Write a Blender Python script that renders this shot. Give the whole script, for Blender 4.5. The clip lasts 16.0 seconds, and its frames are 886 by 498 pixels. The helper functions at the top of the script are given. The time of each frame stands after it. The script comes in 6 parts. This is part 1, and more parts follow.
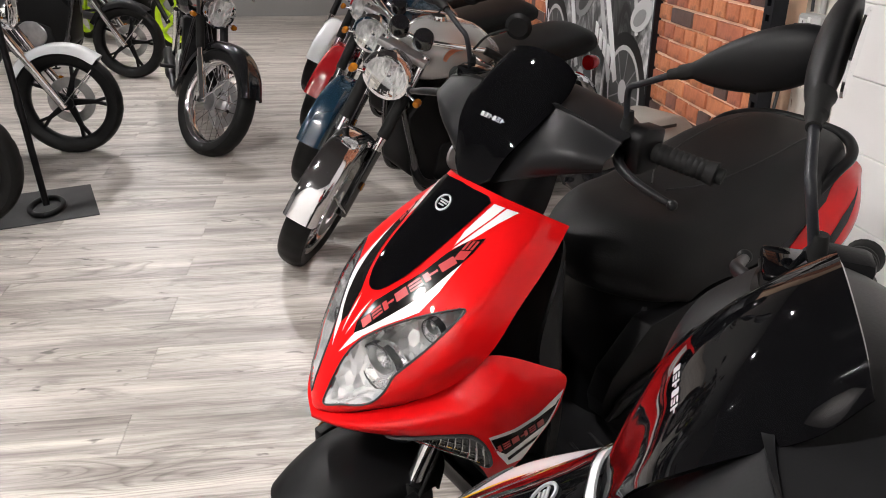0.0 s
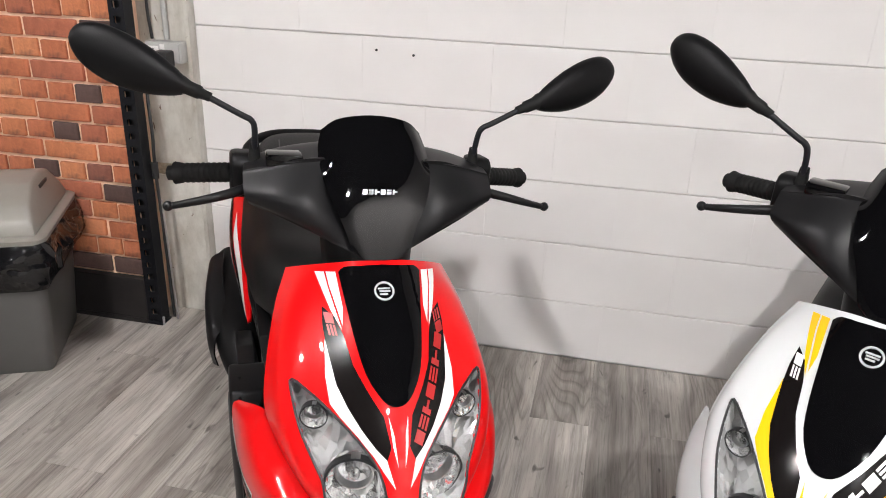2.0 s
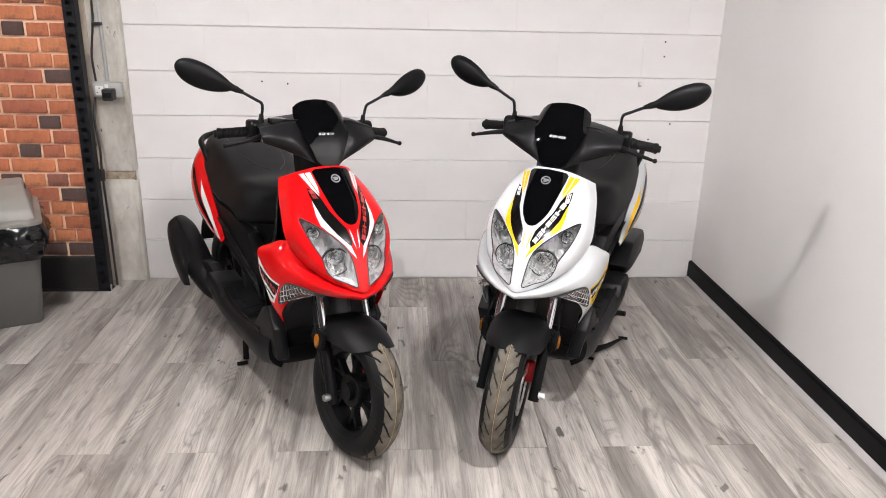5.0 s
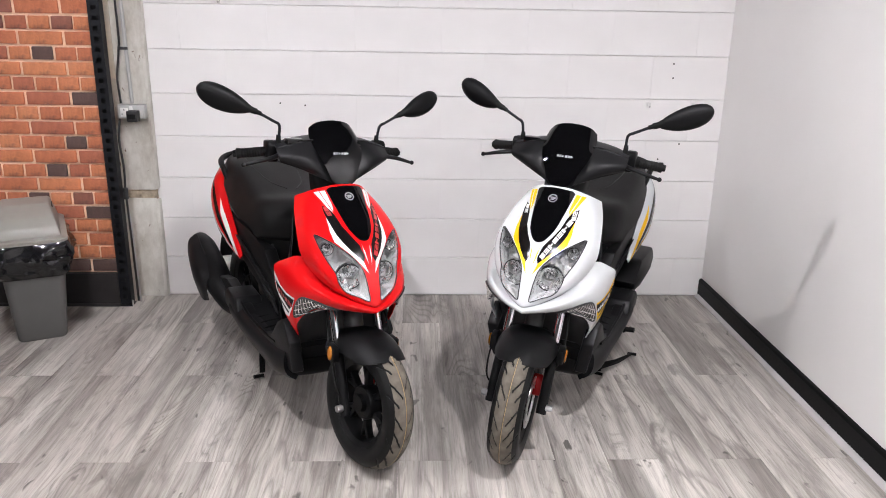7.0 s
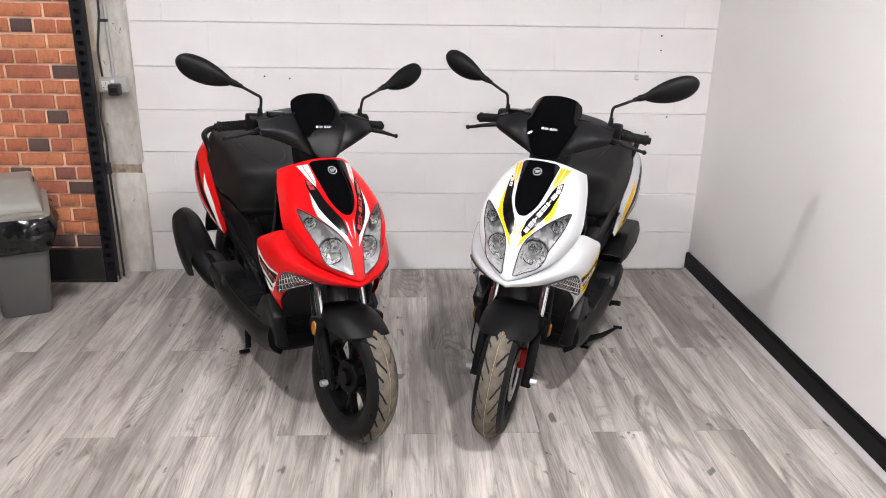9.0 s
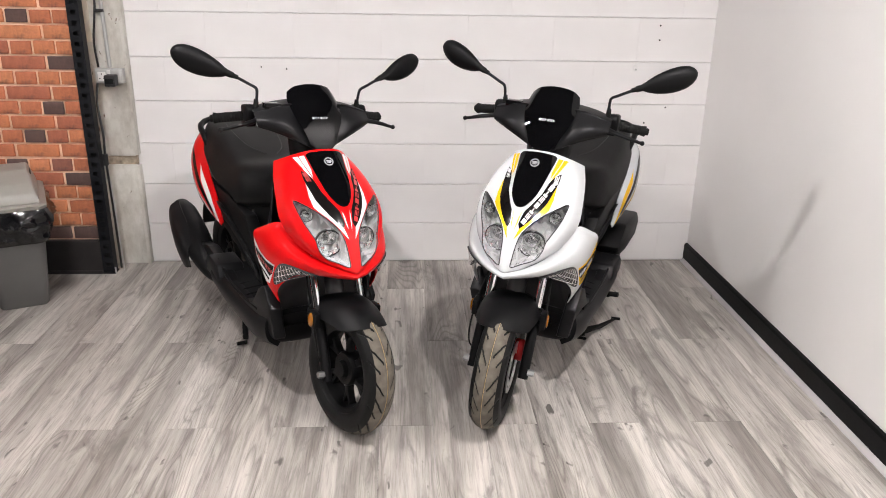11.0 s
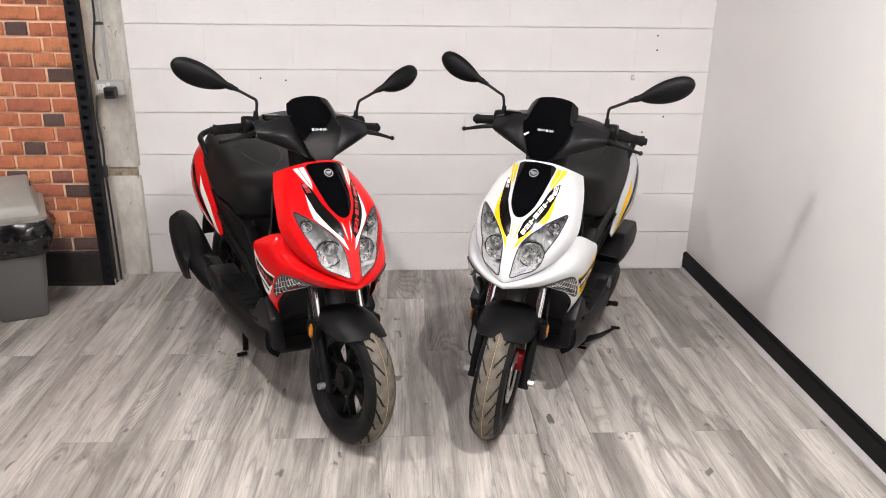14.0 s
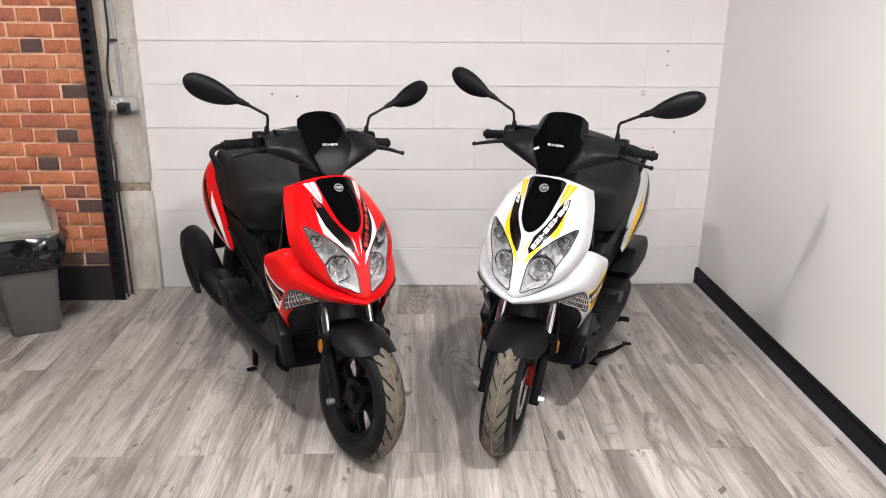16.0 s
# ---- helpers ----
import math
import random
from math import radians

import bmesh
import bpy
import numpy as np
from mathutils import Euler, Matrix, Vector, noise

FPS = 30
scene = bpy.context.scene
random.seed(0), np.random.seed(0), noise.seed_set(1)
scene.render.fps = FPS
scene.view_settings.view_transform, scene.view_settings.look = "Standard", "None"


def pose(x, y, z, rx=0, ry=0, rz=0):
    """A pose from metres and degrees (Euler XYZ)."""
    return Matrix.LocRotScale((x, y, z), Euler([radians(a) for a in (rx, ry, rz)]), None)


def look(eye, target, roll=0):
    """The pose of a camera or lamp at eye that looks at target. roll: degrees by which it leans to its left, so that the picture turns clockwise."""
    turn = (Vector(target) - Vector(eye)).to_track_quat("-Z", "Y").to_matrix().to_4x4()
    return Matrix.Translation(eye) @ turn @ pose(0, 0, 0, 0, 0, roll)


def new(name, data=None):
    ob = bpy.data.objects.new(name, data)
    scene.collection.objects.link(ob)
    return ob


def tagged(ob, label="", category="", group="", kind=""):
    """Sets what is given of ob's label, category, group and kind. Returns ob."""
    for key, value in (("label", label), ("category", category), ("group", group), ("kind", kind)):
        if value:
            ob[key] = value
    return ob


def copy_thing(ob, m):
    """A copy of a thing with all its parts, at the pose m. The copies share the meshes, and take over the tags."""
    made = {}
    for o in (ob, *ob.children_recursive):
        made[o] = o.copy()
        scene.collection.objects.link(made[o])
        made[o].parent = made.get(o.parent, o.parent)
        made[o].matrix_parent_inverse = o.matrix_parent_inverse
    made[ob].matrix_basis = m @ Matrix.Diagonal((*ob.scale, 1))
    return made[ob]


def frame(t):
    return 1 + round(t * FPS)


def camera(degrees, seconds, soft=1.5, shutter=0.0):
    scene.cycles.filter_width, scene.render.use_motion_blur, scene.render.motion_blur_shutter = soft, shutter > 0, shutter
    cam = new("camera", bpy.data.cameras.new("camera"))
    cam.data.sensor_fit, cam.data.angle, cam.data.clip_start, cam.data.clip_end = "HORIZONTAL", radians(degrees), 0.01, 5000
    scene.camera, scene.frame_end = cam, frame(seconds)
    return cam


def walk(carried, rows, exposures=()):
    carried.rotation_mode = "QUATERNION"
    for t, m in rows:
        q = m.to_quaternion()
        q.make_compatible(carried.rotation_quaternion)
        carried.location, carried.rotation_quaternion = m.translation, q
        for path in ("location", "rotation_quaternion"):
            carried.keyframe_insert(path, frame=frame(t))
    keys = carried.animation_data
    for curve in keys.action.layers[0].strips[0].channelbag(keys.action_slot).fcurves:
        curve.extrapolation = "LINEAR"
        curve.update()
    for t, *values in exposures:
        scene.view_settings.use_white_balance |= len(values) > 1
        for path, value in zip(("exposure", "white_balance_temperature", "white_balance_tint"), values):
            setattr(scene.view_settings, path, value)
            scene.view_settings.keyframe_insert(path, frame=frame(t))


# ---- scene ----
cam = camera(59.8, 16.0, 1.0)
PATH = [
    (0, (2.323, -1.642, 1.393), (0.512, -1.398, 0.581), 0.3),
    (0.3, (2.199, -1.83, 1.388), (0.441, -1.41, 0.531), 0.9),
    (0.5, (2.118, -1.959, 1.375), (0.423, -1.347, 0.506), 1.9),
    (0.7, (2.045, -2.087, 1.381), (0.461, -1.225, 0.516), 2.6),
    (1, (1.879, -2.231, 1.4), (0.543, -1.008, 0.552), 2.1),
    (1.1, (1.82, -2.25, 1.405), (0.567, -0.941, 0.559), 1.7),
    (1.5, (1.625, -2.322, 1.467), (0.702, -0.742, 0.658), 0.4),
    (1.8, (1.505, -2.449, 1.484), (0.894, -0.717, 0.694), 1.2),
    (2, (1.424, -2.552, 1.481), (1.035, -0.751, 0.703), 1.9),
    (2.3, (1.387, -2.734, 1.5), (1.235, -0.891, 0.74), 2.1),
    (2.6, (1.375, -2.941, 1.513), (1.36, -1.093, 0.749), 2.0),
    (3, (1.354, -3.235, 1.528), (1.409, -1.376, 0.791), 1.4),
    (3.5, (1.257, -3.55, 1.524), (1.403, -1.69, 0.803), 1.9),
    (5.8, (1.313, -4.156, 1.579), (1.41, -2.252, 0.976), 0.6),
    (6, (1.313, -4.162, 1.58), (1.399, -2.256, 0.983), 0.6),
    (6.5, (1.314, -4.155, 1.577), (1.393, -2.246, 0.986), 0.9),
    (7, (1.321, -4.154, 1.573), (1.401, -2.247, 0.977), 1.0),
    (7.5, (1.333, -4.14, 1.563), (1.421, -2.236, 0.957), 1.0),
    (8, (1.346, -4.147, 1.561), (1.444, -2.25, 0.935), 1.0),
    (8.5, (1.353, -4.15, 1.566), (1.452, -2.26, 0.918), 0.9),
    (9, (1.349, -4.145, 1.566), (1.45, -2.259, 0.909), 1.0),
    (11.5, (1.36, -4.137, 1.569), (1.463, -2.26, 0.887), 0.9),
    (12, (1.359, -4.14, 1.574), (1.467, -2.262, 0.893), 0.9),
    (12.5, (1.358, -4.133, 1.57), (1.472, -2.254, 0.896), 0.9),
    (13, (1.356, -4.135, 1.571), (1.474, -2.254, 0.902), 0.8),
    (13.5, (1.353, -4.138, 1.572), (1.469, -2.255, 0.908), 0.9),
    (14, (1.355, -4.141, 1.575), (1.46, -2.255, 0.916), 0.7),
    (14.5, (1.355, -4.141, 1.574), (1.451, -2.251, 0.927), 0.6),
    (15, (1.36, -4.14, 1.574), (1.444, -2.246, 0.938), 0.4),
    (15.5, (1.356, -4.14, 1.575), (1.436, -2.243, 0.946), 0.4),
    (16, (1.357, -4.137, 1.57), (1.435, -2.238, 0.95), 0.5),
]
# the camera's own white balance drifts a little: seconds, stops, kelvin, tint
TINTS = [(0.0, 0.0, 6450, 11), (0.7, 0.0, 6200, 11), (1.5, 0.0, 6400, 11), (2.6, 0.0, 6350, 11), (3.5, 0.0, 6350, 12), (6.0, 0.0, 6350, 13), (7.0, 0.0, 6130, 14), (7.5, 0.0, 6100, 14), (9.0, 0.0, 6250, 13), (12.0, 0.0, 6450, 13), (16.0, 0.0, 6430, 13)]
walk(cam, [(t, look(eye, target, roll)) for t, eye, target, roll in PATH], TINTS)


# ---------- world and light ----------
world = bpy.data.worlds.new("world")
scene.world = world
world.use_nodes = True
world.node_tree.nodes["Background"].inputs[0].default_value = (0.8, 0.85, 1.0, 1)
world.node_tree.nodes["Background"].inputs[1].default_value = 0.05
scene.view_settings.exposure = 0.0
CEIL = 3.0
PANEL_POWER = 3620.0


# ---------- materials ----------
def mat(name, color=(0.5, 0.5, 0.5), rough=0.5, metal=0.0, coat=0.0, spec=0.5):
    m = bpy.data.materials.new(name)
    m.use_nodes = True
    b = m.node_tree.nodes["Principled BSDF"]
    b.inputs["Base Color"].default_value = (*color, 1)
    b.inputs["Roughness"].default_value = rough
    b.inputs["Metallic"].default_value = metal
    b.inputs["Coat Weight"].default_value = coat
    b.inputs["Coat Roughness"].default_value = 0.03
    b.inputs["Specular IOR Level"].default_value = spec
    return m


class Nodes:
    """Short hand for a material's node tree."""

    def __init__(self, m):
        self.t = m.node_tree
        self.bsdf = self.t.nodes["Principled BSDF"]
        self.coord = self.t.nodes.new("ShaderNodeTexCoord")

    def link(self, a, b):
        self.t.links.new(a, b)

    def mapping(self, scale, out="Object", loc=(0, 0, 0)):
        n = self.t.nodes.new("ShaderNodeMapping")
        n.inputs["Scale"].default_value = scale
        n.inputs["Location"].default_value = loc
        self.link(self.coord.outputs[out], n.inputs["Vector"])
        return n.outputs["Vector"]

    def noise(self, vec, scale, detail=4.0, rough=0.55, distortion=0.0):
        n = self.t.nodes.new("ShaderNodeTexNoise")
        n.inputs["Scale"].default_value = scale
        n.inputs["Detail"].default_value = detail
        n.inputs["Roughness"].default_value = rough
        n.inputs["Distortion"].default_value = distortion
        self.link(vec, n.inputs["Vector"])
        return n.outputs["Fac"]

    def ramp(self, fac, stops):
        n = self.t.nodes.new("ShaderNodeValToRGB")
        e = n.color_ramp.elements
        while len(e) < len(stops):
            e.new(0.5)
        for el, (p, c) in zip(e, stops):
            el.position, el.color = p, (*c, 1)
        self.link(fac, n.inputs["Fac"])
        return n.outputs["Color"]

    def mix(self, fac, a, b, mode="MIX"):
        n = self.t.nodes.new("ShaderNodeMix")
        n.data_type, n.blend_type = "RGBA", mode
        for sock, v in ((n.inputs[0], fac), (n.inputs[6], a), (n.inputs[7], b)):
            if isinstance(v, (int, float)):
                sock.default_value = v
            elif isinstance(v, tuple):
                sock.default_value = (*v, 1)
            else:
                self.link(v, sock)
        return n.outputs[2]

    def math(self, op, a, b=0.0):
        n = self.t.nodes.new("ShaderNodeMath")
        n.operation = op
        for sock, v in ((n.inputs[0], a), (n.inputs[1], b)):
            if isinstance(v, (int, float)):
                sock.default_value = v
            else:
                self.link(v, sock)
        return n.outputs[0]

    def random(self):
        return self.t.nodes.new("ShaderNodeObjectInfo").outputs["Random"]

    def island(self):
        return self.t.nodes.new("ShaderNodeNewGeometry").outputs["Random Per Island"]

    def bump(self, height, strength=0.3, dist=0.002):
        n = self.t.nodes.new("ShaderNodeBump")
        n.inputs["Strength"].default_value = strength
        n.inputs["Distance"].default_value = dist
        self.link(height, n.inputs["Height"])
        self.link(n.outputs["Normal"], self.bsdf.inputs["Normal"])

    def color(self, c):
        self.link(c, self.bsdf.inputs["Base Color"])

    def rough(self, r):
        self.link(r, self.bsdf.inputs["Roughness"])


def speckled(name, color, rough, var=0.15, scale=8.0, fine=120.0, bump=0.15, dist=0.001, metal=0.0, coat=0.0, spec=0.5):
    """A plain surface with soft blotches and a fine grain."""
    m = mat(name, color, rough, metal, coat, spec)
    n = Nodes(m)
    v = n.mapping((1, 1, 1))
    big, small = n.noise(v, scale), n.noise(v, fine, 2.0)
    dark = tuple(c * (1 - var) for c in color)
    light = tuple(min(1.0, c * (1 + var)) for c in color)
    n.color(n.ramp(big, [(0.3, dark), (0.7, light)]))
    n.rough(n.math("MULTIPLY_ADD", small, 0.12))
    n.t.nodes[-1].inputs[2].default_value = max(0.02, rough - 0.06)
    if bump:
        n.bump(small, bump, dist)
    return m


def wood_floor(random_source):
    m = mat("grey laminate " + random_source, (0.3, 0.3, 0.3), 0.38)
    n = Nodes(m)
    rnd = n.random() if random_source == "object" else n.island()
    shift = n.t.nodes.new("ShaderNodeVectorMath")
    shift.operation = "ADD"
    comb = n.t.nodes.new("ShaderNodeCombineXYZ")
    for i, k in enumerate((37.0, 91.0, 53.0)):
        n.link(n.math("MULTIPLY", rnd, k), comb.inputs[i])
    n.link(n.coord.outputs["Object"], shift.inputs[0])
    n.link(comb.outputs[0], shift.inputs[1])

    def stretched(scale):
        mp = n.t.nodes.new("ShaderNodeMapping")
        mp.inputs["Scale"].default_value = scale
        n.link(shift.outputs[0], mp.inputs["Vector"])
        return mp.outputs["Vector"]

    # broad pale and smoky zones, wandering streaks, growth rings, dark knots, fine pores
    bend = n.noise(stretched((2.6, 1.1, 1.0)), 1.0, 2.0, 0.5)
    warp = n.t.nodes.new("ShaderNodeVectorMath")
    warp.operation = "ADD"
    push = n.t.nodes.new("ShaderNodeCombineXYZ")
    n.link(n.math("MULTIPLY", bend, 0.07), push.inputs[0])
    n.link(shift.outputs[0], warp.inputs[0])
    n.link(push.outputs[0], warp.inputs[1])

    def wavy(scale):
        mp = n.t.nodes.new("ShaderNodeMapping")
        mp.inputs["Scale"].default_value = scale
        n.link(warp.outputs[0], mp.inputs["Vector"])
        return mp.outputs["Vector"]

    cloud = n.noise(wavy((8.5, 0.8, 1.0)), 1.0, 5.0, 0.6, 0.4)
    streak = n.noise(wavy((34.0, 1.1, 1.0)), 1.0, 6.0, 0.66, 0.5)
    grain = n.noise(stretched((190.0, 7.0, 1.0)), 1.0, 4.0, 0.65, 0.3)
    rings = n.noise(wavy((6.0, 0.8, 1.0)), 1.0, 1.5, 0.4, 0.6)
    base = n.ramp(cloud, [(0.3, (0.215, 0.198, 0.187)), (0.41, (0.32, 0.298, 0.281)), (0.52, (0.46, 0.434, 0.412)), (0.66, (0.585, 0.56, 0.535))])
    base = n.mix(0.55, base, n.ramp(streak, [(0.3, (0.26, 0.245, 0.235)), (0.41, (0.7, 0.69, 0.68)), (0.52, (1.06, 1.06, 1.06)), (0.7, (1.25, 1.25, 1.25))]), "MULTIPLY")
    base = n.mix(0.45, base, n.ramp(grain, [(0.32, (0.36, 0.35, 0.34)), (0.5, (1.0, 1.0, 1.0)), (0.7, (1.14, 1.14, 1.14))]), "MULTIPLY")
    lines = n.math("FRACT", n.math("MULTIPLY", rings, 24.0), 0.0)
    zone = n.ramp(n.noise(stretched((5.0, 1.3, 1.0)), 1.0, 2.0), [(0.5, (0.03, 0.03, 0.03)), (0.6, (0.62, 0.62, 0.62))])
    base = n.mix(zone, base, n.mix(1.0, base, n.ramp(lines, [(0.0, (0.4, 0.38, 0.365)), (0.14, (0.68, 0.67, 0.66)), (0.36, (1.12, 1.12, 1.12)), (0.88, (0.95, 0.94, 0.93)), (1.0, (0.4, 0.38, 0.365))]), "MULTIPLY"))
    smoke = n.noise(wavy((11.0, 2.6, 1.0)), 1.0, 5.0, 0.66, 0.8)
    base = n.mix(n.ramp(smoke, [(0.55, (0, 0, 0)), (0.68, (0.68, 0.68, 0.68))]), base, (0.15, 0.138, 0.13))
    knot = n.noise(wavy((24.0, 9.0, 1.0)), 1.0, 2.0, 0.5, 0.5)
    base = n.mix(n.ramp(knot, [(0.69, (0, 0, 0)), (0.75, (0.8, 0.8, 0.8))]), base, (0.065, 0.058, 0.054))
    tone = n.ramp(rnd, [(0.0, (0.84, 0.815, 0.79)), (0.5, (0.89, 0.868, 0.845)), (1.0, (0.95, 0.93, 0.905))])
    n.color(n.mix(1.0, base, tone, "MULTIPLY"))
    n.rough(n.math("MULTIPLY_ADD", streak, 0.2))
    n.t.nodes[-1].inputs[2].default_value = 0.3
    n.bump(grain, 0.12, 0.0006)
    return m


def brick_mat(random_source):
    m = mat("brick slip " + random_source, (0.4, 0.15, 0.08), 0.85)
    n = Nodes(m)
    rnd = n.random() if random_source == "object" else n.island()
    v = n.mapping((1, 1, 1), "Generated" if random_source == "none" else "Object")
    tone = n.ramp(rnd, [(0.0, (0.56, 0.205, 0.095)), (0.28, (0.5, 0.168, 0.082)), (0.48, (0.42, 0.138, 0.078)), (0.58, (0.6, 0.235, 0.112)), (0.68, (0.26, 0.1, 0.07)), (0.78, (0.11, 0.066, 0.058))])
    n.t.nodes[-1].color_ramp.interpolation = "CONSTANT"
    smear = n.noise(v, 14.0, 4.0, 0.6, 0.8)
    grit = n.noise(v, 160.0, 3.0)
    c = n.mix(0.55, tone, n.ramp(smear, [(0.3, (0.55, 0.5, 0.5)), (0.65, (1.2, 1.15, 1.1))]), "MULTIPLY")
    blot = n.noise(v, 8.0, 3.0, 0.6, 0.6)
    c = n.mix(n.ramp(blot, [(0.53, (0, 0, 0)), (0.66, (0.62, 0.62, 0.62))]), c, (0.1, 0.055, 0.045))
    n.color(n.mix(0.3, c, n.ramp(grit, [(0.3, (0.6, 0.6, 0.6)), (0.7, (1.2, 1.2, 1.2))]), "MULTIPLY"))
    n.bump(n.math("ADD", n.math("MULTIPLY", smear, 0.6), n.math("MULTIPLY", grit, 0.4)), 0.6, 0.004)
    return m


def painted_block():
    m = mat("white painted block", (0.8, 0.785, 0.78), 0.62)
    n = Nodes(m)
    v = n.mapping((1, 1, 1))
    n.color(n.ramp(n.noise(v, 2.2, 3.0), [(0.3, (0.765, 0.74, 0.735)), (0.7, (0.84, 0.82, 0.815))]))
    pit, fine = n.noise(v, 45.0, 4.0), n.noise(v, 260.0, 2.0)
    n.bump(n.math("ADD", n.math("MULTIPLY", pit, 0.7), n.math("MULTIPLY", fine, 0.3)), 0.35, 0.002)
    return m


def column_paint():
    m = mat("chipped cream column paint", (0.6, 0.57, 0.51), 0.5)
    n = Nodes(m)
    v = n.mapping((1, 1, 0.5))
    dirt = n.noise(v, 9.0, 5.0, 0.65)
    chip = n.noise(v, 28.0, 5.0, 0.7, 0.6)
    c = n.ramp(dirt, [(0.35, (0.44, 0.41, 0.36)), (0.6, (0.66, 0.64, 0.59))])
    n.color(n.mix(n.ramp(chip, [(0.66, (0, 0, 0)), (0.7, (1, 1, 1))]), c, (0.13, 0.075, 0.045)))
    n.bump(chip, 0.3, 0.002)
    return m


def glossy_pane(name, tint, ior=1.5, rough=0.0):
    """Thin clear plastic: see-through, with a clear-coat shine."""
    m = bpy.data.materials.new(name)
    m.use_nodes = True
    t = m.node_tree
    t.nodes.clear()
    out, mixn = t.nodes.new("ShaderNodeOutputMaterial"), t.nodes.new("ShaderNodeMixShader")
    clear, gloss, fres = t.nodes.new("ShaderNodeBsdfTransparent"), t.nodes.new("ShaderNodeBsdfGlossy"), t.nodes.new("ShaderNodeFresnel")
    clear.inputs[0].default_value = (*tint, 1)
    gloss.inputs["Roughness"].default_value = rough
    fres.inputs["IOR"].default_value = ior
    t.links.new(fres.outputs[0], mixn.inputs[0])
    t.links.new(clear.outputs[0], mixn.inputs[1])
    t.links.new(gloss.outputs[0], mixn.inputs[2])
    t.links.new(mixn.outputs[0], out.inputs[0])
    return m


def glow(name, color, strength):
    m = bpy.data.materials.new(name)
    m.use_nodes = True
    t = m.node_tree
    t.nodes.clear()
    out, e = t.nodes.new("ShaderNodeOutputMaterial"), t.nodes.new("ShaderNodeEmission")
    e.inputs[0].default_value = (*color, 1)
    e.inputs[1].default_value = strength
    t.links.new(e.outputs[0], out.inputs[0])
    return m


M_FLOOR, M_FLOOR_FAR = wood_floor("object"), wood_floor("island")
M_BRICK, M_BRICK_FAR = brick_mat("object"), brick_mat("island")
M_BLOCK = painted_block()
M_MORTAR = speckled("peach mortar", (0.86, 0.6, 0.43), 0.9, 0.12, 12.0, 200.0, 0.5, 0.002)
M_BACKWALL = speckled("mid grey painted wall", (0.2, 0.197, 0.194), 0.55, 0.06, 1.2, 90.0, 0.08, 0.0006)
M_PLASTER = speckled("pale painted plaster", (0.79, 0.772, 0.758), 0.45, 0.03, 1.2, 90.0, 0.08, 0.0006)
M_CEILING = speckled("dark painted ceiling", (0.06, 0.06, 0.062), 0.8, 0.04, 2.0, 90.0, 0.2, 0.001)
M_COLUMN = column_paint()
M_BLACKSTEEL = speckled("black powder coat", (0.008, 0.0085, 0.011), 0.45, 0.2, 20.0, 300.0, 0.1, 0.0004, spec=0.25)
M_DARKWOOD = speckled("dark stained skirting", (0.019, 0.0165, 0.0165), 0.5, 0.35, 6.0, 60.0, 0.2, 0.001)
M_BLACKGLOSS = speckled("black gloss skirting", (0.006, 0.006, 0.0063), 0.4, 0.2, 6.0, 80.0, 0.1, 0.0005, spec=0.08)
M_GREYTRIM = speckled("grey trim strip", (0.42, 0.40, 0.40), 0.4, 0.1, 6.0, 90.0, 0.1, 0.0005)
M_UNDER = mat("floor underlay", (0.1, 0.095, 0.09), 0.9)
M_RUST = speckled("bare stained concrete", (0.34, 0.28, 0.21), 0.9, 0.5, 30.0, 200.0, 0.7, 0.004)
M_WHITEPLASTIC = mat("white plastic", (0.75, 0.74, 0.72), 0.35)
M_GREYPLASTIC = mat("grey metal clad box", (0.45, 0.45, 0.44), 0.4)
M_DARK = mat("near black", (0.012, 0.012, 0.013), 0.5)
M_LED = glow("led panel diffuser", (1.0, 0.965, 0.93), PANEL_POWER)


# ---------- mesh helpers ----------
def mesh_of(name, bm, smooth=True):
    me = bpy.data.meshes.new(name)
    bm.normal_update()
    bm.to_mesh(me)
    bm.free()
    if smooth:
        me.polygons.foreach_set("use_smooth", [True] * len(me.polygons))
        me.set_sharp_from_angle(angle=radians(38))
    return me


def part(name, bm, material, parent=None, label="", smooth=True):
    """Links a bmesh as one mesh object under a thing or a part."""
    me = mesh_of(name, bm, smooth)
    for m in material if isinstance(material, (list, tuple)) else (material,):
        me.materials.append(m)
    ob = new(name, me)
    if parent is not None:
        ob.parent = parent
    if label:
        ob["label"] = label
    return ob


def thing(name, label, category, m=None, group="", kind=""):
    ob = new(name)
    ob.empty_display_size = 0.1
    if m is not None:
        ob.matrix_world = m
    return tagged(ob, label, category, group, kind)


def add_box(bm, lo, hi, bevel=0.0, seg=2, m=None):
    """A bevelled box from corner lo to corner hi."""
    lo, hi = Vector(lo), Vector(hi)
    vs = bmesh.ops.create_cube(bm, size=1.0)["verts"]
    for v in vs:
        v.co = (lo + hi) / 2 + Vector((v.co.x * (hi.x - lo.x), v.co.y * (hi.y - lo.y), v.co.z * (hi.z - lo.z)))
    es = {e for v in vs for e in v.link_edges}
    if bevel:
        r = bmesh.ops.bevel(bm, geom=list(es), offset=bevel, segments=seg, affect="EDGES", profile=0.5)
        vs = list({v for f in r["faces"] for v in f.verts} | {v for v in vs if v.is_valid})
    if m is not None:
        bmesh.ops.transform(bm, matrix=m, verts=vs)
    return vs


def box(lo, hi, bevel=0.0, seg=2):
    bm = bmesh.new()
    add_box(bm, lo, hi, bevel, seg)
    return bm


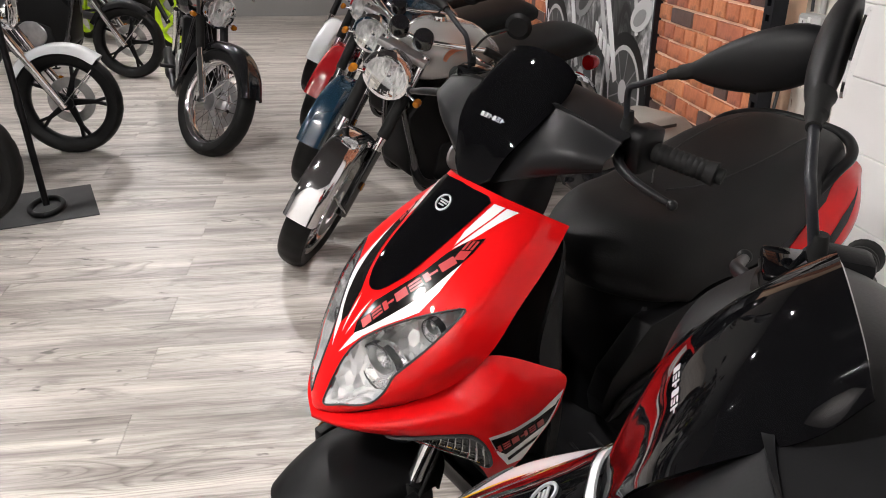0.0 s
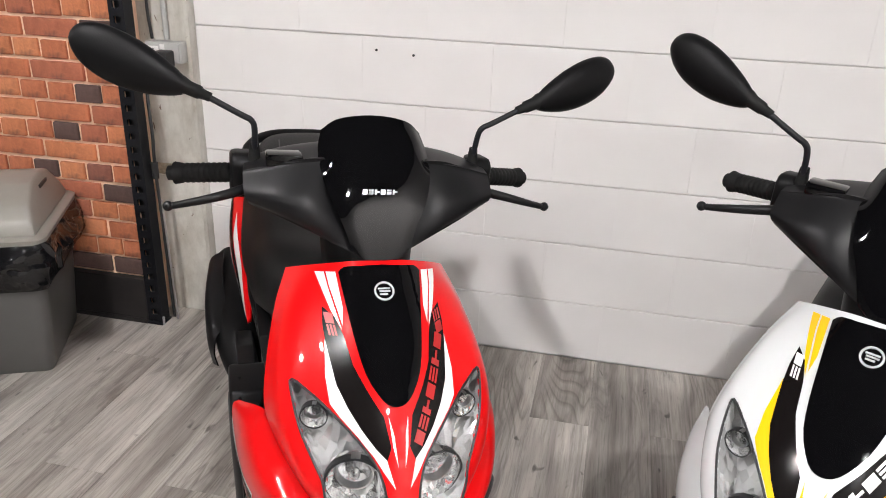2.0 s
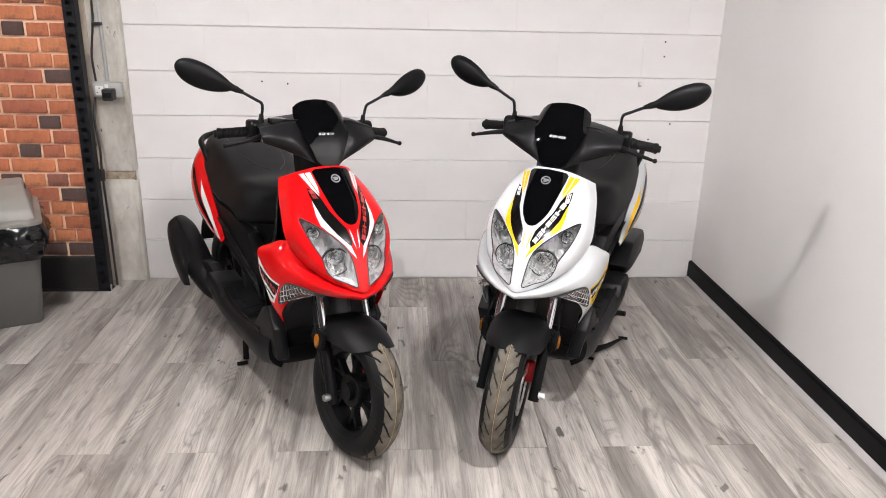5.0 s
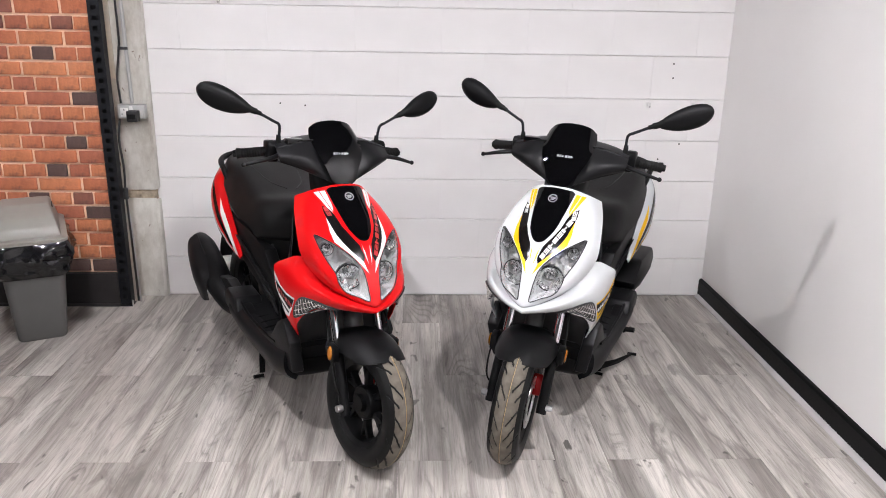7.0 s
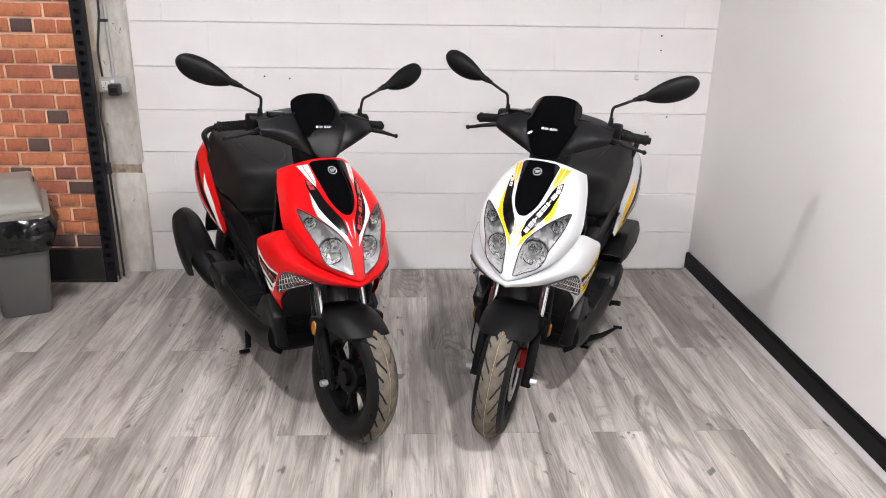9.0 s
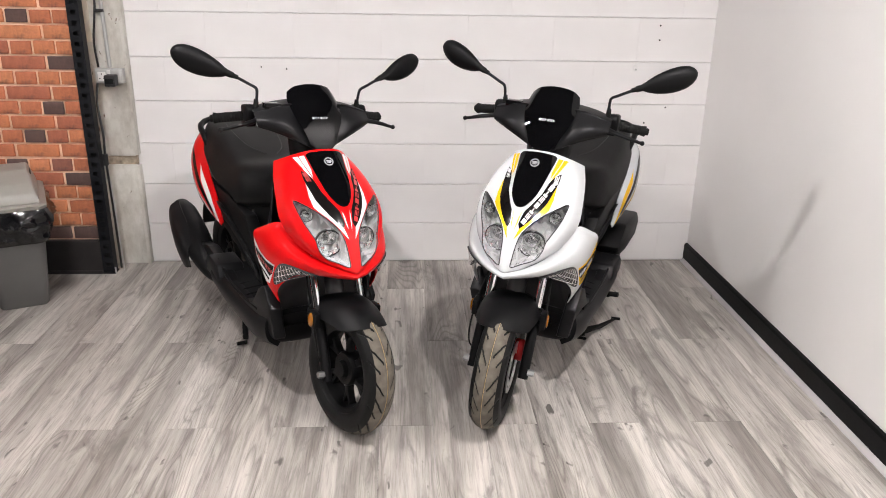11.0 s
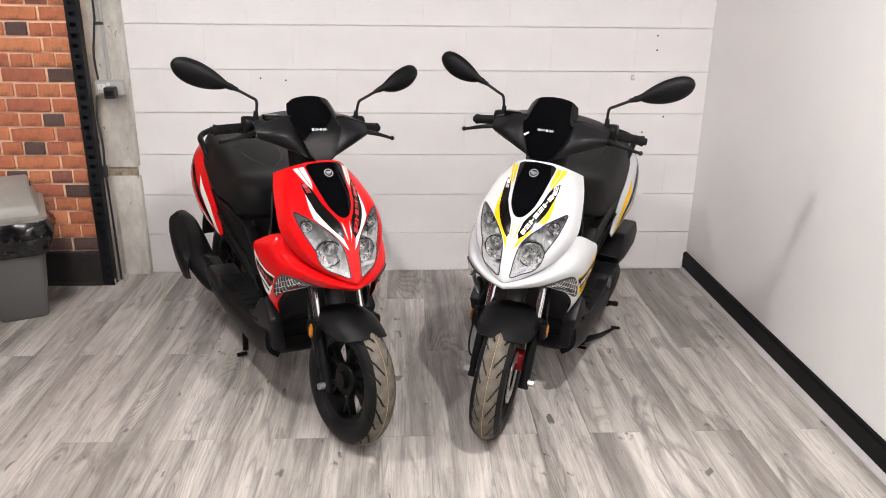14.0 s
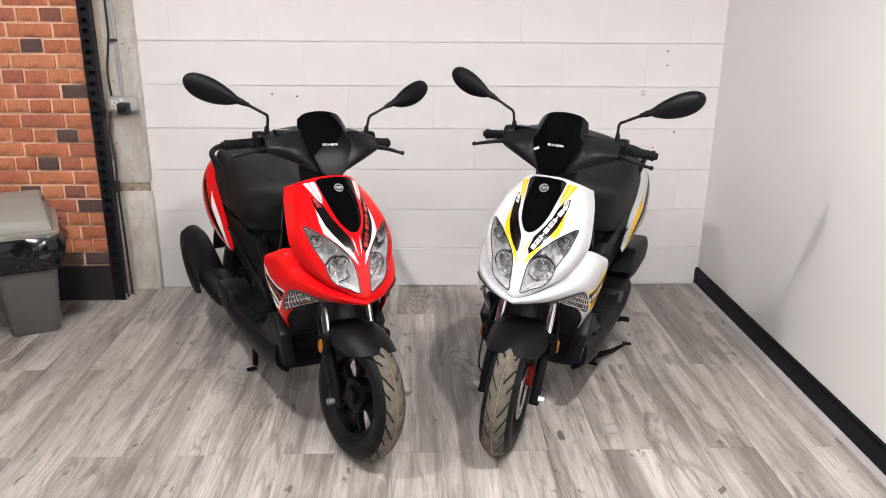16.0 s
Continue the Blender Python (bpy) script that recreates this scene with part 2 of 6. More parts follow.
def spline(pts, n, closed=False):
    """Catmull-Rom through the points, n samples."""
    pts = [Vector(p) for p in pts]
    k = len(pts)
    out = []
    for i in range(n):
        u = i / n * k if closed else i / (n - 1) * (k - 1)
        j = int(u) if closed else min(int(u), k - 2)
        f = u - j
        if closed:
            a, b, c, d = (pts[(j + o) % k] for o in (-1, 0, 1, 2))
        else:
            b, c = pts[j], pts[j + 1]
            a = pts[j - 1] if j > 0 else b * 2 - c
            d = pts[j + 2] if j + 2 < k else c * 2 - b
        out.append(0.5 * ((2 * b) + (c - a) * f + (2 * a - 5 * b + 4 * c - d) * f * f + (3 * b - a - 3 * c + d) * f ** 3))
    return out


def grid_points(rows, nu, nv):
    cols = [spline(r, nv) for r in rows]
    lines = [spline([c[j] for c in cols], nu) for j in range(nv)]
    return [[lines[j][i] for j in range(nv)] for i in range(nu)]


def mirrored(half):
    """A full row from a half row that starts on the centre line (y = 0)."""
    return [(x, -y, z) for x, y, z in reversed(half[1:])] + list(half)


def sheet(rows, nu, nv, thick=0.003, inside=None):
    """A smooth shell through rows of points, thickened away from its right-hand normal; inside(p): cut away."""
    g = grid_points(rows, nu, nv)
    bm = bmesh.new()
    nor = []
    for i in range(nu):
        line = []
        for j in range(nv):
            du = g[min(i + 1, nu - 1)][j] - g[max(i - 1, 0)][j]
            dv = g[i][min(j + 1, nv - 1)] - g[i][max(j - 1, 0)]
            c = du.cross(dv)
            line.append(c.normalized() if c.length > 1e-9 else Vector((0, 0, 1)))
        nor.append(line)
    top = [[bm.verts.new(g[i][j]) for j in range(nv)] for i in range(nu)]
    low = [[bm.verts.new(g[i][j] - nor[i][j] * thick) for j in range(nv)] for i in range(nu)]
    keep = [[not (inside and inside((g[i][j] + g[i + 1][j + 1] + g[i + 1][j] + g[i][j + 1]) / 4)) for j in range(nv - 1)] for i in range(nu - 1)]

    def has(i, j):
        return 0 <= i < nu - 1 and 0 <= j < nv - 1 and keep[i][j]

    for i in range(nu - 1):
        for j in range(nv - 1):
            if not keep[i][j]:
                continue
            bm.faces.new((top[i][j], top[i + 1][j], top[i + 1][j + 1], top[i][j + 1]))
            bm.faces.new((low[i][j], low[i][j + 1], low[i + 1][j + 1], low[i + 1][j]))
            for (a, b), (di, dj) in ((((i, j), (i, j + 1)), (-1, 0)), (((i + 1, j + 1), (i + 1, j)), (1, 0)), (((i + 1, j), (i, j)), (0, -1)), (((i, j + 1), (i + 1, j + 1)), (0, 1))):
                if not has(i + di, j + dj):
                    bm.faces.new((top[a[0]][a[1]], top[b[0]][b[1]], low[b[0]][b[1]], low[a[0]][a[1]]))
    loose = [v for v in bm.verts if not v.link_faces]
    bmesh.ops.delete(bm, geom=loose, context="VERTS")
    bmesh.ops.recalc_face_normals(bm, faces=bm.faces)
    return bm


def add_tube(bm, pts, radius, seg=10, n=None, cap=True):
    """A round bar swept along the points; radius: a number or one for each point."""
    pts = [Vector(p) for p in pts]
    rad = list(radius) if isinstance(radius, (list, tuple)) else [radius] * len(pts)
    if n:
        fine = spline(pts, n)
        rad = [float(np.interp(i / (n - 1) * (len(pts) - 1), range(len(rad)), rad)) for i in range(n)]
        pts = fine
    rings, up = [], None
    for i, p in enumerate(pts):
        d = (pts[min(i + 1, len(pts) - 1)] - pts[max(i - 1, 0)]).normalized()
        if up is None:
            up = d.orthogonal().normalized()
        up = (up - d * up.dot(d)).normalized()
        side = d.cross(up)
        rings.append([bm.verts.new(p + (up * math.cos(a) + side * math.sin(a)) * rad[i]) for a in (2 * math.pi * k / seg for k in range(seg))])
    for a, b in zip(rings, rings[1:]):
        for k in range(seg):
            bm.faces.new((a[k], a[(k + 1) % seg], b[(k + 1) % seg], b[k]))
    if cap:
        bm.faces.new(list(reversed(rings[0])))
        bm.faces.new(rings[-1])
    return bm


def tube(pts, radius, seg=10, n=None):
    return add_tube(bmesh.new(), pts, radius, seg, n)


def add_lathe(bm, profile, seg=32, m=None, closed=False):
    """Turns a profile of (radius, height along y) about the y axis."""
    rings = []
    for i in range(seg):
        a = 2 * math.pi * i / seg
        rings.append([bm.verts.new(Vector((r * math.cos(a), h, r * math.sin(a)))) for r, h in profile])
    k = len(profile)
    for i in range(seg):
        a, b = rings[i], rings[(i + 1) % seg]
        for j in range(k if closed else k - 1):
            bm.faces.new((a[j], a[(j + 1) % k], b[(j + 1) % k], b[j]))
    if m is not None:
        bmesh.ops.transform(bm, matrix=m, verts=[v for r in rings for v in r])
    return bm


def lathe(profile, seg=32, m=None, closed=False):
    bm = add_lathe(bmesh.new(), profile, seg, m, closed)
    bmesh.ops.remove_doubles(bm, verts=bm.verts, dist=1e-5)
    bmesh.ops.recalc_face_normals(bm, faces=bm.faces)
    return bm


def prism(outline, depth, axis="y", bevel=0.0):
    """A flat outline of (u, v) drawn out over depth = (from, to) along an axis."""
    bm = bmesh.new()
    put = {"y": lambda u, v, d: (u, d, v), "x": lambda u, v, d: (d, u, v), "z": lambda u, v, d: (u, v, d)}[axis]
    a = [bm.verts.new(put(u, v, depth[0])) for u, v in outline]
    b = [bm.verts.new(put(u, v, depth[1])) for u, v in outline]
    k = len(outline)
    bm.faces.new(a)
    bm.faces.new(list(reversed(b)))
    for i in range(k):
        bm.faces.new((a[i], b[i], b[(i + 1) % k], a[(i + 1) % k]))
    bmesh.ops.recalc_face_normals(bm, faces=bm.faces)
    if bevel:
        bmesh.ops.bevel(bm, geom=list(bm.edges), offset=bevel, segments=2, affect="EDGES", profile=0.5)
    return bm


def shared(name, me, parent, m):
    ob = new(name, me)
    ob.parent = parent
    ob.matrix_basis = m
    return ob


def structure(name, bm, material, label, category, smooth=False):
    return tagged(part(name, bm, material, None, "", smooth), label, category, kind="structure")


# ---------- the room ----------
X0, X1, Y0 = -9.0, 3.0, -8.0
floor = structure("floor", box((X0, Y0, -0.12), (X1, 0.0, -0.012)), M_UNDER, "grey wood-look laminate plank floor of a showroom", "floor")
wall_block = structure("wall_block", box((-0.255, 0.012, -0.1), (X1 + 0.2, 0.22, CEIL)), M_BLOCK, "white painted concrete block wall with visible joints", "wall")
wall_plaster = structure("wall_plaster", box((X1, Y0 - 0.2, -0.1), (X1 + 0.2, 0.0, CEIL)), M_PLASTER, "smooth pale grey painted plaster wall", "wall")
wall_brick = structure("wall_brick", box((X0, -0.16, -0.1), (-0.256, 0.22, CEIL)), M_MORTAR, "red brick slip wall with peach mortar joints", "wall")
structure("wall_far", box((X0 - 0.2, Y0 - 0.2, -0.1), (X0, 0.22, CEIL)), M_BACKWALL, "grey painted wall closing the showroom", "wall")
structure("wall_back", box((X0, Y0 - 0.2, -0.1), (X1, Y0, CEIL)), M_BACKWALL, "grey painted wall behind the parked bikes", "wall")
structure("ceiling", box((X0 - 0.2, Y0 - 0.2, CEIL), (X1 + 0.2, 0.22, CEIL + 0.15)), M_CEILING, "dark painted showroom ceiling", "ceiling")

# black skirting along the plaster wall, with its grey floor strip
bm = prism([(0.0, 0.0), (-0.016, 0.0), (-0.016, 0.09), (-0.012, 0.102), (0.0, 0.106)], (-7.9, -0.002), "y")
for v in bm.verts:
    v.co.x += 2.999
structure("baseboard_plaster", bm, M_BLACKGLOSS, "black painted skirting board under the plaster wall", "skirting board")
bm = prism([(0.0, 0.0), (-0.022, 0.0), (-0.02, 0.006), (-0.008, 0.014), (0.0, 0.016)], (-7.9, -0.02), "y")
for v in bm.verts:
    v.co.x += 2.982
structure("trim_floor", bm, M_GREYTRIM, "grey quarter-round strip along the skirting board", "trim")
# dark skirting under the brick
bm = box((-3.12, -0.192, 0.0), (-0.258, -0.158, 0.185), 0.003)
add_box(bm, (-3.12, -0.199, 0.0), (-0.258, -0.188, 0.018), 0.002)
structure("baseboard_brick", bm, M_DARKWOOD, "dark wood-grain skirting board under the brick wall", "skirting board")

# ceiling lights
lamp_bm = box((-0.085, -0.085, -0.05), (0.085, 0.085, 0.0), 0.006)
light0 = thing("ceiling_light", "small square white led downlight on the ceiling", "ceiling light", pose(0.9, -5.4, CEIL), "ceiling lights")
part("frame", lamp_bm, M_WHITEPLASTIC, light0)
part("diffuser", box((-0.041, -0.041, -0.056), (0.041, 0.041, -0.051)), M_LED, light0, "glowing white diffuser", False)
for lx, ly, size in ((0.1, -2.3, 0.87), (2.2, -3.0, 1.09), (-4.3, -2.25, 1.0), (-6.5, -3.9, 1.0), (-3.6, -5.4, 1.0)):
    copy_thing(light0, pose(lx, ly, CEIL) @ Matrix.Scale(size, 4))


# ---------- scooters ----------
from mathutils.bvhtree import BVHTree

M_RED = mat("red gloss paint", (0.6, 0.005, 0.006), 0.3, 0.0, 0.6, 0.03)
M_WHITE = mat("white gloss paint", (0.57, 0.59, 0.6), 0.25, 0.0, 0.5, 0.4)
M_GLOSSBLACK = mat("black gloss plastic", (0.002, 0.002, 0.0024), 0.03, 0.0, 0.0, 0.3)
M_MATTE = speckled("matte black plastic", (0.0036, 0.0036, 0.004), 0.46, 0.12, 10.0, 420.0, 0.25, 0.0005, spec=0.15)
M_MATTE_GREY = speckled("satin charcoal plastic", (0.0075, 0.0075, 0.0082), 0.4, 0.1, 9.0, 420.0, 0.15, 0.0004, spec=0.16)
M_VINYL = speckled("black seat vinyl", (0.0055, 0.0054, 0.0056), 0.5, 0.15, 6.0, 260.0, 0.35, 0.0012, spec=0.16)
M_RUBBER = speckled("black rubber", (0.008, 0.008, 0.008), 0.65, 0.2, 20.0, 200.0, 0.2, 0.001, spec=0.14)
M_TREAD = speckled("dusty tyre tread", (0.115, 0.1, 0.08), 0.85, 0.3, 25.0, 260.0, 0.3, 0.001)
M_SIDEWALL = speckled("tyre sidewall", (0.006, 0.006, 0.006), 0.5, 0.2, 25.0, 260.0, 0.2, 0.0008, spec=0.16)
M_GOLDLINE = mat("gold mould line", (0.32, 0.22, 0.1), 0.5)
M_CHROME = mat("chrome", (0.82, 0.82, 0.83), 0.07, 1.0)
M_STEEL = speckled("brushed steel", (0.5, 0.5, 0.5), 0.32, 0.15, 20.0, 200.0, 0.1, 0.0005, 1.0)


def faceted(name, color, rough, metal, scale, tilt):
    """Bright metal pressed into small flat facets, each tilted its own way."""
    m = mat(name, color, rough, metal)
    n = Nodes(m)
    cells = n.t.nodes.new("ShaderNodeTexVoronoi")
    cells.inputs["Scale"].default_value = scale
    n.link(n.mapping((1, 1, 0.45)), cells.inputs["Vector"])
    geo = n.t.nodes.new("ShaderNodeNewGeometry")
    aside = n.t.nodes.new("ShaderNodeVectorMath")
    aside.operation = "MULTIPLY_ADD"
    n.link(cells.outputs["Color"], aside.inputs[0])
    aside.inputs[1].default_value = (tilt, tilt, tilt)
    aside.inputs[2].default_value = (-tilt / 2, -tilt / 2, -tilt / 2)
    total = n.t.nodes.new("ShaderNodeVectorMath")
    total.operation = "ADD"
    n.link(aside.outputs[0], total.inputs[0])
    n.link(geo.outputs["Normal"], total.inputs[1])
    unit = n.t.nodes.new("ShaderNodeVectorMath")
    unit.operation = "NORMALIZE"
    n.link(total.outputs[0], unit.inputs[0])
    n.link(unit.outputs[0], n.bsdf.inputs["Normal"])
    return m


M_REFLECTOR = faceted("faceted lamp reflector", (0.98, 0.98, 0.98), 0.08, 0.62, 80.0, 1.2)
M_BOWL = faceted("deep chrome lamp bowl", (0.98, 0.98, 0.98), 0.05, 0.78, 95.0, 1.4)
M_RIBBED = mat("dark ribbed indicator ground", (0.1, 0.1, 0.1), 0.2, 0.6)
M_LENS = glossy_pane("clear lamp lens", (0.97, 0.98, 0.98), 1.45)
M_AMBER = mat("amber reflector", (0.3, 0.1, 0.004), 0.15, 0.0, 0.4)
M_REDLENS = mat("red tail lens", (0.45, 0.01, 0.012), 0.12, 0.0, 1.0)
M_DECAL_WHITE = mat("white decal", (0.72, 0.71, 0.7), 0.25, 0.0, 0.3)
M_DECAL_BLACK = mat("black decal", (0.006, 0.005, 0.005), 0.15, 0.0, 0.0, 0.15)
M_DECAL_YELLOW = mat("yellow decal", (0.84, 0.47, 0.004), 0.25, 0.0, 0.3)
M_DECAL_RED = mat("red decal", (0.36, 0.006, 0.007), 0.3, 0.0, 0.6)
M_PRINT = mat("pale print", (0.45, 0.46, 0.48), 0.3, 0.3)
M_REDANOD = mat("red brake caliper", (0.35, 0.01, 0.012), 0.3, 0.4)


def poly_inside(poly):
    def test(u, v):
        r = False
        for (x1, y1), (x2, y2) in zip(poly, poly[1:] + poly[:1]):
            if (y1 > v) != (y2 > v) and u < (x2 - x1) * (v - y1) / (y2 - y1) + x1:
                r = not r
        return r
    return test


def rounded(poly, n=48):
    """A closed smooth outline through the corner points."""
    return [(p.x, p.y) for p in spline([(u, v, 0) for u, v in poly], n, True)]


class Skin:
    """A body panel's surface, onto which lamps, stripes and badges are laid. axis: the way in which it is looked at."""

    def __init__(self, bm, axis, sign):
        self.tree, self.axis, self.sign = BVHTree.FromBMesh(bm), axis, sign

    def at(self, u, v, lift=0.0):
        far = 2.0 * self.sign
        o, d = ((Vector((far, u, v)), Vector((-self.sign, 0, 0))) if self.axis == "x" else (Vector((u, far, v)), Vector((0, -self.sign, 0))))
        p, nrm, _, _ = self.tree.ray_cast(o, d)
        if p is None:
            p, nrm, _, _ = self.tree.find_nearest(Vector((0.0, u, v)) if self.axis == "x" else Vector((u, 0.2 * self.sign, v)))
        if nrm.dot(d) > 0:
            nrm = -nrm
        return p + nrm * lift

    def patch(self, outline, lift=0.0012, step=0.012):
        """A thin film with that outline, moulded to the surface."""
        bm = bmesh.new()
        f = bm.faces.new([bm.verts.new((u, v, 0)) for u, v in outline])
        bmesh.ops.triangulate(bm, faces=[f])
        us, vs = [p[0] for p in outline], [p[1] for p in outline]
        for k, (a, b) in enumerate(((min(us), max(us)), (min(vs), max(vs)))):
            c = a + step
            while c < b:
                bmesh.ops.bisect_plane(bm, geom=list(bm.verts) + list(bm.edges) + list(bm.faces), plane_co=(c, 0, 0) if k == 0 else (0, c, 0), plane_no=(1, 0, 0) if k == 0 else (0, 1, 0))
                c += step
        for v in bm.verts:
            v.co = self.at(v.co.x, v.co.y, lift)
        bmesh.ops.recalc_face_normals(bm, faces=bm.faces)
        return bm

    def line(self, outline, lift=0.0):
        return [self.at(u, v, lift) for u, v in outline]


def flip(poly):
    return [(-u, v) for u, v in reversed(poly)]


def tyre(radius, half, rim, lean=-1):
    """A scooter tyre about the y axis with slanted tread grooves."""
    nang, prof = 448, []
    for j in range(89):
        a = -1 + j / 44
        if abs(a) < 0.62:
            b = a / 0.62
            prof.append((radius - 0.028 * b * b - 0.004 * b ** 4, half * 0.93 * b * 0.98, b))
        else:
            s = (abs(a) - 0.62) / 0.38
            sy = 1 if a > 0 else -1
            prof.append((radius - 0.032 - s * (radius - 0.032 - rim), sy * half * (0.91 + 0.09 * math.sin(s * math.pi) - 0.22 * s * s), None))
    bm = bmesh.new()
    rings, groove = [], []
    for i in range(nang):
        ang = 2 * math.pi * i / nang
        row, marks = [], []
        for r, y, b in prof:
            g = False
            if b is not None:
                turn_ = i / nang * 25 + (0.0 if b > 0 else 0.5) + (abs(b) * 1.5 + 0.25 * b * b) * lean
                ph = turn_ % 1.0
                lo, hi = ((0.16, 0.72), (0.45, 0.97))[int(turn_) % 2]
                g = ph < 0.125 and lo < abs(b) < hi
                g = g or abs(b) < 0.03
            rr = r - (0.004 if g else 0.0)
            row.append(bm.verts.new((rr * math.cos(ang), y, rr * math.sin(ang))))
            marks.append((g, b is not None and abs(b) < 0.72))
        rings.append(row)
        groove.append(marks)
    for i in range(nang):
        a, b = rings[i], rings[(i + 1) % nang]
        for j in range(len(prof) - 1):
            f = bm.faces.new((a[j], b[j], b[j + 1], a[j + 1]))
            if not groove[i][j][0] and not groove[i][j + 1][0] and groove[i][j][1]:
                f.material_index = 1
    bmesh.ops.recalc_face_normals(bm, faces=bm.faces)
    return bm


def cast_wheel(parent, name, radius, half, rim, at, spin=None, disc_side=1, shade=M_MATTE):
    """Tyre, rim, five spokes and hub, at a place under the thing."""
    m = Matrix.Translation(at) if spin is None else spin @ Matrix.Translation(at)
    ty = tyre(radius, half, rim)
    bmesh.ops.transform(ty, matrix=m, verts=ty.verts)
    bm = bmesh.new()
    w = half * 0.8
    add_lathe(bm, [(rim + 0.006, -w), (rim + 0.004, -w * 0.9), (rim - 0.012, -w * 0.72), (rim - 0.02, -0.01), (rim - 0.02, 0.01), (rim - 0.012, w * 0.72), (rim + 0.004, w * 0.9), (rim + 0.006, w)], 64)
    rim_ob = part(name, ty, [M_SIDEWALL, M_TREAD], parent, "new black tyre with a dusty grooved tread")
    bmesh.ops.transform(bm, matrix=m, verts=bm.verts)
    bmesh.ops.recalc_face_normals(bm, faces=bm.faces)
    part("rim", bm, shade, rim_ob, "black cast alloy rim")
    line = lathe([(radius - 0.005, -0.0011), (radius + 0.0003, -0.0009), (radius + 0.0003, 0.0009), (radius - 0.005, 0.0011)], 96, m, True)
    part("mould_line", line, M_GOLDLINE, rim_ob, "thin gold mould line round the tread")
    for y in (-1, 1):
        part("hub_plate", lathe([(0.0, y * 0.028), (0.056, y * 0.028), (0.062, y * 0.02), (0.062, 0.0)], 40, m), shade, rim_ob)
    hub = lathe([(0.0, -0.045), (0.03, -0.045), (0.034, -0.03), (0.03, 0.0), (0.034, 0.03), (0.03, 0.045), (0.0, 0.045)], 24, m)
    part("hub", hub, shade, rim_ob)
    for k in range(6):
        a = 2 * math.pi * k / 6 + 0.4
        sp = prism([(0.02, -0.016), (rim * 0.55, -0.011), (rim - 0.012, -0.03), (rim - 0.012, -0.016), (rim * 0.68, 0.0), (rim - 0.012, 0.016), (rim - 0.012, 0.03), (rim * 0.55, 0.011), (0.02, 0.016)], (-0.013, 0.013), "y", 0.003)
        bmesh.ops.transform(sp, matrix=m @ Matrix.Rotation(a, 4, "Y"), verts=sp.verts)
        part("spoke", sp, shade, rim_ob)
    if disc_side:
        d = disc_side * (half * 0.8 + 0.004)
        ring = lathe([(0.055, d - 0.002), (0.095, d - 0.002), (0.095, d + 0.002), (0.055, d + 0.002)], 48, m, True)
        part("brake_disc", ring, M_STEEL, rim_ob, "bare steel brake disc")
        for k in range(9):
            a = 2 * math.pi * k / 9
            hole = lathe([(0.0, d + disc_side * 0.0025), (0.005, d + disc_side * 0.0025), (0.005, d), (0.0, d)], 10, m @ Matrix.Translation((0.076 * math.cos(a), 0, 0.076 * math.sin(a))))
            part("disc_hole", hole, M_DARK, rim_ob)
    return rim_ob


def bars(skin, cells, lift):
    """Small slanted bars in a row, in place of lettering that is not spelled out."""
    bm = bmesh.new()
    for quad in cells:
        p = skin.patch(quad, lift, 0.03)
        me = bpy.data.meshes.new("bar")
        p.to_mesh(me)
        p.free()
        bm.from_mesh(me)
        bpy.data.meshes.remove(me)
    return bm


def word(u, v, du, dv, hu, hv, n, gap=0.2):
    """Quads for n glyph blocks from (u, v), stepping along (du, dv), each as high as (hu, hv)."""
    out = []
    k = 1 - gap

    def cell(a0, a1, b0, b1):
        out.append([(u + du * (i + a) + hu * b, v + dv * (i + a) + hv * b) for a, b in ((a0, b0), (a1, b0), (a1, b1), (a0, b1))])

    for i in range(n):
        if i % 3 == 1:
            for b0 in (0.0, 0.38, 0.76):
                cell(0.0, k, b0, b0 + 0.24)
        elif i % 3 == 2:
            cell(0.0, k * 0.42, 0.0, 1.0)
            cell(k * 0.42, k, 0.38, 0.64)
        else:
            cell(0.0, k, 0.0, 1.0)
    return out


# steering axis, and how far the bars are turned to the left
HEAD_FOOT, HEAD_AXIS = Vector((-0.06, 0, 0.35)), Vector((-0.454, 0, 0.891))


